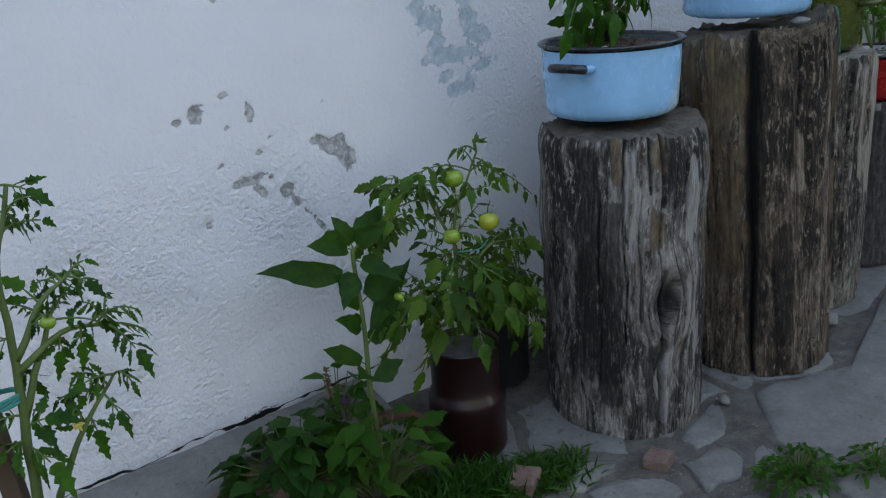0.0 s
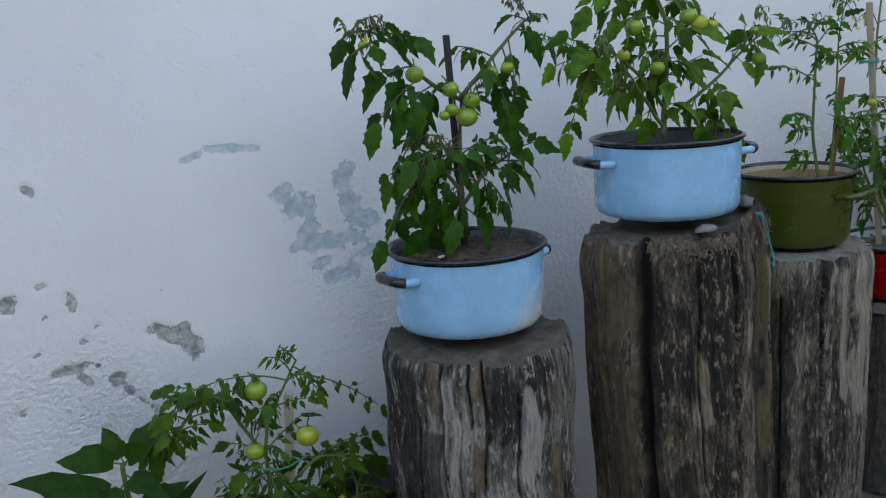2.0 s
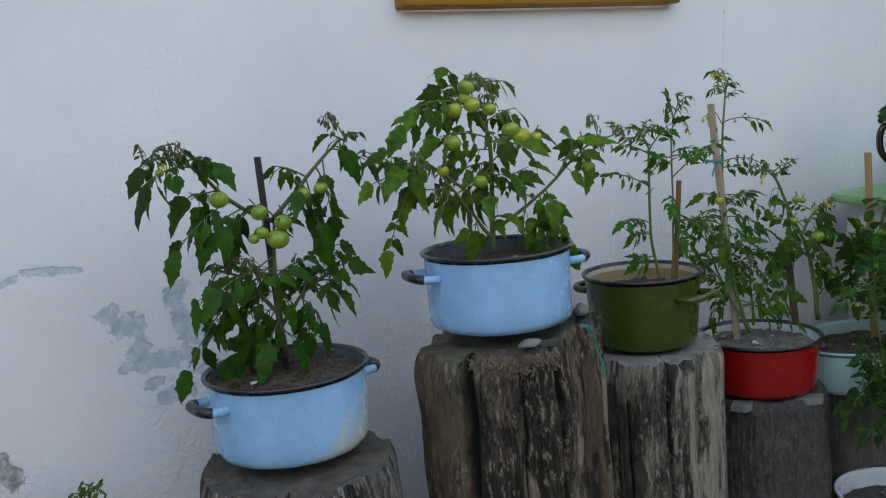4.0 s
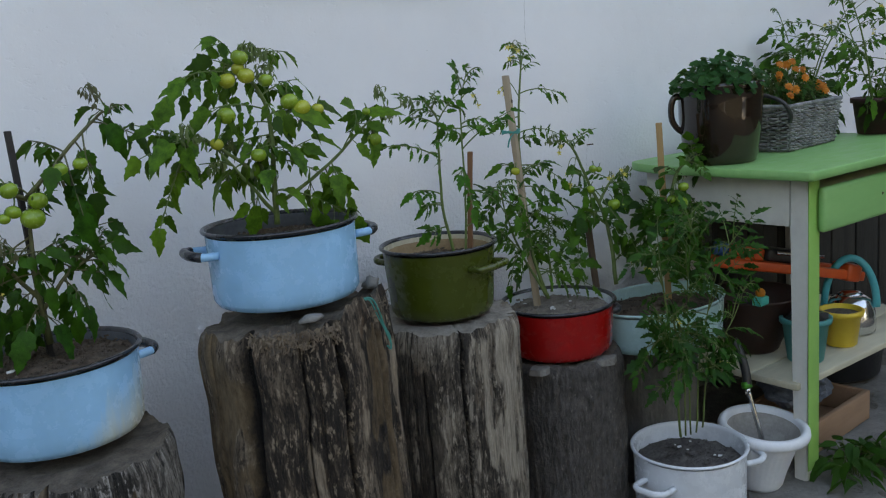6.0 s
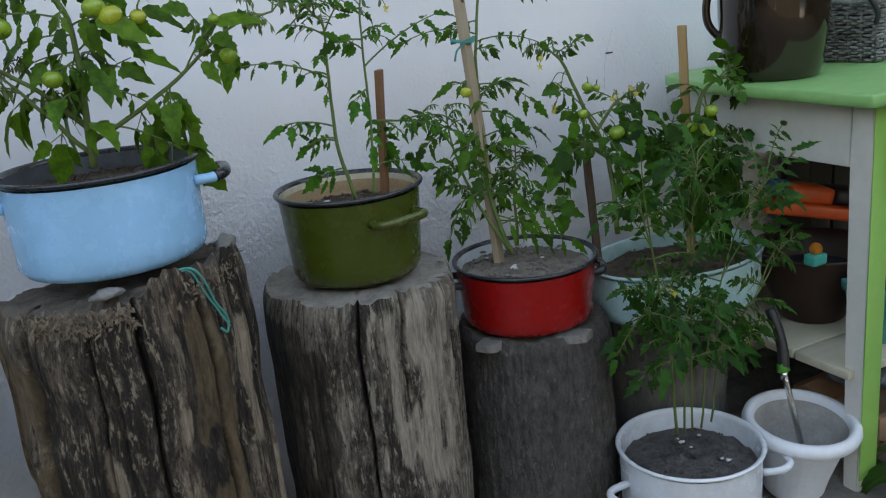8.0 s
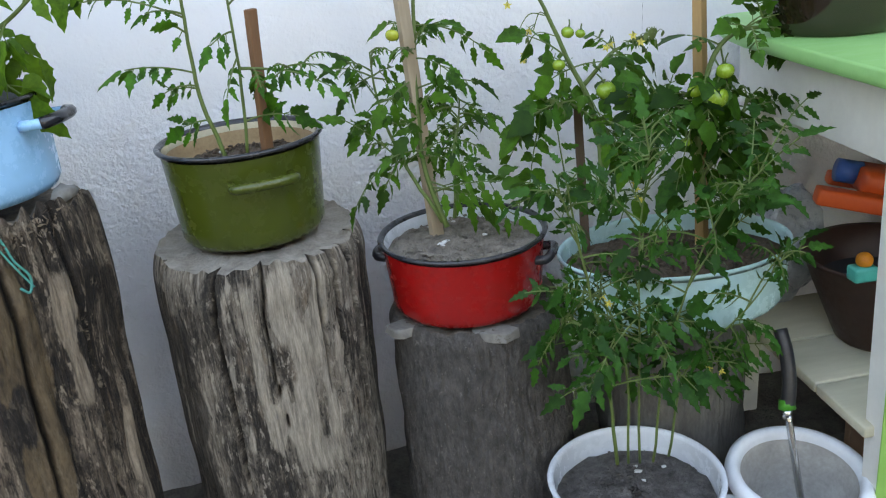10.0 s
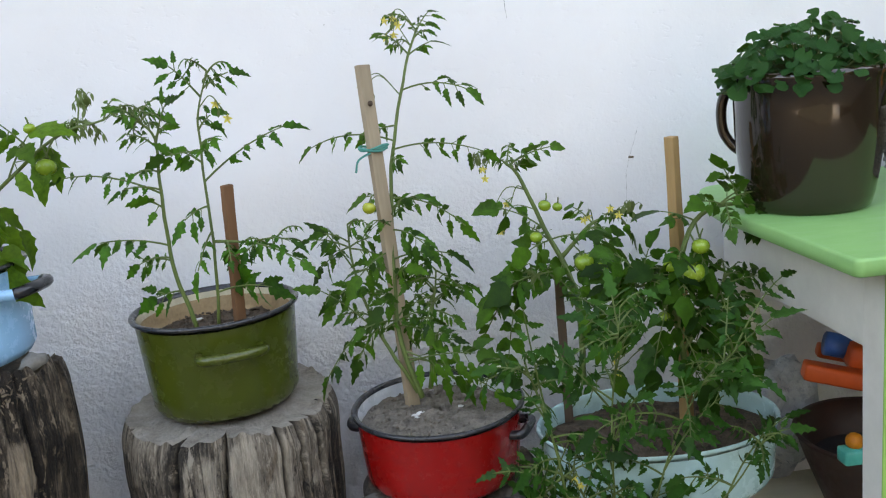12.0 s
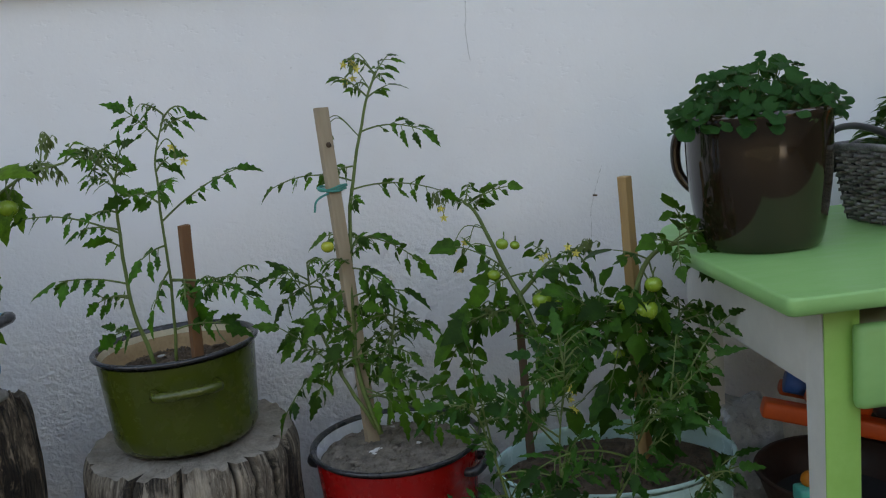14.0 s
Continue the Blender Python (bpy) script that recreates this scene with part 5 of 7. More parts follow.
def orange_tool():
    """A folded orange and black sawing clamp lying across the bowl."""
    ob = thing("orange_tool", (4.085, -0.318, 0.446), "orange plastic frame with black grips lying over a bowl", "tool", turn=-17, tilt=(0, 13))
    part("long_bar", boxed((-0.24, -0.05, 0.0), (0.27, -0.015, 0.028), 0.006), PLASTIC_ORANGE, ob)
    part("back_bar", boxed((-0.20, 0.05, 0.01), (0.26, 0.08, 0.032), 0.006), PLASTIC_ORANGE, ob)
    part("end_block", boxed((0.20, -0.055, -0.004), (0.25, 0.015, 0.046), 0.008), PLASTIC_ORANGE, ob)
    part("pivot_block", boxed((-0.17, -0.02, 0.02), (-0.07, 0.06, 0.062), 0.012), PLASTIC_ORANGE, ob)
    part("black_jaw", boxed((-0.07, -0.03, 0.028), (0.12, 0.05, 0.065), 0.012), PLASTIC_BLACK, ob)
    bm = bmesh.new()
    tube(bm, [Vector((-0.05, -0.04, 0.055)), Vector((0.11, -0.045, 0.058))], 0.005, 0.005, 8)
    part("rod", bm, STEEL, ob)
    bm = bmesh.new()
    tube(bm, [Vector((-0.20, 0.03, 0.045)), Vector((-0.16, 0.03, 0.045))], 0.02, 0.02, 14)
    part("blue_cap", bm, PLASTIC_BLUE, ob)
    return ob


orange_tool()

def crumpled(name, at, size, seed, mat, label, category):
    ob = thing(name, at, label, category)
    bm = bmesh.new()
    bmesh.ops.create_icosphere(bm, subdivisions=4, radius=1)
    for v in bm.verts:
        p = v.co.copy()
        v.co *= 0.85 + 0.28 * noise.noise(p * 1.6 + Vector((seed, 0, 0))) + 0.14 * abs(noise.noise(p * 4 + Vector((0, seed, 0))))
        v.co.x, v.co.y, v.co.z = v.co.x * size[0], v.co.y * size[1], v.co.z * size[2]
    part("folds", bm, mat, ob, smooth=False)
    return ob


crumpled("plastic_sheet", (3.885, -0.125, SHELF + 0.112), (0.090, 0.055, 0.125), 5, FILM, "crumpled grey plastic sheet behind the table leg", "plastic sheet")
crumpled("plastic_sack", (4.10, -0.36, 0.115), (0.12, 0.10, 0.06), 9, mottled("grey blue sack", (0.04, 0.055, 0.08), (0.20, 0.235, 0.29), 9, 0.45, 40, 0.6), "crumpled grey plastic sack under the shelf", "sack")
crate = thing("wooden_crate", (4.09, -0.40, ground_z(4.1, -0.4) + 0.002), "low wooden crate with a reddish board", "crate", turn=4)
for lo, hi in (((-0.15, -0.10, 0), (0.18, -0.085, 0.085)), ((-0.15, 0.10, 0), (0.18, 0.115, 0.085)), ((-0.15, -0.084, 0), (-0.135, 0.099, 0.085)), ((0.165, -0.084, 0), (0.18, 0.099, 0.085)), ((-0.134, -0.084, 0.0), (0.164, 0.099, 0.012))):
    part("board", boxed(lo, hi, 0.002), mottled("crate board", (0.24, 0.13, 0.075), (0.40, 0.25, 0.16), 9, 0.85, 60, 0.4, 0.002, (0.2, 1, 1)), crate)
tub = thing("dark_tub", (4.56, -0.20, ground_z(4.5, -0.2)), "dark grey tub standing under the table", "tub")
part("body", lathe([(0, 0), (0.15, 0), (0.155, 0.005), (0.175, 0.20), (0.18, 0.205), (0.172, 0.205), (0.15, 0.01), (0, 0.01)], 48), PLASTIC_BLACK, tub)

planks = thing("leaning_planks", (4.42, -0.06, ground_z(4.4, -0.1)), "dark rough planks leaning on the wall behind the table", "planks")
for k in range(15):
    part("plank", boxed((-0.27 + 0.082 * k, -0.012 + 0.004 * (k % 2), 0.0), (-0.27 + 0.082 * k + 0.076, 0.010 + 0.004 * (k % 2), 0.66 - 0.02 * (k % 3)), 0.002), PLANK_DARK, planks)


# ---------------------------------------------------------------- plants
UP = Vector((0, 0, 1))


def leaflet(co, faces, base, d, up, length, width, rnd, droop=0.5, jag=0.48, stations=12):
    """One toothed leaflet, folded along its midrib and drooping at the tip."""
    d = d.normalized()
    side = d.cross(up).normalized()
    nrm = side.cross(d).normalized()
    fold = rnd.uniform(0.05, 0.5)
    twist = rnd.uniform(-0.25, 0.25)
    first = len(co)
    slip = rnd.uniform(0.6, 0.8)
    curl = rnd.uniform(-0.3, 0.9)
    for k in range(stations + 1):
        s = k / stations
        tooth = (1.0 - jag, 1.0, 0.95 - 0.35 * jag)[k % 3] if stations > 6 else 1.0
        w = width * (math.sin(math.pi * min(1.0, s * 0.93 + 0.07) ** slip) ** 1.05) * tooth * (0 if k == stations else 1)
        c = base + d * (length * s) - nrm * (length * droop * s * s) - UP * (0.10 * length * s * s) + side * (twist * length * 0.25 * s * s)
        lift = nrm * (fold * w)
        fwd = d * ((0.16 if k % 3 == 1 else -0.03) * w)
        bend = nrm * (curl * w * w / max(width, 1e-6) * 0.6)
        wl, wr = w * (1 + 0.18 * math.sin(7 * s + twist * 30)), w * (1 + 0.18 * math.sin(6 * s + fold * 30))
        co += [c + side * wl + lift + fwd - bend, c, c - side * wr + lift + fwd - bend]
    for k in range(stations):
        a = first + 3 * k
        faces += [(a, a + 1, a + 4, a + 3), (a + 1, a + 2, a + 5, a + 4)]


def sweep(co, faces, line, r0, r1, segs=5):
    first = len(co)
    side = None
    n = len(line)
    for k, p in enumerate(line):
        d = (line[min(k + 1, n - 1)] - line[max(k - 1, 0)]).normalized()
        if side is None:
            side = d.orthogonal().normalized()
        side = (side - d * side.dot(d)).normalized()
        up = d.cross(side)
        r = r0 + (r1 - r0) * k / max(1, n - 1)
        co += [p + r * (math.cos(2 * math.pi * i / segs) * side + math.sin(2 * math.pi * i / segs) * up) for i in range(segs)]
    for k in range(n - 1):
        for i in range(segs):
            j = (i + 1) % segs
            faces.append((first + k * segs + i, first + k * segs + j, first + (k + 1) * segs + j, first + (k + 1) * segs + i))


def mesh_part(name, co, faces, mats, parent, split=0, label="", smooth=True):
    """A mesh from generated points; faces from number split on take the second material."""
    me = bpy.data.meshes.new(name)
    me.from_pydata(co, [], faces)
    for m in mats:
        me.materials.append(m)
    for k, p in enumerate(me.polygons):
        p.use_smooth = smooth
        p.material_index = 1 if len(mats) > 1 and k >= split else 0
    ob = new(name, me)
    ob.parent = parent
    if label:
        ob["label"] = label
    return ob


LIGHT = Vector((-0.15, -0.75, 0.62))


def compound_leaf(parent, base, tip, size, seed, mat, stem_mat=None, arch=0.2, pairs=3, slim=0.30, hang=0.35, jag=0.46):
    """A tomato leaf: an arching stalk with pairs of lobed leaflets and small ones between, turned to the open sky."""
    rnd = random.Random(seed)
    span = tip - base
    L = max(span.length, 0.03)
    top = base.lerp(tip, 0.5) + UP * (arch * L * rnd.uniform(0.6, 1.3)) + Vector((rnd.uniform(-1, 1), rnd.uniform(-1, 1), 0)) * (0.05 * L)
    line = [base * (1 - u) ** 2 + top * (2 * u * (1 - u)) + tip * u * u for u in [k / 9 for k in range(10)]]
    end = 1.0 - min(0.45, 0.60 * size / L)
    co, faces = [], []
    twigs, twig_faces = [], []
    stalk = rnd.uniform(0.12, 0.40)
    n = max(1, min(pairs + 1, round(L * 0.75 / (0.62 * size))))
    face = (LIGHT + 0.75 * Vector((rnd.uniform(-1, 1), rnd.uniform(-1, 1), rnd.uniform(-0.6, 1)))).normalized()
    for k in range(n + 1):
        u = end * (0.30 + 0.70 * k / n)
        i = min(8, int(u * 9))
        p = line[i].lerp(line[i + 1], u * 9 - i)
        d = (line[i + 1] - line[i]).normalized()
        side = d.cross(face)
        side = side.normalized() if side.length > 0.05 else Vector((1, 0, 0))
        nrm = side.cross(d).normalized()
        if k == n:
            leaflet(co, faces, p, d - UP * 0.5 * hang, nrm, size * rnd.uniform(1.0, 1.2), size * slim * 1.15, rnd, hang * 0.35, jag)
        else:
            for s in (-1, 1):
                if rnd.random() < 0.06:
                    continue
                grow = rnd.uniform(0.6, 1.0) * (0.72 + 0.28 * k / n)
                dd = (side * s * rnd.uniform(0.6, 1.0) + d * rnd.uniform(0.4, 0.95) - UP * hang * rnd.uniform(0.2, 1.7)).normalized()
                tw = (nrm + 0.8 * Vector((rnd.uniform(-1, 1), rnd.uniform(-1, 1), rnd.uniform(-1, 1)))).normalized()
                foot = p + dd * (stalk * size)
                if stalk > 0.15:
                    sweep(twigs, twig_faces, [p, foot + dd * 0.003], 0.0009, 0.0007, 4)
                leaflet(co, faces, foot, dd, tw, size * grow, size * grow * slim, rnd, hang * 0.5, jag)
            if rnd.random() < 0.8 and k:
                for s in (-1, 1):
                    dd = side * s + d * 0.4 - UP * hang * 0.4
                    q = p - d * (0.10 * L)
                    leaflet(co, faces, q, dd, nrm, size * 0.34, size * 0.13, rnd, 0.3, stations=5)
    split = len(faces)
    faces += [tuple(i + len(co) for i in f) for f in twig_faces]
    co += twigs
    sweep(co, faces, [line[k] for k in range(10) if k / 9 <= end + 0.06], 0.0016, 0.0008)
    return mesh_part("leaf", co, faces, (mat, stem_mat or STEM), parent, split)


def truss(parent, base, heading, length, seed, mat=None):
    """A curled flower stalk with small hanging sepals."""
    rnd = random.Random(seed)
    d = heading.normalized()
    line = smooth_line([base, base + d * length * 0.5 + UP * length * 0.25, base + d * length * 0.9 + UP * length * 0.2, base + d * length * 1.15 - UP * length * 0.12], 4)
    co, faces = [], []
    for k in range(3, len(line)):
        for _ in range(2):
            p = line[k]
            q = p + Vector((rnd.uniform(-1, 1), rnd.uniform(-1, 1), rnd.uniform(-1.2, 0.4))) * 0.010
            sweep(co, faces, [p, p.lerp(q, 0.5) + UP * 0.003, q], 0.0007, 0.0006, 4)
            for _ in range(2):
                leaflet(co, faces, q, Vector((rnd.uniform(-0.5, 0.5), rnd.uniform(-0.5, 0.5), -1)), Vector((0, -1, 0.2)), rnd.uniform(0.007, 0.013), rnd.uniform(0.0012, 0.0026), rnd, 0.2, 0, 4)
    sweep(co, faces, line, 0.0013, 0.0008)
    return mesh_part("flower_truss", co, faces, (mat or STEM,), parent)


def fruit(parent, at, r, seed, mat):
    rnd = random.Random(seed)
    n, m = 18, 11
    co, faces = [], []
    lob = rnd.choice((4, 5, 6))
    for j in range(m + 1):
        th = math.pi * j / m
        for i in range(n):
            a = 2 * math.pi * i / n
            rr = r * (1 + 0.014 * math.cos(lob * a) * (1 - abs(math.cos(th))) )
            dip = 0.08 * r * math.exp(-(th / 0.5) ** 2)
            co.append(Vector((rr * math.sin(th) * math.cos(a), rr * math.sin(th) * math.sin(a), 0.88 * r * math.cos(th) - dip)))
    for j in range(m):
        for i in range(n):
            faces.append((j * n + i, (j + 1) * n + i, (j + 1) * n + (i + 1) % n, j * n + (i + 1) % n))
    ob = mesh_part("tomato", co, faces, (mat,), parent)
    ob.matrix_basis = pose(*at, rnd.uniform(-20, 20), rnd.uniform(-20, 20), rnd.uniform(0, 360))
    co, faces = [], []
    for i in range(5):
        a = 2 * math.pi * i / 5
        d = Vector((math.cos(a), math.sin(a), 0.25))
        leaflet(co, faces, Vector((0, 0, 0.72 * r)), d, UP, r * 0.62, r * 0.14, rnd, -0.1, 0.0, 4)
    sweep(co, faces, [Vector((0, 0, 0.70 * r)), Vector((0.1 * r, 0, 1.3 * r)), Vector((0.4 * r, 0.1 * r, 1.9 * r))], 0.0014, 0.0012)
    mesh_part("calyx", co, faces, (STEM,), ob, label="green star-shaped calyx")
    return ob


def blossom(parent, at, seed, r=0.0075, mat=None, petals=5):
    rnd = random.Random(seed)
    co, faces = [], []
    axis = Vector((rnd.uniform(-0.6, 0.6), -0.7, rnd.uniform(-0.7, 0.4))).normalized()
    u = axis.orthogonal().normalized()
    v = axis.cross(u)
    for i in range(petals):
        a = 2 * math.pi * i / petals
        leaflet(co, faces, Vector(at), u * math.cos(a) + v * math.sin(a) - axis * 0.2, axis, r, r * 0.26, rnd, -0.2, 0.0, 4)
    sweep(co, faces, [Vector(at), Vector(at) + axis * 0.007], 0.0016, 0.0008)
    return mesh_part("flower", co, faces, (mat or FLOWER,), parent)


def tomato_plant(at, label, stems, leaves, size, mat, seed, fruits=(), flowers=(), r0=0.0055, fill=6, stem_mat=None, fruit_mats=None, slim=0.30, hang=0.35, group="potted tomato plants", arch=0.2, jag=0.28, tips=3, trusses=0, pairs=3, lean=0.0):
    """stems: lines of points (mm from the plant's foot). leaves: stem, percent along it, tip."""
    ob = thing("tomato_plant", at, label, "tomato plant", group)
    rnd = random.Random(seed)
    back = lambda p: (p[0], p[1] + lean * p[2], *p[2:])
    stems = [[back(p) for p in pts] for pts in stems]
    leaves = [(k, f, *back(tip)) for k, f, *tip in leaves]
    fruits, flowers = [back(p) for p in fruits], [back(p) for p in flowers]
    lines = []
    for k, pts in enumerate(stems):
        line = smooth_line([Vector(p) / 1000 for p in pts], 6)
        line = [p + 0.0025 * noise.noise_vector(p * 25 + Vector((seed, k, 0))) for p in line]
        lines.append(line)
        bm = bmesh.new()
        rr = r0 if k == 0 else r0 * 0.72
        tube(bm, line, rr, rr * 0.38, 7)
        part("stem", bm, stem_mat or STEM, ob)

    def on(k, f):
        line = lines[k]
        x = f * (len(line) - 1)
        i = min(len(line) - 2, int(x))
        return line[i].lerp(line[i + 1], x - i)

    for n, (k, f, *tip) in enumerate(leaves):
        compound_leaf(ob, on(k, f / 100), Vector(tip) / 1000, size * rnd.uniform(0.85, 1.15) * (1.15 - 0.42 * f / 100), seed * 1000 + n, mat, stem_mat, arch, pairs, slim=slim, hang=hang, jag=jag)
    for n in range(fill):
        k = rnd.randrange(len(lines))
        b = on(k, rnd.uniform(0.25, 0.95))
        a = rnd.uniform(0, 2 * math.pi)
        tip = b + Vector((math.cos(a), math.sin(a), rnd.uniform(-0.5, 0.5))) * rnd.uniform(1.2, 2.0) * size
        compound_leaf(ob, b, tip, size * rnd.uniform(0.5, 0.8), seed * 1000 + 500 + n, mat, stem_mat, arch, 2, slim, hang, jag)
    for k, line in enumerate(lines):
        for n in range(tips):
            b = line[-1 - n]
            a = rnd.uniform(0, 2 * math.pi)
            compound_leaf(ob, b, b + Vector((0.05 * math.cos(a), 0.04 * math.sin(a), rnd.uniform(-0.015, 0.04))) * rnd.uniform(0.6, 1.1), size * rnd.uniform(0.3, 0.5), seed * 1000 + 800 + 20 * k + n, mat, stem_mat, 0.5, 3, 0.22, 0.9, jag)
    for k, line in enumerate(lines):
        for n in range(trusses):
            a = rnd.uniform(0, 2 * math.pi)
            truss(ob, line[-1 - 3 * n], Vector((math.cos(a), 0.5 * math.sin(a), rnd.uniform(0.0, 0.7))), rnd.uniform(0.03, 0.06), seed * 70 + 10 * k + n, stem_mat)
    for n, (x, y, z, r) in enumerate(fruits):
        fruit(ob, (x / 1000, y / 1000, z / 1000), 1.13 * r / 1000, seed * 100 + n, rnd.choice(fruit_mats or (TOMATO, TOMATO, TOMATO_YELLOW)))
    for n, p in enumerate(flowers):
        p = Vector(p) / 1000
        near = min((q for line in lines for q in line), key=lambda q: (q - p).length)
        top = near.lerp(p, 0.55) + UP * (0.012 + 0.15 * (near - p).length)
        co, faces = [], []
        sweep(co, faces, smooth_line([near, top, p], 5), 0.0012, 0.0007, 4)
        for q in range(3):
            at_q = p + Vector((rnd.uniform(-10, 10), rnd.uniform(-8, 8), rnd.uniform(-14, 8))) / 1000
            sweep(co, faces, [top.lerp(p, 0.6), at_q + UP * 0.006, at_q], 0.0008, 0.0006, 4)
            if q < 2:
                blossom(ob, at_q, seed * 50 + n * 2 + q)
            else:
                for _ in range(3):
                    leaflet(co, faces, at_q, Vector((rnd.uniform(-0.6, 0.6), rnd.uniform(-0.6, 0.6), -1)), Vector((0, -1, 0.2)), 0.010, 0.002, rnd, 0.2, 0, 4)
        mesh_part("flower_truss", co, faces, (stem_mat or STEM,), ob)
    return ob


def wooden_stake(a, b, w, d, mat, label, name="wooden_stake", hole=None, turn=0.0):
    """A squared lath from its foot a to its top b."""
    a, b = Vector(a), Vector(b)
    ob = new(name)
    ob.empty_display_size = 0.03
    ob.matrix_world = Matrix.Translation(a) @ (b - a).to_track_quat("Z", "Y").to_matrix().to_4x4() @ pose(0, 0, 0, 0, 0, turn)
    tagged(ob, label, "stake")
    bm = boxed((-w / 2, -d / 2, 0), (w / 2, d / 2, (b - a).length), 0.0015)
    bmesh.ops.subdivide_edges(bm, edges=[e for e in bm.edges if e.calc_length() > 0.1], cuts=8)
    for v in bm.verts:
        v.co += 0.0012 * noise.noise_vector(v.co * 30 + a)
    part("lath", bm, mat, ob, smooth=False)
    if hole:
        h = bmesh.new()
        for s in (-1, 1):
            tube(h, [Vector((0, s * (d / 2 + 0.0002), hole)), Vector((0, s * (d / 2 + 0.0015), hole))], 0.0042, 0.0042, 12)
        part("knot", h, LATH_DARK, ob, "small round knot")
    return ob


def twine(points, label, r=0.0022, name="twine"):
    ob = new(name)
    ob.empty_display_size = 0.02
    ob.location = points[0]
    tagged(ob, label, "twine")
    bm = bmesh.new()
    o = Vector(points[0])
    tube(bm, [p - o for p in smooth_line(points, 6)], r, r, 6)
    part("strand", bm, TWINE, ob)
    return ob


def loop_tie(c, r, label, turns=3):
    c = Vector(c)
    pts = []
    for k in range(turns * 8 + 1):
        a = 2 * math.pi * k / 8
        pts.append(c + Vector((r * math.cos(a), r * 0.8 * math.sin(a), 0.003 * math.sin(k * 1.7) + 0.0012 * (k / 8))))
    pts += [c + Vector((-r, -r, -0.01)), c + Vector((-r * 1.4, -r, -0.03))]
    return twine(pts, label, 0.0018)


ONE_STEMS = (((1, 0, 39), (-2, 0, 164), (7, 0, 271)), ((6, 0, 262), (-58, 0, 301), (-104, 0, 353), (-147, 0, 378), (-181, 0, 373)), ((4, 0, 267), (67, 0, 326), (124, 0, 379), (143, 0, 380)), ((-2, 0, 91), (40, 0, 138), (90, 0, 167)), ((-1, 0, 109), (-44, 0, 172), (-91, 0, 198)),)
ONE_LEAVES = ((1, 25, -179, -42, 214), (1, 55, -214, -58, 324), (1, 18, -128, -23, 232), (0, 70, -182, -52, 37), (0, 60, -133, -62, 163), (0, 45, -140, -22, 102), (0, 35, -45, 39, 13), (3, 0, -100, 25, 16), (0, 50, 143, 21, 208), (3, 80, 120, -44, 149), (2, 63, 148, -6, 345), (2, 50, 95, -37, 226), (2, 33, 74, -49, 194), (3, 45, 63, -57, 65), (0, 20, 24, -44, 44), (2, 83, 116, 40, 393), (2, 43, 125, 29, 253), (1, 15, -75, 26, 218),)
ONE_LEAVES_B = ((1, 35, -151, 25, 290), (1, 75, -113, -47, 383), (0, 50, 17, -33, 103), (0, 35, -73, 5, 69), (4, 100, -139, 17, 116), (3, 100, 101, 32, 74), (0, 65, -41, 35, 130), (0, 25, -50, -60, 51), (3, 50, 48, 2, 42), (4, 50, -92, 10, 108), (1, 85, -204, -10, 348),)
ONE_FRUITS = ((-82, -20, 309, 13), (-22, -20, 282, 12), (15, -20, 262, 13), (4, -20, 237, 16), (-21, -20, 250, 10), (-35, -20, 242, 8), (51, -20, 302, 12), (83, -20, 309, 10), (-164, -20, 358, 6),)
ONE_FLOWERS = ((-75, -10, 148), (-53, -10, 139), (-157, -10, 360),)
TWO_STEMS = (((-5, 0, 26), (-1, 0, 111), (2, 0, 221), (-25, 0, 276), (-50, 0, 316)), ((-1, 0, 61), (60, 0, 88), (139, 0, 136), (207, 0, 188), (276, 0, 206)), ((-4, 0, 81), (-62, 0, 143), (-133, 0, 185), (-174, 0, 133)), ((-3, 0, 41), (-54, 0, 108), (-93, 0, 161)),)
TWO_LEAVES = ((2, 57, -220, -49, 177), (0, 90, -194, -14, 237), (0, 95, -115, -59, 346), (0, 95, 84, 41, 316), (0, 60, 103, 33, 266), (0, 40, 130, -5, 225), (1, 75, 190, -34, 122), (1, 38, 143, 38, 32), (1, 40, 140, -30, 12), (1, 28, 81, 35, 46), (2, 30, -111, 31, 88), (2, 83, -225, -10, 25), (2, 67, -204, -21, 174), (3, 30, -43, 1, 41), (1, 15, 150, -40, -4), (0, 48, 63, -51, 214), (1, 50, 211, -34, 214), (0, 40, -79, 27, 159),)
TWO_LEAVES_B = ((0, 75, -183, -65, 276), (0, 35, 25, -64, 141), (0, 38, -63, 5, 109), (2, 0, 14, -37, 82), (2, 70, -185, -6, 106), (0, 75, -116, -14, 314), (0, 50, -143, -29, 224), (0, 40, -32, 49, 61), (1, 42, 102, -47, 71), (0, 30, 103, -21, 172), (1, 65, 140, -46, 229),)
TWO_FRUITS = ((-48, -20, 312, 13), (-75, -20, 276, 13), (-42, -24, 282, 13), (-6, -20, 272, 11), (-83, -20, 220, 14), (34, -20, 234, 14), (52, -28, 221, 14), (87, -20, 217, 10), (-34, -20, 150, 12), (198, -20, 152, 12), (-105, -20, 176, 10), (186, -20, 204, 7), (-50, -14, 294, 10))
THREE_STEMS = (((-18, 0, 22), (-39, 0, 116), (-38, 0, 216), (-36, 0, 290), (-59, 0, 321)), ((11, 0, 22), (20, 0, 143), (21, 0, 260), (27, 0, 325), (43, 0, 372)), ((20, 0, 143), (59, 0, 139), (107, 0, 126)),)
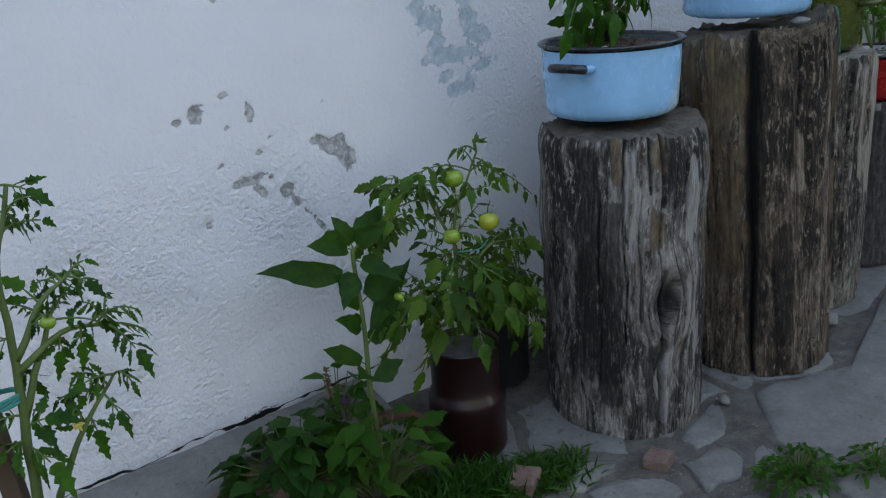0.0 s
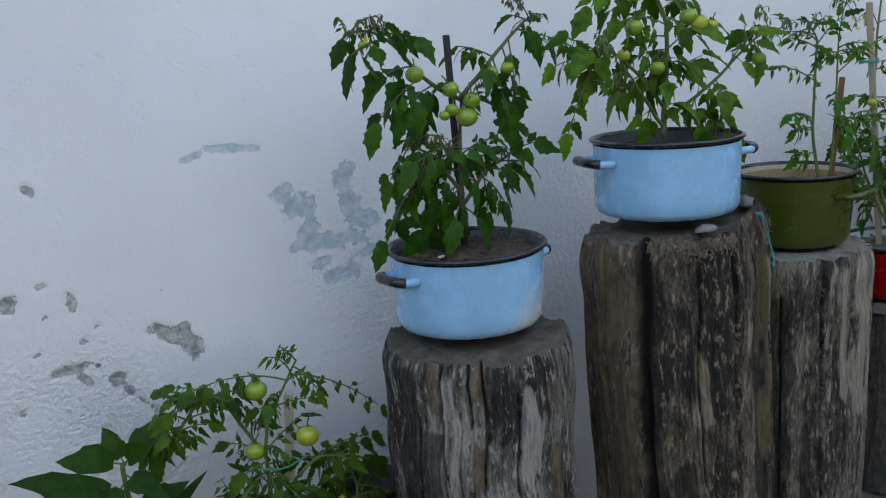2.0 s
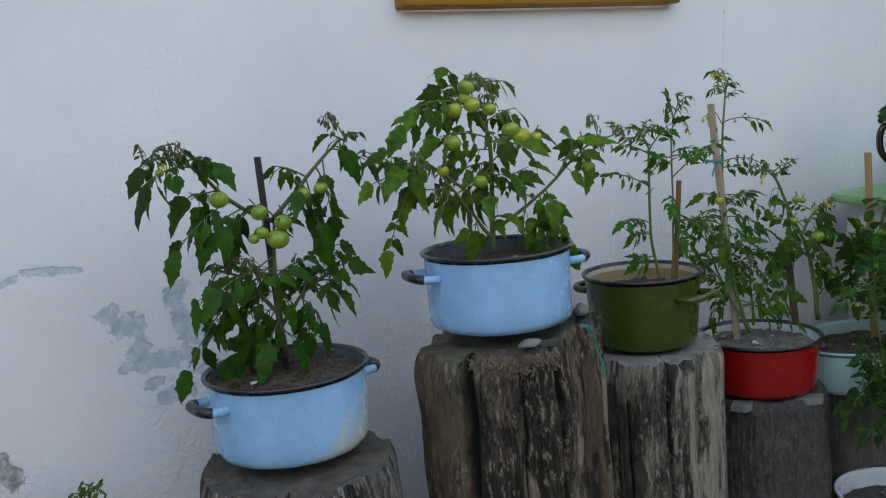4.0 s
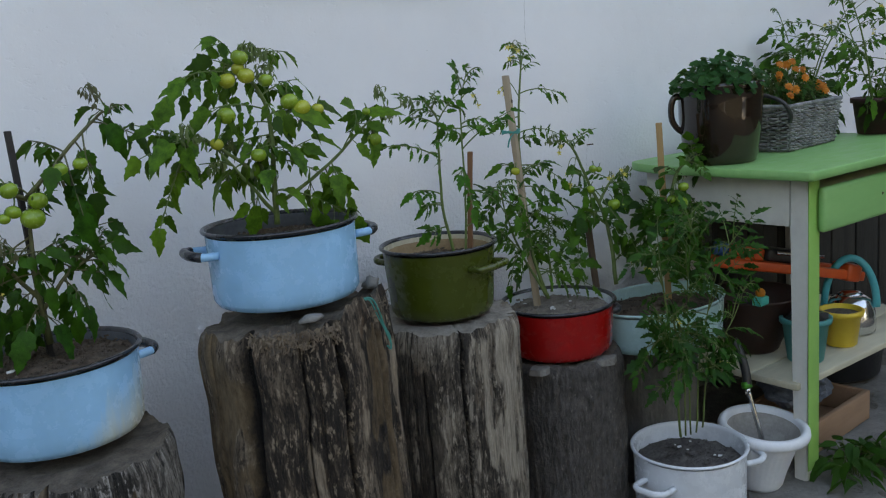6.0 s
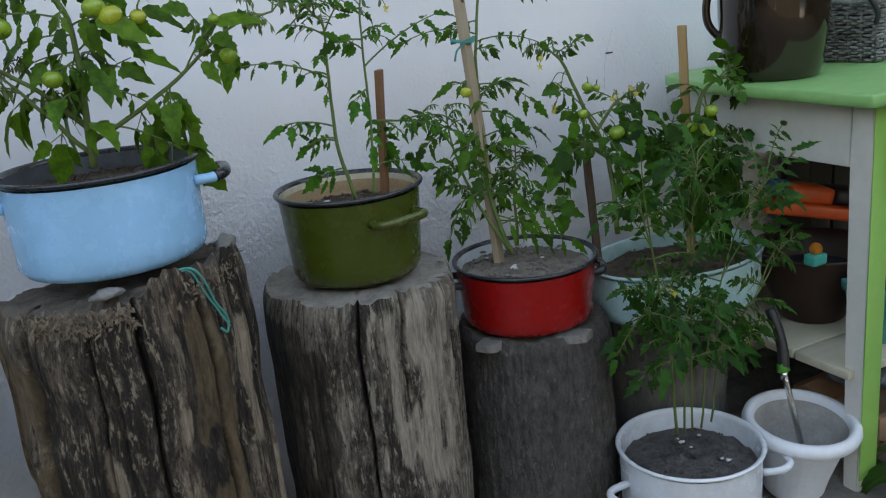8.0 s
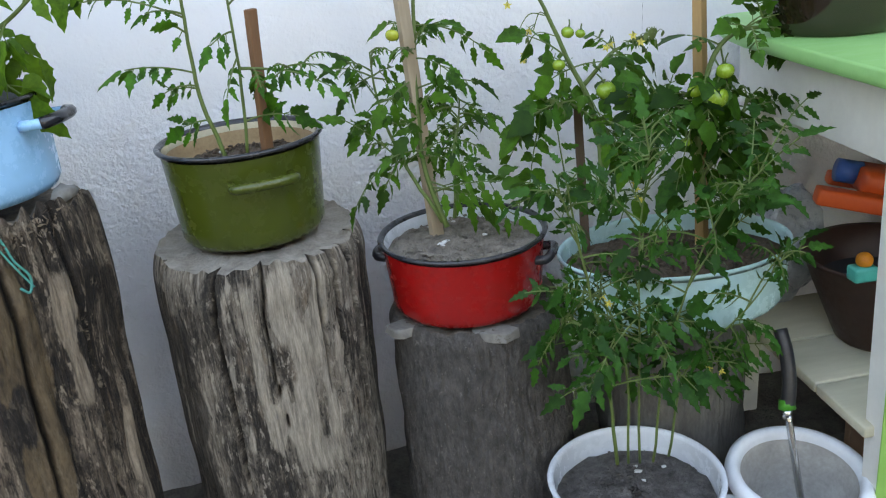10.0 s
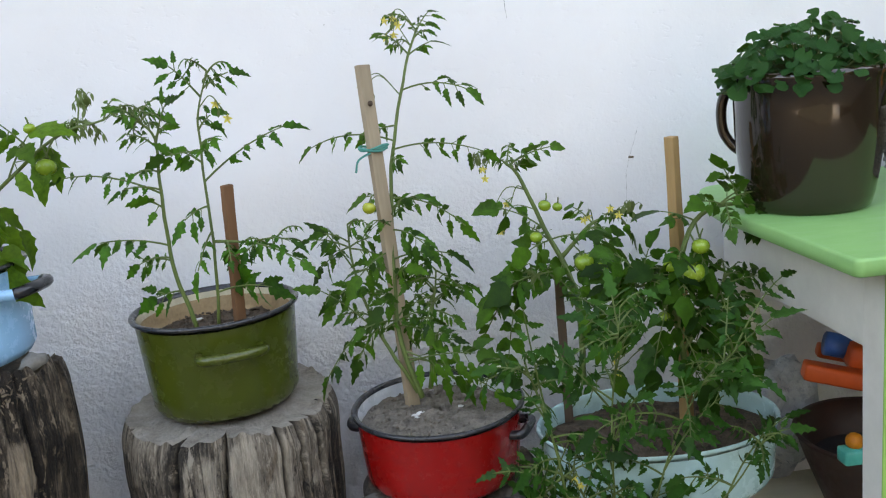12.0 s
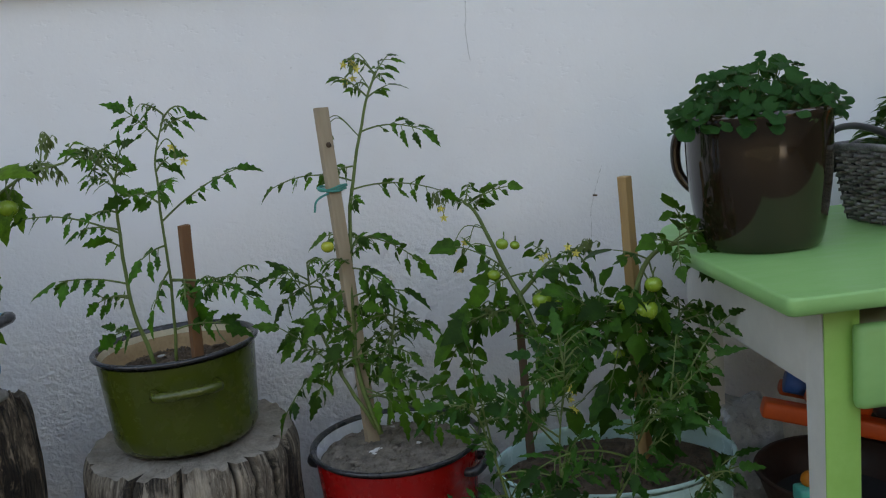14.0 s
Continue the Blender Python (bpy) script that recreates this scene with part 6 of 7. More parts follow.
THREE_LEAVES = ((0, 50, -182, 5, 246), (0, 32, -146, -32, 159), (1, 42, 152, -24, 295), (1, 88, 86, 16, 369), (1, 82, -10, -27, 390), (0, 90, -80, -3, 333), (0, 70, -92, 32, 297), (0, 72, 1, -50, 342), (2, 50, 155, -54, 103), (2, 65, 143, -37, 134), (1, 10, 110, 18, 56), (0, 15, -90, 8, 62), (0, 45, -64, -26, 213), (1, 35, -24, -42, 165), (1, 52, -45, -13, 260), (1, 28, -4, -56, 92), (1, 48, -20, 11, 271),)
THREE_LEAVES_B = ((1, 62, 51, 37, 317), (2, 20, 58, 15, 80),)
THREE_FLOWERS = ((59, -10, 321),)
FOUR_STEMS = (((-22, 0, 28), (-45, 0, 112), (-45, 0, 227), (-31, 0, 379), (-1, 0, 503), (28, 0, 581)), ((-28, 0, 38), (-80, 0, 143), (-105, 0, 234), (-107, 0, 302)), ((-8, 0, 40), (3, 0, 134), (20, 0, 220)),)
FOUR_LEAVES = ((0, 94, 61, 38, 612), (0, 90, -32, -58, 580), (0, 78, 110, -31, 476), (0, 66, -167, 39, 408), (0, 64, 133, 19, 379), (0, 54, 83, -18, 270), (0, 54, -97, 36, 329), (1, 67, -150, 3, 304), (1, 83, -170, 23, 221), (1, 30, -172, -30, 223), (0, 42, 63, -40, 239), (2, 100, 70, -15, 173), (1, 37, -173, -46, 69), (1, 33, -125, -21, 80), (2, 70, 65, 38, 168), (0, 34, -88, -26, 157), (0, 14, 91, -59, 98), (0, 48, 17, -55, 251),)
FOUR_LEAVES_B = ((0, 44, -116, -43, 212), (2, 80, -22, 20, 112), (1, 60, -153, -23, 176), (0, 26, 8, -30, 117), (0, 52, 17, -50, 341), (0, 46, -72, 40, 220), (0, 18, 55, -17, 35), (0, 16, 107, -39, 24), (0, 38, -16, -54, 238),)
FOUR_FRUITS = ((-72, -20, 326, 9),)
FOUR_FLOWERS = ((-11, -10, 603), (-8, -10, 589), (-16, -10, 580), (-60, -10, 511), (-56, -10, 506),)
FIVE_STEMS = (((9, 30, 74), (7, 30, 223), (-32, 30, 327), (-66, 30, 413), (-86, 30, 435)), ((7, 30, 223), (-36, 30, 255), (-90, 30, 243)), ((-8, 30, 279), (48, 30, 327), (92, 30, 332)),)
FIVE_LEAVES = ((0, 50, -131, -15, 378), (1, 60, -151, -6, 211), (1, 85, -112, 38, 105), (0, 80, -42, -7, 462), (0, 32, -129, -17, 243), (0, 32, 59, 1, 279), (1, 100, -147, 65, 146), (1, 85, -87, -10, 280), (0, 20, 64, 25, 135), (2, 50, 75, 15, 256), (2, 100, 128, 64, 275), (0, 22, 48, 21, 212), (0, 45, -84, 1, 290),)
FIVE_FRUITS = ((-32, 10, 366, 9), (-12, 10, 362, 7), (-50, 10, 319, 9), (22, 10, 272, 14), (48, 10, 262, 11),)
FIVE_FLOWERS = ((-121, 20, 426), (-114, 20, 363), (-107, 20, 336), (-83, 20, 373), (39, 20, 341), (79, 20, 342), (66, 20, 128),)
SIX_STEMS = (((4, 0, 76), (-12, 0, 223), (21, 0, 333), (86, 0, 352), (152, 0, 326)), ((-10, 0, 187), (-48, 0, 227), (-73, 0, 264)), ((-3, 0, 132), (47, 0, 198), (66, 0, 249)),)
SIX_LEAVES = ((0, 50, -61, -15, 359), (0, 72, 162, -47, 309), (0, 78, 54, -14, 421), (0, 65, 123, -29, 370), (1, 30, -132, 26, 147), (0, 22, 105, 21, 186), (2, 50, 87, -8, 119), (1, 65, -136, -47, 317), (2, 65, 105, -28, 91), (1, 50, -119, -29, 199), (0, 45, 37, -32, 235), (0, 32, -82, -30, 273), (2, 10, 90, 24, 56), (0, 12, -83, -38, 119), (0, 8, 24, -46, 56), (2, 40, 20, 29, 100), (1, 85, -46, -2, 314), (0, 80, 136, 34, 287),)
SIX_LEAVES_B = ((1, 0, -48, -16, 143), (2, 75, 114, 27, 238),)
SIX_FRUITS = ((21, -20, 299, 12), (6, -20, 261, 18), (-26, -20, 275, 10), (-39, -20, 196, 9),)
SIX_FLOWERS = ((111, -10, 399), (-107, -10, 147), (-111, -10, 116),)
SEVEN_STEMS = (((-11, 0, 29), (-56, 0, 172), (-103, 0, 325), (-133, 0, 398)), ((1, 0, 26), (-12, 0, 182), (-24, 0, 328), (-20, 0, 442)), ((9, 0, 23), (27, 0, 173), (69, 0, 319), (122, 0, 378)), ((18, 0, 26), (56, 0, 144), (129, 0, 212), (173, 0, 276)), ((-5, 0, 27), (-29, 0, 165), (-72, 0, 259), (-115, 0, 228)),)
SEVEN_LEAVES = ((0, 67, -147, 11, 379), (4, 100, -144, 34, 147), (4, 67, -137, 27, 191), (0, 63, -141, -16, 468), (1, 67, -125, -84, 430), (1, 77, -23, -64, 441), (2, 33, -8, 49, 204), (2, 67, 73, 53, 352), (2, 100, 210, 57, 446), (2, 90, 163, -43, 429), (3, 67, 217, 12, 295), (3, 33, 210, 36, 135), (3, 50, 141, 9, 96), (1, 33, 89, 39, 207), (0, 33, -131, -10, 256), (1, 57, 89, 11, 290), (1, 93, -30, 17, 468), (2, 50, 113, -54, 356),)
SEVEN_LEAVES_B = ((3, 87, 205, 57, 273), (2, 43, 146, 63, 94), (2, 70, 74, -87, 392), (0, 60, 14, 65, 235), (1, 43, -44, 64, 163), (1, 70, -105, 14, 379), (2, 63, -81, -92, 334), (2, 43, 42, 53, 102), (1, 57, -12, -78, 370), (2, 93, 136, 65, 438), (4, 60, -8, 13, 111),)
SEVEN_FLOWERS = ((117, -10, 187), (-42, -10, 325),)
JAR_STEMS = (((2, 10, 28), (3, 10, 151), (10, 10, 256), (70, 10, 357)), ((5, 10, 107), (92, 10, 181), (153, 10, 119), (125, 10, 22)), ((7, 10, 194), (-68, 10, 326), (-120, 10, 289), (-135, 10, 253)), ((5, 10, 62), (129, 10, 91), (201, 10, -4)), ((1, 10, 63), (-75, 10, 132), (-121, 10, 104)),)
JAR_LEAVES = ((0, 100, 29, -35, 402), (0, 90, -126, -26, 349), (0, 93, 225, 14, 227), (2, 67, -192, 8, 268), (1, 67, 145, 23, -68), (3, 85, 269, 39, -86), (1, 33, 200, -21, 147), (2, 33, -165, -40, 319), (1, 23, 223, 38, 175), (4, 50, -177, -39, 96), (4, 90, -156, 34, 21), (0, 23, -134, -30, -20), (3, 0, -17, 29, -58), (1, 43, 128, 27, 64), (1, 70, 285, 35, 12), (2, 0, -61, 7, 171), (3, 50, 283, 35, -38), (3, 100, 165, -23, -61),)
JAR_LEAVES_B = ((0, 53, 90, 17, 267), (4, 45, -87, -12, 55), (2, 40, -2, 36, 265), (3, 40, 93, 26, -8), (3, 50, 161, 0, 13), (2, 57, -178, 5, 216), (0, 97, 96, -38, 296),)
JAR_FRUITS = ((-6, -10, 329, 16), (70, -10, 232, 17), (-18, -10, 227, 14), (81, -10, 97, 14), (-142, -10, 152, 8),)
JAR_FLOWERS = ((128, 0, 103),)
SUNFLOWER_STEMS = (((0, 0, 0), (-7, 0, 114), (-6, 0, 219), (-13, 0, 342), (-8, 0, 359)),)
SUNFLOWER_LEAVES = ((0, 68, -174, 10, 356), (0, 88, -101, -27, 393), (0, 95, 79, 15, 410), (0, 60, 80, -20, 310), (0, 57, -51, -15, 337), (0, 45, 68, 13, 211), (0, 45, 112, -8, 318), (0, 35, -80, 11, 201), (0, 25, 58, -21, 140), (0, 92, 30, -40, 392), (0, 97, -35, 15, 420), (0, 78, 40, -50, 300), (0, 72, -60, -40, 285), (0, 50, -70, -30, 255), (0, 30, -45, -35, 150),)
LEFT_STEMS = (((6, 0, -2), (11, 0, 91), (19, 0, 190), (22, 0, 261), (47, 0, 340)), ((19, 0, 165), (52, 0, 216), (84, 0, 236)), ((27, 0, 1), (63, 0, 61), (107, 0, 115)), ((19, 0, 152), (66, 0, 179), (118, 0, 174)), ((14, 0, 103), (49, 0, 179), (60, 0, 201)),)
LEFT_LEAVES = ((1, 100, 99, -39, 228), (1, 90, 48, 17, 199), (3, 100, 164, 16, 140), (3, 95, 135, -34, 126), (3, 50, 55, -3, 139), (0, 100, 73, -14, 324), (0, 92, 59, 14, 286), (2, 100, 60, -19, 123), (2, 85, 105, -24, 60), (2, 65, 81, -7, 42), (2, 50, 67, 26, 84), (0, 25, 41, -34, 104), (0, 20, 34, -32, 27), (0, 50, -14, 2, 176), (1, 50, 35, 20, 240), (3, 70, 81, -5, 143), (0, 22, -33, -10, 62), (0, 42, 41, 18, 111),)
LEFT_FRUITS = ((51, -20, 202, 7),)
LEFT_FLOWERS = ((54, -10, 86),)


tomato_plant((2.182, -0.285, 0.665), "drooping dark green tomato plant with green fruit in a blue pot", ONE_STEMS, ONE_LEAVES + ONE_LEAVES_B, 0.053, LEAF_DEEP, 1, ONE_FRUITS, ONE_FLOWERS, fill=14, stem_mat=STEM_DARK, fruit_mats=(TOMATO,), slim=0.31, hang=0.9, jag=0.22, trusses=1)
tomato_plant((2.579, -0.314, 0.805), "bushy tomato plant laden with pale green fruit", TWO_STEMS, TWO_LEAVES + TWO_LEAVES_B, 0.054, LEAF_PALE, 2, TWO_FRUITS, fill=16, fruit_mats=(TOMATO, TOMATO, TOMATO_YELLOW), hang=0.8, slim=0.31, jag=0.22, tips=1, trusses=3)
tomato_plant((2.958, -0.335, 0.69), "slender young tomato plant with two stems in a green pot", THREE_STEMS, THREE_LEAVES + THREE_LEAVES_B, 0.034, LEAF_FRESH, 3, (), THREE_FLOWERS, fill=12, r0=0.0034, slim=0.26, hang=0.5, jag=0.38)
tomato_plant((3.268, -0.277, 0.515), "tall tomato plant tied to a lath in a red pot", FOUR_STEMS, FOUR_LEAVES + FOUR_LEAVES_B, 0.040, LEAF_MID, 4, FOUR_FRUITS, FOUR_FLOWERS, fill=34, r0=0.0046, slim=0.26, hang=0.5, jag=0.36, lean=0.17)
rnd = random.Random(29)
SIX_LOW = tuple((0, rnd.randint(15, 60), rnd.uniform(60, 150) * math.cos(a), -rnd.uniform(20, 130) * abs(math.sin(a)), rnd.uniform(0, 230)) for a in [0.1 + 0.6 * k for k in range(5)])
FIVE_LOW = tuple((0, rnd.randint(15, 55), rnd.uniform(50, 120) * math.cos(a), -rnd.uniform(10, 110) * abs(math.sin(a)), rnd.uniform(10, 200)) for a in [0.1 + 0.9 * k for k in range(2)])
tomato_plant((3.50, -0.28, 0.445), "flowering tomato plant in an oval teal basin", FIVE_STEMS, FIVE_LEAVES + FIVE_LOW, 0.042, LEAF_MID, 5, FIVE_FRUITS, FIVE_FLOWERS, fill=9, fruit_mats=(TOMATO,), jag=0.12, slim=0.36, trusses=1, lean=0.15)
tomato_plant((3.655, -0.30, 0.445), "leafy tomato plant leaning over the table edge", SIX_STEMS, SIX_LEAVES + SIX_LEAVES_B + SIX_LOW, 0.045, LEAF_DEEP, 6, SIX_FRUITS, SIX_FLOWERS, fill=36, fruit_mats=(TOMATO,), jag=0.14, slim=0.36)
GROW = 1.24
SEVEN_TALL = [[(1.12 * x + 0.12 * z + (1.7 * x if z < 60 else 0), y, z * GROW) for x, y, z in pts] for pts in SEVEN_STEMS]
SEVEN_CROWN = [(k, f, 1.12 * x + 0.12 * z, y, z * GROW) for k, f, x, y, z in SEVEN_LEAVES + SEVEN_LEAVES_B]
SEVEN_LOW = [(k % 5, rnd.randint(18, 48), rnd.uniform(60, 150) * (-1) ** k, rnd.uniform(-70, 60), rnd.uniform(130, 260)) for k in range(7)]
tomato_plant((3.473, -0.476, 0.165), "feathery young tomato plant with many stems in a white pot", SEVEN_TALL, SEVEN_CROWN + SEVEN_LOW, 0.050, LEAF_COOL, 7, (), SEVEN_FLOWERS, fill=70, r0=0.0030, hang=0.3, slim=0.24, jag=0.42)
rnd = random.Random(19)
JAR_LOW = tuple((0, rnd.randint(12, 45), rnd.uniform(90, 170) * math.cos(a), -30 - rnd.uniform(40, 110) * abs(math.sin(a)), rnd.uniform(10, 150)) for a in [0.2 + 0.18 * k for k in range(16)])
tomato_plant((1.82, -0.235, 0.17), "yellowing tomato plant with fruit in a maroon can", JAR_STEMS, JAR_LEAVES + JAR_LEAVES_B + JAR_LOW, 0.042, LEAF_YELLOW, 8, JAR_FRUITS, JAR_FLOWERS, fill=80, r0=0.0045, fruit_mats=(TOMATO_YELLOW, TOMATO), hang=0.8, slim=0.3, jag=0.24)
tomato_plant((1.024, -0.476, 0.351), "tomato plant tied to a stake beside the wall", LEFT_STEMS, LEFT_LEAVES, 0.036, LEAF_DEEP, 9, LEFT_FRUITS, LEFT_FLOWERS, fill=10, r0=0.006, slim=0.26, jag=0.42, fruit_mats=(TOMATO,))


def simple_leaf(parent, base, tip, width, seed, mat, arch=0.15):
    rnd = random.Random(seed)
    span = tip - base
    L = span.length
    d = (span + UP * 0.15 * L).normalized()
    side = d.cross(UP).normalized()
    co, faces = [], []
    sweep(co, faces, [base, base + d * L * 0.18], 0.0016, 0.0011)
    stalk = len(faces)
    leaflet(co, faces, base + d * L * 0.16, d, LIGHT + 0.3 * Vector((rnd.uniform(-1, 1), 0, rnd.uniform(-1, 1))), L * 0.86, width, rnd, 0.16, 0.06, 12)
    return mesh_part("leaf", co, faces, (STEM, mat), parent, stalk)


sf = thing("sunflower_seedling", (1.615, -0.235, 0.067), "young sunflower with broad leaves at the wall's foot", "sunflower")
sf_line = smooth_line([Vector(p) / 1000 for p in SUNFLOWER_STEMS[0]], 6)
sf_line = [Vector((sf_line[0].x, sf_line[0].y, -0.12))] + sf_line
bm = bmesh.new()
tube(bm, sf_line, 0.0048, 0.0034, 8)
part("stem", bm, STEM, sf)
for n, (k, f, *tip) in enumerate(SUNFLOWER_LEAVES):
    i = int(f / 100 * (len(sf_line) - 2)) + 1
    simple_leaf(sf, sf_line[min(i, len(sf_line) - 1)], Vector(tip) / 1000, 0.023 if n < 4 else 0.018, 900 + n, LEAF_MID)

wooden_stake((3.234, -0.255, 0.44), (3.209, -0.213, 1.050), 0.021, 0.012, LATH, "pale wooden lath staking a tomato plant", hole=0.555)
wooden_stake((3.665, -0.275, 0.40), (3.657, -0.265, 0.904), 0.018, 0.016, LATH_GOLD, "square wooden lath staking a tomato plant")
wooden_stake((2.990, -0.31, 0.60), (3.005, -0.325, 0.908), 0.016, 0.010, LATH_WARM, "short reddish wooden stake in a green pot")
wooden_stake((3.488, -0.205, 0.38), (3.494, -0.163, 0.678), 0.014, 0.012, LATH_DARK, "dark wooden stake in the teal basin")
wooden_stake((2.185, -0.28, 0.60), (2.181, -0.258, 1.032), 0.009, 0.009, ROD, "dark rod holding up a tomato plant", "plant_rod")
wooden_stake((1.85, -0.19, 0.10), (1.885, -0.165, 0.45), 0.014, 0.010, BOARD, "grey stake in a maroon can")
wooden_stake((1.035, -0.47, -0.03), (1.0, -0.45, 0.62), 0.02, 0.02, LATH_DARK, "dark stake beside a tomato plant")
loop_tie((3.212, -0.216, 0.925), 0.021, "turquoise twine tying a stem to a lath")
loop_tie((1.017, -0.465, 0.475), 0.026, "turquoise twine tied round a stem and stake", 4)
twine([(1.80, -0.26, 0.372), (1.84, -0.27, 0.368), (1.89, -0.24, 0.366)], "turquoise twine supporting a tomato plant", 0.0015)
twine([(2.600, -0.482, 0.690), (2.632, -0.476, 0.706), (2.655, -0.472, 0.702), (2.668, -0.470, 0.678), (2.676, -0.469, 0.650), (2.688, -0.465, 0.627), (2.685, -0.470, 0.607), (2.676, -0.474, 0.615)], "turquoise twine hanging over the edge of a stump", 0.0018)
twine([(2.620, -0.479, 0.697), (2.648, -0.473, 0.703), (2.663, -0.473, 0.670), (2.677, -0.471, 0.640), (2.690, -0.466, 0.612)], "turquoise twine hanging over the edge of a stump", 0.0015)


def leaf_clump(name, at, label, category, count, spread, height, size, mat, seed, width=0.42, round_leaf=False, group=""):
    """A low plant: many separate leaves on stalks from one foot."""
    ob = thing(name, at, label, category, group)
    rnd = random.Random(seed)
    kinds = []
    for k in range(4):
        co, faces = [], []
        if round_leaf:
            c0 = Vector((0, 0, 0))
            n = 10
            co.append(c0)
            for i in range(n):
                a = -2.7 + 5.4 * i / (n - 1)
                r = 0.5 * (1 + 0.12 * rnd.uniform(-1, 1))
                co.append(Vector((r * math.cos(a) + 0.1, r * math.sin(a), 0.07 * math.cos(2 * a) + 0.06)))
            faces += [(0, i + 1, i + 2) for i in range(n - 1)]
        else:
            leaflet(co, faces, Vector((0, 0, 0)), Vector((1, 0, 0.2)), UP, 1.0, width, rnd, 0.35, 0.07, 9)
        me = bpy.data.meshes.new("leaf")
        me.from_pydata(co, [], faces)
        me.materials.append(mat)
        for p in me.polygons:
            p.use_smooth = True
        kinds.append(me)
    co, faces = [], []
    for k in range(count):
        a = rnd.uniform(0, 2 * math.pi)
        f = math.sqrt(rnd.random())
        tip = Vector((spread[0] * f * math.cos(a), spread[1] * f * math.sin(a), height * (1 - 0.55 * f * f) * rnd.uniform(0.45, 1.05)))
        sweep(co, faces, [Vector((tip.x * 0.3, tip.y * 0.3, 0)), tip * 0.6 + UP * 0.02 * height, tip], 0.0012, 0.0008, 4)
        o = new("leaf", kinds[k % 4])
        o.parent = ob
        s = size * rnd.uniform(0.65, 1.25)
        if round_leaf:
            up = LIGHT * 0.6 + UP * 0.5 + Vector((math.cos(a), math.sin(a), 0)) * 0.5 * f + 0.5 * Vector((rnd.uniform(-1, 1), rnd.uniform(-1, 1), rnd.uniform(-1, 1)))
            o.matrix_basis = Matrix.Translation(tip) @ up.to_track_quat("Z", "X").to_matrix().to_4x4() @ pose(0, 0, 0, 0, 0, rnd.uniform(0, 360)) @ Matrix.Scale(s, 4)
        else:
            o.matrix_basis = pose(*tip, rnd.uniform(-30, 30), rnd.uniform(-15, 40), math.degrees(a) + rnd.uniform(-50, 50)) @ Matrix.Scale(s, 4)
    mesh_part("stalk_mass", co, faces, (STEM,), ob)
    return ob


leaf_clump("potted_herb", (3.851, -0.305, 0.936), "dense bluish-green round-leaved herb filling a crock", "herb", 330, (0.126, 0.115), 0.122, 0.024, LEAF_BLUISH, 21, round_leaf=True)
leaf_clump("trailing_herb", (3.772, -0.31, 0.975), "few trailing round leaves over a crock's rim", "herb", 12, (0.05, 0.04), 0.02, 0.02, LEAF_BLUISH, 23, round_leaf=True)
mg = leaf_clump("marigold", (4.21, -0.26, 0.875), "orange marigolds with dark leaves in a wicker basket", "marigold", 330, (0.15, 0.09), 0.15, 0.032, LEAF_DARK, 31, 0.2)
rnd = random.Random(77)
for k in range(17):
    c = Vector((rnd.uniform(-0.13, 0.10), rnd.uniform(-0.095, -0.03), rnd.uniform(0.06, 0.155)))
    axis = Vector((rnd.uniform(-0.9, 0.2), -0.8, rnd.uniform(0.1, 0.9))).normalized()
    u = axis.orthogonal().normalized()
    v = axis.cross(u)
    co, faces = [], []
    for ring, (nr, rr) in enumerate(((9, 0.0135), (8, 0.010), (5, 0.006))):
        for i in range(nr):
            t = 2 * math.pi * i / nr + ring * 0.4
            leaflet(co, faces, c + axis * 0.003 * ring, u * math.cos(t) + v * math.sin(t) + axis * (0.15 + 0.4 * ring), axis, rr, rr * 0.36, rnd, 0.15, 0.0, 4)
    mesh_part("flower_head", co, faces, (MARIGOLD,), mg, label="ruffled orange flower head")


def bush_tomato(at, height, spread, seed, mat, label, size=0.045, n=16):
    rnd = random.Random(seed)
    stems = []
    for k in range(3):
        a = rnd.uniform(0, 6.28)
        stems.append([(0, 0, 0), (spread * 300 * math.cos(a), spread * 300 * math.sin(a), height * 500), (spread * 700 * math.cos(a), spread * 500 * math.sin(a), height * 1000 * rnd.uniform(0.8, 1.0))])
    leaves = []
    for k in range(n):
        a = rnd.uniform(0, 6.28)
        f = rnd.uniform(0.25, 1.0)
        leaves.append((k % 3, int(f * 100), spread * 1000 * math.cos(a), spread * 700 * math.sin(a), height * 1000 * f + rnd.uniform(-60, 40)))
    for k in range(n):
        a = rnd.uniform(3.1, 6.3)
        leaves.append((k % 3, rnd.uniform(8, 30), spread * rnd.uniform(450, 800) * math.cos(a), spread * rnd.uniform(450, 750) * math.sin(a), rnd.uniform(-90, 60)))
    fl = [(rnd.uniform(-1, 1) * spread * 800, rnd.uniform(-1, 0) * spread * 400, height * 1000 * rnd.uniform(0.6, 1)) for _ in range(3)]
    return tomato_plant(at, label, stems, leaves, size, mat, seed, (), fl, fill=8, r0=0.004, group="tomato plants by the table")


small_pot("red_pot", (4.585, -0.33, 0.785), 0.05, 0.065, 0.11, POT_RED, "dull red flower pot with a tomato plant", soil=0.095, group="red pots on the table")
bush_tomato((4.575, -0.33, 0.877), 0.33, 0.17, 61, LEAF_MID, "airy tomato plant in a red pot on the table", n=12)
small_pot("red_pot", (4.553, -0.125, 0.785), 0.05, 0.065, 0.11, POT_RED, "dull red flower pot with a leafy plant", soil=0.095, group="red pots on the table")
bush_tomato((4.553, -0.125, 0.877), 0.28, 0.17, 62, LEAF_MID, "leafy tomato plant in a red pot on the table", n=16)


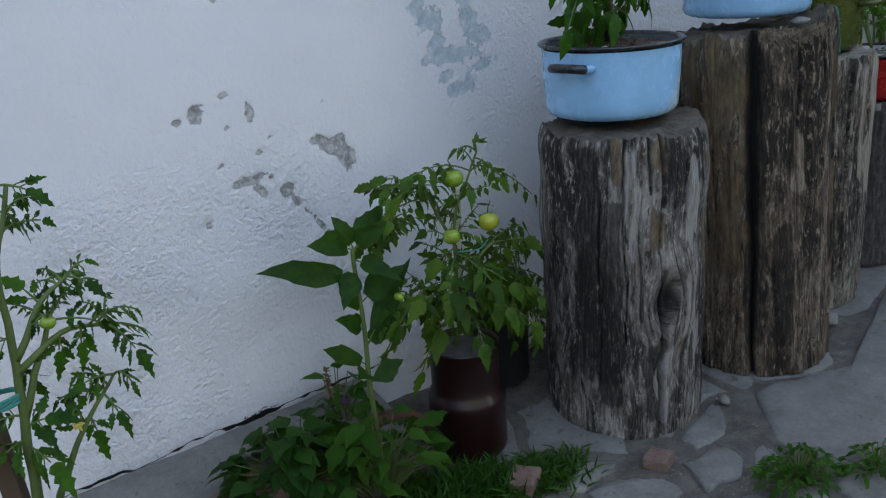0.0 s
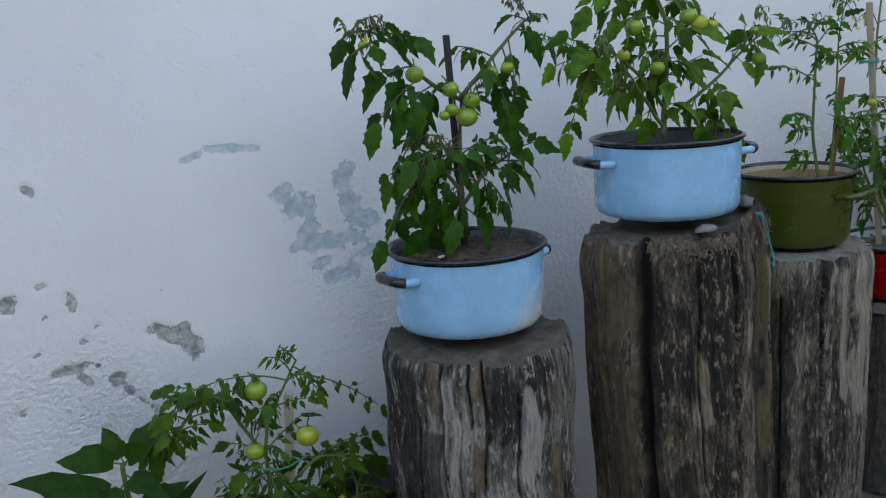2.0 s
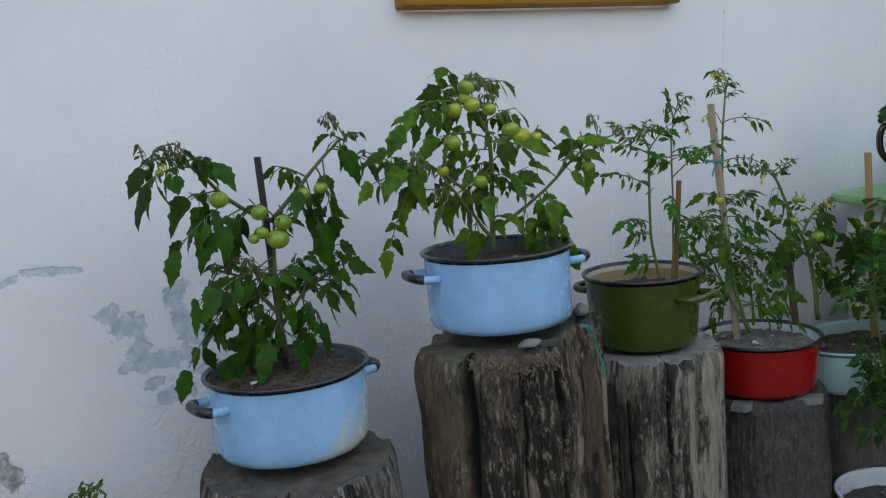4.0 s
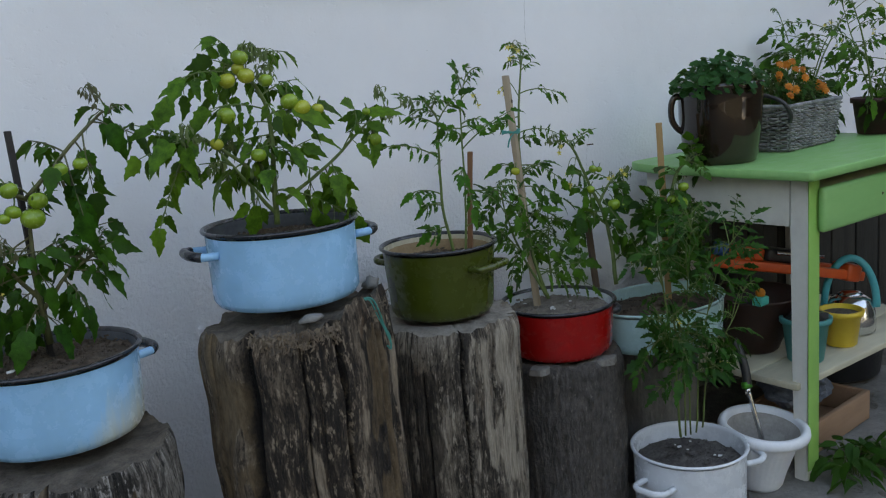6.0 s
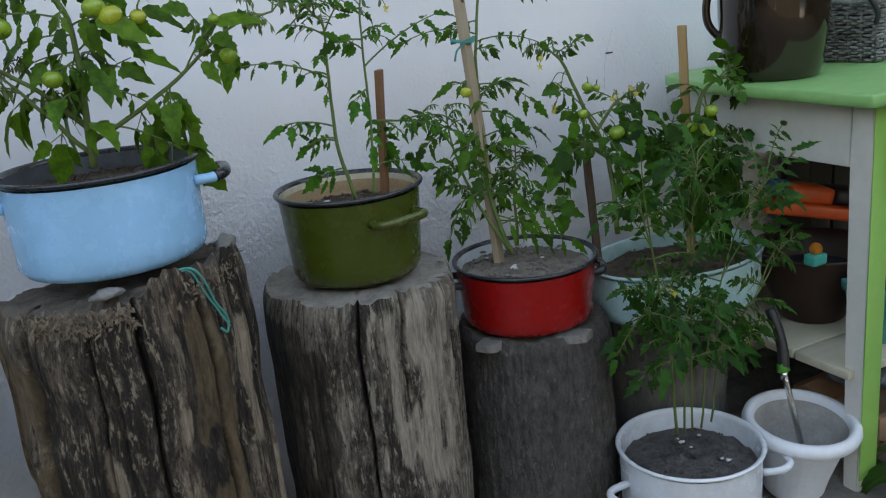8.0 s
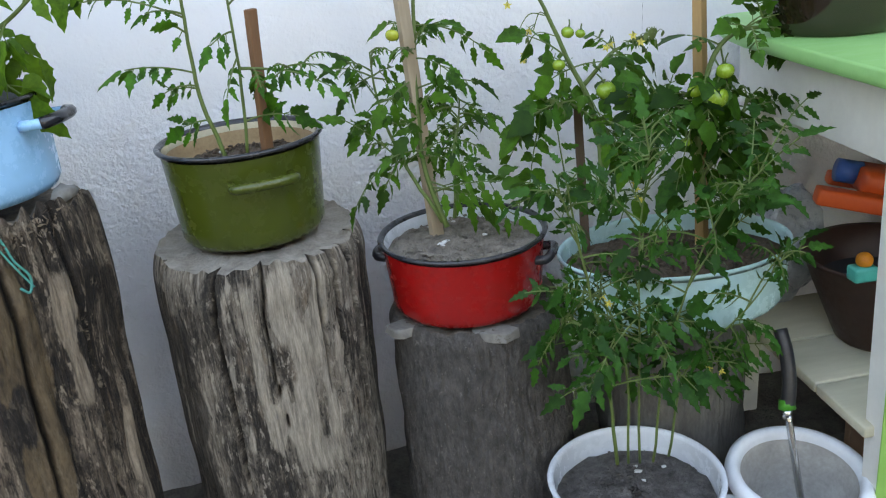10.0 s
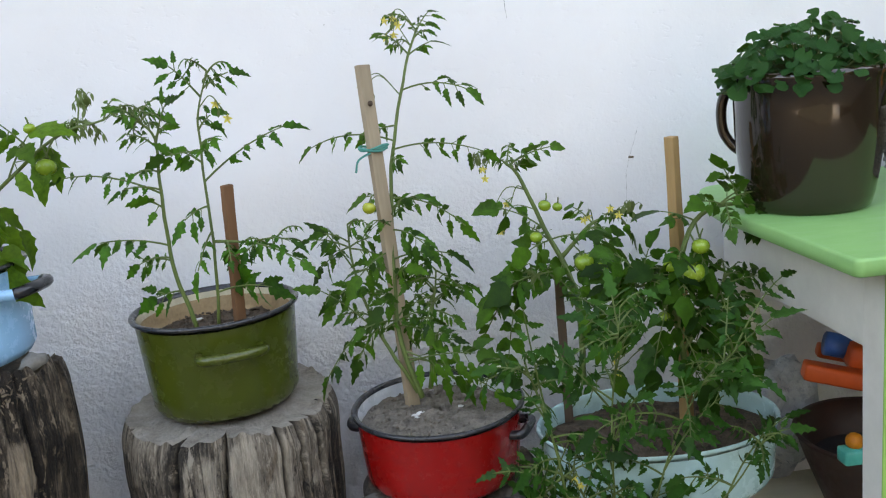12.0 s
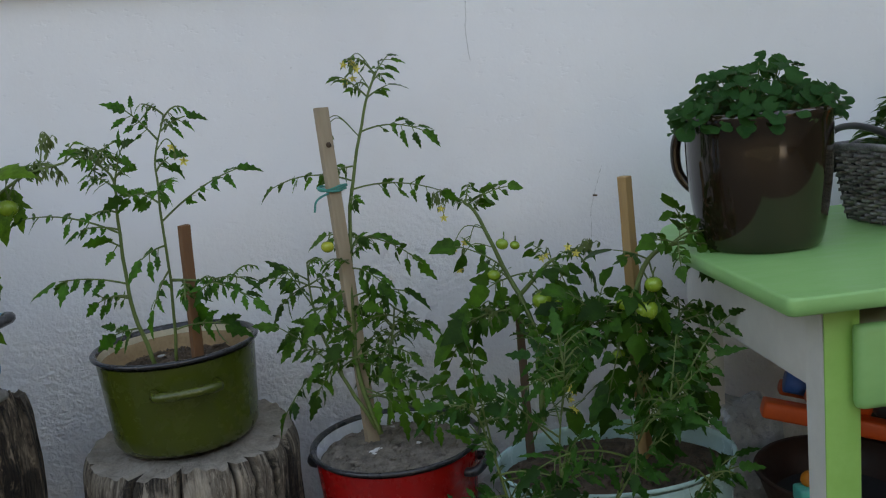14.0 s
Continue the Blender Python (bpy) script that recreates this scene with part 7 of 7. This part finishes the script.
# ---------------------------------------------------------------- the maroon can and the bed at the wall's foot
can = thing("milk_can", (1.82, -0.235, ground_z(1.82, -0.235) + 0.002), "dark maroon enamel milk can used as a planter", "milk can")
part("body", lathe([(0, 0), (0.066, 0), (0.071, 0.004), (0.0725, 0.012), (0.0735, 0.098), (0.0745, 0.108), (0.0725, 0.117), (0.067, 0.125), (0.0645, 0.134), (0.064, 0.150), (0.0645, 0.208), (0.0665, 0.212), (0.0665, 0.217), (0.063, 0.2175), (0.062, 0.209), (0.061, 0.19), (0, 0.19)], 72), ENAMEL_MAROON, can)
part("soil", lathe([(0, 0.207), (0.03, 0.206), (0.0615, 0.203)], 40, wobble=0.02), mottled("grey crusted soil", (0.035, 0.037, 0.038), (0.13, 0.132, 0.13), 40, 0.95, 110, 0.8), can, "grey crusted soil filling the can")

bucket = thing("dark_bucket", (2.045, -0.085, ground_z(2.04, -0.08) + 0.002), "old black bucket standing in the corner behind a stump", "bucket")
part("body", lathe([(0, 0), (0.058, 0), (0.062, 0.004), (0.064, 0.22), (0.068, 0.225), (0.066, 0.230), (0.061, 0.225), (0.06, 0.02), (0, 0.015)], 48), PLASTIC_BLACK, bucket)

leaf_clump("dark_herb", (1.47, -0.20, 0.03), "dark green broad-leaved herb by the wall", "herb", 130, (0.115, 0.09), 0.12, 0.042, LEAF_DARK, 41, 0.40, group="weeds at the wall")
leaf_clump("leafy_weed", (1.585, -0.27, 0.0), "mid green leafy weed with soft leaves", "weed", 80, (0.12, 0.08), 0.15, 0.044, LEAF_MID, 42, 0.30, group="weeds at the wall")
leaf_clump("leafy_weed", (1.62, -0.10, 0.03), "pale green weed at the wall's foot", "weed", 30, (0.06, 0.04), 0.15, 0.036, LEAF_FRESH, 43, 0.34, group="weeds at the wall")
leaf_clump("paving_weed", (2.16, -0.72, -0.05), "small green weed between paving stones", "weed", 150, (0.085, 0.06), 0.055, 0.020, LEAF_FRESH, 44, 0.22, group="weeds in the paving")
leaf_clump("paving_weed", (2.28, -0.80, -0.05), "small green weed between paving stones", "weed", 90, (0.07, 0.05), 0.05, 0.018, LEAF_FRESH, 45, 0.22, group="weeds in the paving")
leaf_clump("dandelion", (3.93, -0.63, ground_z(3.93, -0.6)), "leafy green weed by the table leg", "weed", 60, (0.11, 0.09), 0.085, 0.062, LEAF_DEEP, 46, 0.18, group="weeds in the paving")
leaf_clump("dandelion", (4.06, -0.66, ground_z(4.0, -0.6)), "leafy green weed beside the table", "weed", 44, (0.10, 0.08), 0.08, 0.06, LEAF_DEEP, 47, 0.18, group="weeds in the paving")


def tuft(at, n, spread, height, seed):
    rnd = random.Random(seed)
    co, faces = [], []
    for k in range(n):
        b = Vector((rnd.gauss(0, spread), rnd.gauss(0, spread * 0.7), 0))
        d = Vector((rnd.uniform(-1, 1), rnd.uniform(-1, 1), rnd.uniform(0.5, 1.6)))
        leaflet(co, faces, b, d, Vector((rnd.uniform(-1, 1), rnd.uniform(-1, 1), 0.3)), height * rnd.uniform(0.5, 1.1), 0.0022, rnd, rnd.uniform(0.2, 0.8), 0.0, 4)
    ob = thing("grass_tuft", at, "low tangle of fine green moss and grass", "grass", kind="stuff")
    mesh_part("blades", co, faces, (GRASS,), ob)


tuft((1.73, -0.36, -0.035), 900, 0.055, 0.045, 51)
tuft((1.86, -0.40, -0.045), 600, 0.04, 0.035, 52)
tuft((1.66, -0.33, -0.03), 500, 0.04, 0.05, 53)

flower_spike = thing("flower_spike", (1.60, -0.13, 0.01), "dry purple-flowered stalk among the weeds", "flower")
bm = bmesh.new()
fs = smooth_line([Vector((0, 0, 0)), Vector((-0.006, 0, 0.07)), Vector((-0.014, 0, 0.15))], 5)
tube(bm, fs, 0.0035, 0.002, 6)
part("stem", bm, LATH_DARK, flower_spike)
co, faces = [], []
rnd = random.Random(5)
for k in range(40):
    p = fs[6].lerp(fs[-1] + UP * 0.02, rnd.random())
    leaflet(co, faces, p, Vector((rnd.uniform(-1, 1), rnd.uniform(-1, 1), 0.6)), UP, 0.012, 0.004, rnd, 0.1, 0, 3)
mesh_part("seed_head", co, faces, (SEED_HEAD,), flower_spike)
for k in range(4):
    blossom(flower_spike, Vector((rnd.uniform(-0.015, 0.02), -0.004, 0.10 + rnd.uniform(-0.01, 0.01))), 300 + k, 0.011, PURPLE)


def rock(name, at, size, seed, mat, label, category, turn=0.0, flat=0.6):
    ob = thing(name, at, label, category, turn=turn)
    bm = pebble_mesh(seed, flat)
    bmesh.ops.scale(bm, vec=size, verts=bm.verts)
    low = min(v.co.z for v in bm.verts)
    bmesh.ops.translate(bm, vec=(0, 0, -low), verts=bm.verts)
    part("stone_body", bm, mat, ob)
    return ob


def wedge(at, size, seed, turn, label):
    """A broken flat piece of stone with a sharp outline."""
    ob = thing("flat_stone", at, label, "stone", turn=turn)
    rnd = random.Random(seed)
    bm = bmesh.new()
    n = 7
    low, top = [], []
    for k in range(n):
        a = 2 * math.pi * (k + rnd.uniform(-0.3, 0.3)) / n
        f = rnd.uniform(0.75, 1.1)
        x, y = size[0] * f * math.cos(a), size[1] * f * math.sin(a)
        low.append(bm.verts.new((x, y, 0)))
        top.append(bm.verts.new((x * 0.95, y * 0.93, size[2] * rnd.uniform(0.85, 1.1))))
    for k in range(n):
        bm.faces.new((low[k], low[(k + 1) % n], top[(k + 1) % n], top[k]))
    bm.faces.new(low[::-1]), bm.faces.new(top)
    bmesh.ops.bevel(bm, geom=bm.edges[:], offset=0.0015, segments=1, affect="EDGES")
    part("stone_body", bm, SLAB, ob, smooth=False)
    return ob


def brick_bit(at, size, turn, seed, label):
    ob = thing("brick_piece", at, label, "brick", turn=turn)
    bm = boxed([-s / 2 for s in size], [s / 2 for s in size], 0.004)
    bmesh.ops.subdivide_edges(bm, edges=[e for e in bm.edges if e.calc_length() > 0.02], cuts=2)
    for v in bm.verts:
        v.co += 0.004 * noise.noise_vector(v.co * 30 + Vector((seed, 0, 0)))
    part("brick_body", bm, BRICK, ob, smooth=False)


brick_bit((2.035, -0.515, ground_z(2.03, -0.51) + 0.010), (0.05, 0.045, 0.022), 20, 1, "worn brick fragment against a stump's foot")
brick_bit((1.33, -0.205, 0.035), (0.20, 0.09, 0.05), 14, 2, "broken red brick edging the bed")
brick_bit((1.56, -0.20, 0.02), (0.12, 0.07, 0.05), -8, 3, "broken red brick among the weeds")
brick_bit((1.80, -0.40, -0.03), (0.06, 0.05, 0.03), 30, 4, "chip of red brick in the moss")
pipe = thing("rusty_pipe", (1.70, -0.17, 0.02), "bent rusty pipe lying against the wall's foot", "pipe")
bm = bmesh.new()
tube(bm, smooth_line([Vector((-0.10, 0.02, 0.0)), Vector((-0.02, 0.03, 0.018)), Vector((0.03, 0.01, 0.02)), Vector((0.06, -0.04, 0.0))], 6), 0.013, 0.013, 12)
part("pipe_body", bm, mottled("rust", (0.07, 0.03, 0.02), (0.16, 0.07, 0.045), 16, 0.9, 80, 0.7), pipe)

wedge((3.160, -0.328, 0.400), (0.034, 0.024, 0.015), 3, 15, "flat grey stone wedged under a pot")
wedge((3.287, -0.392, 0.400), (0.040, 0.024, 0.016), 12, -12, "flat grey stone wedged under a pot")
rock("flat_stone", (2.548, -0.455, 0.684), (0.026, 0.02, 0.013), 6, PEBBLE, "small grey stone levelling a pot", "stone", 5, 0.6)
rock("flat_stone", (2.722, -0.362, 0.690), (0.022, 0.02, 0.018), 7, SLAB, "small tan stone on a stump", "stone", 40, 0.8)
rock("loose_stone", (2.80, -0.44, ground_z(2.8, -0.44) + 0.004), (0.034, 0.022, 0.022), 8, PEBBLE, "rounded grey stone on the paving", "stone", 10, 0.7)
rock("loose_stone", (3.02, -0.53, ground_z(3.02, -0.5) + 0.002), (0.075, 0.05, 0.03), 9, SLAB, "flat grey stone on the paving", "stone", 30, 0.5)
rock("loose_stone", (2.305, -0.475, ground_z(2.3, -0.47) + 0.002), (0.02, 0.014, 0.012), 10, PEBBLE, "small stone at a stump's foot", "stone", 30, 0.7)

rnd = random.Random(91)
co, faces = [], []
for k in range(1300):
    x, y = rnd.uniform(1.7, 2.85), rnd.uniform(-0.98, -0.2)
    s = rnd.choice((0.0012, 0.0016, 0.002, 0.003, 0.0055))
    z = ground_z(x, y) + 0.003
    f0 = len(co)
    q = [Vector((rnd.uniform(-1, 1), rnd.uniform(-1, 1), rnd.uniform(0, 0.8))) * s for _ in range(4)]
    co += [Vector((x, y, z)) + p for p in q]
    faces += [(f0, f0 + 1, f0 + 2), (f0, f0 + 2, f0 + 3), (f0, f0 + 3, f0 + 1), (f0 + 1, f0 + 3, f0 + 2)]
litter = thing("litter", (0, 0, 0), "scattered grit and pale chips on the paving", "grit", kind="stuff")
mesh_part("grit", co, faces, (PEBBLE,), litter, smooth=False)

# a nail and its shadow line in the wall
nail = thing("nail", (3.675, -0.004, 0.842), "rusty nail in the plaster wall", "nail")
bm = bmesh.new()
tube(bm, [Vector((0, 0.02, 0)), Vector((0, -0.018, 0.004))], 0.0018, 0.0018, 8)
part("nail_shank", bm, LATH_DARK, nail)


def splinters(at, r, z, a0, a1, n, seed, parent_label):
    """Shredded wood hanging from a stump's upper edge."""
    rnd = random.Random(seed)
    co, faces = [], []
    for k in range(n):
        a = radians(rnd.uniform(a0, a1))
        out = r * rnd.uniform(0.955, 1.02)
        p = Vector((out * math.cos(a), out * math.sin(a), z + rnd.triangular(-0.030, 0.008, 0.0)))
        d = Vector((rnd.uniform(-0.5, 0.5), rnd.uniform(-0.5, 0.2), rnd.uniform(-1.2, 0.6)))
        leaflet(co, faces, p, d, Vector((math.cos(a), math.sin(a), 0.3)), rnd.uniform(0.003, 0.012), rnd.uniform(0.0006, 0.0020), rnd, rnd.uniform(-0.3, 0.4), 0.2, 4)
    ob = thing("wood_shreds", at, parent_label, "wood shreds", kind="stuff")
    mesh_part("shreds", co, faces, (mottled("shredded wood", (0.05, 0.036, 0.026), (0.27, 0.21, 0.15), 60, 0.95, 120, 0.5),), ob, smooth=False)


splinters((2.577, -0.33, 0.0), 0.169, 0.676, -142, -92, 700, 5, "shredded rotten wood along a stump's top edge")
splinters((2.577, -0.33, 0.0), 0.167, 0.690, -70, -20, 160, 6, "shredded rotten wood along a stump's top edge")
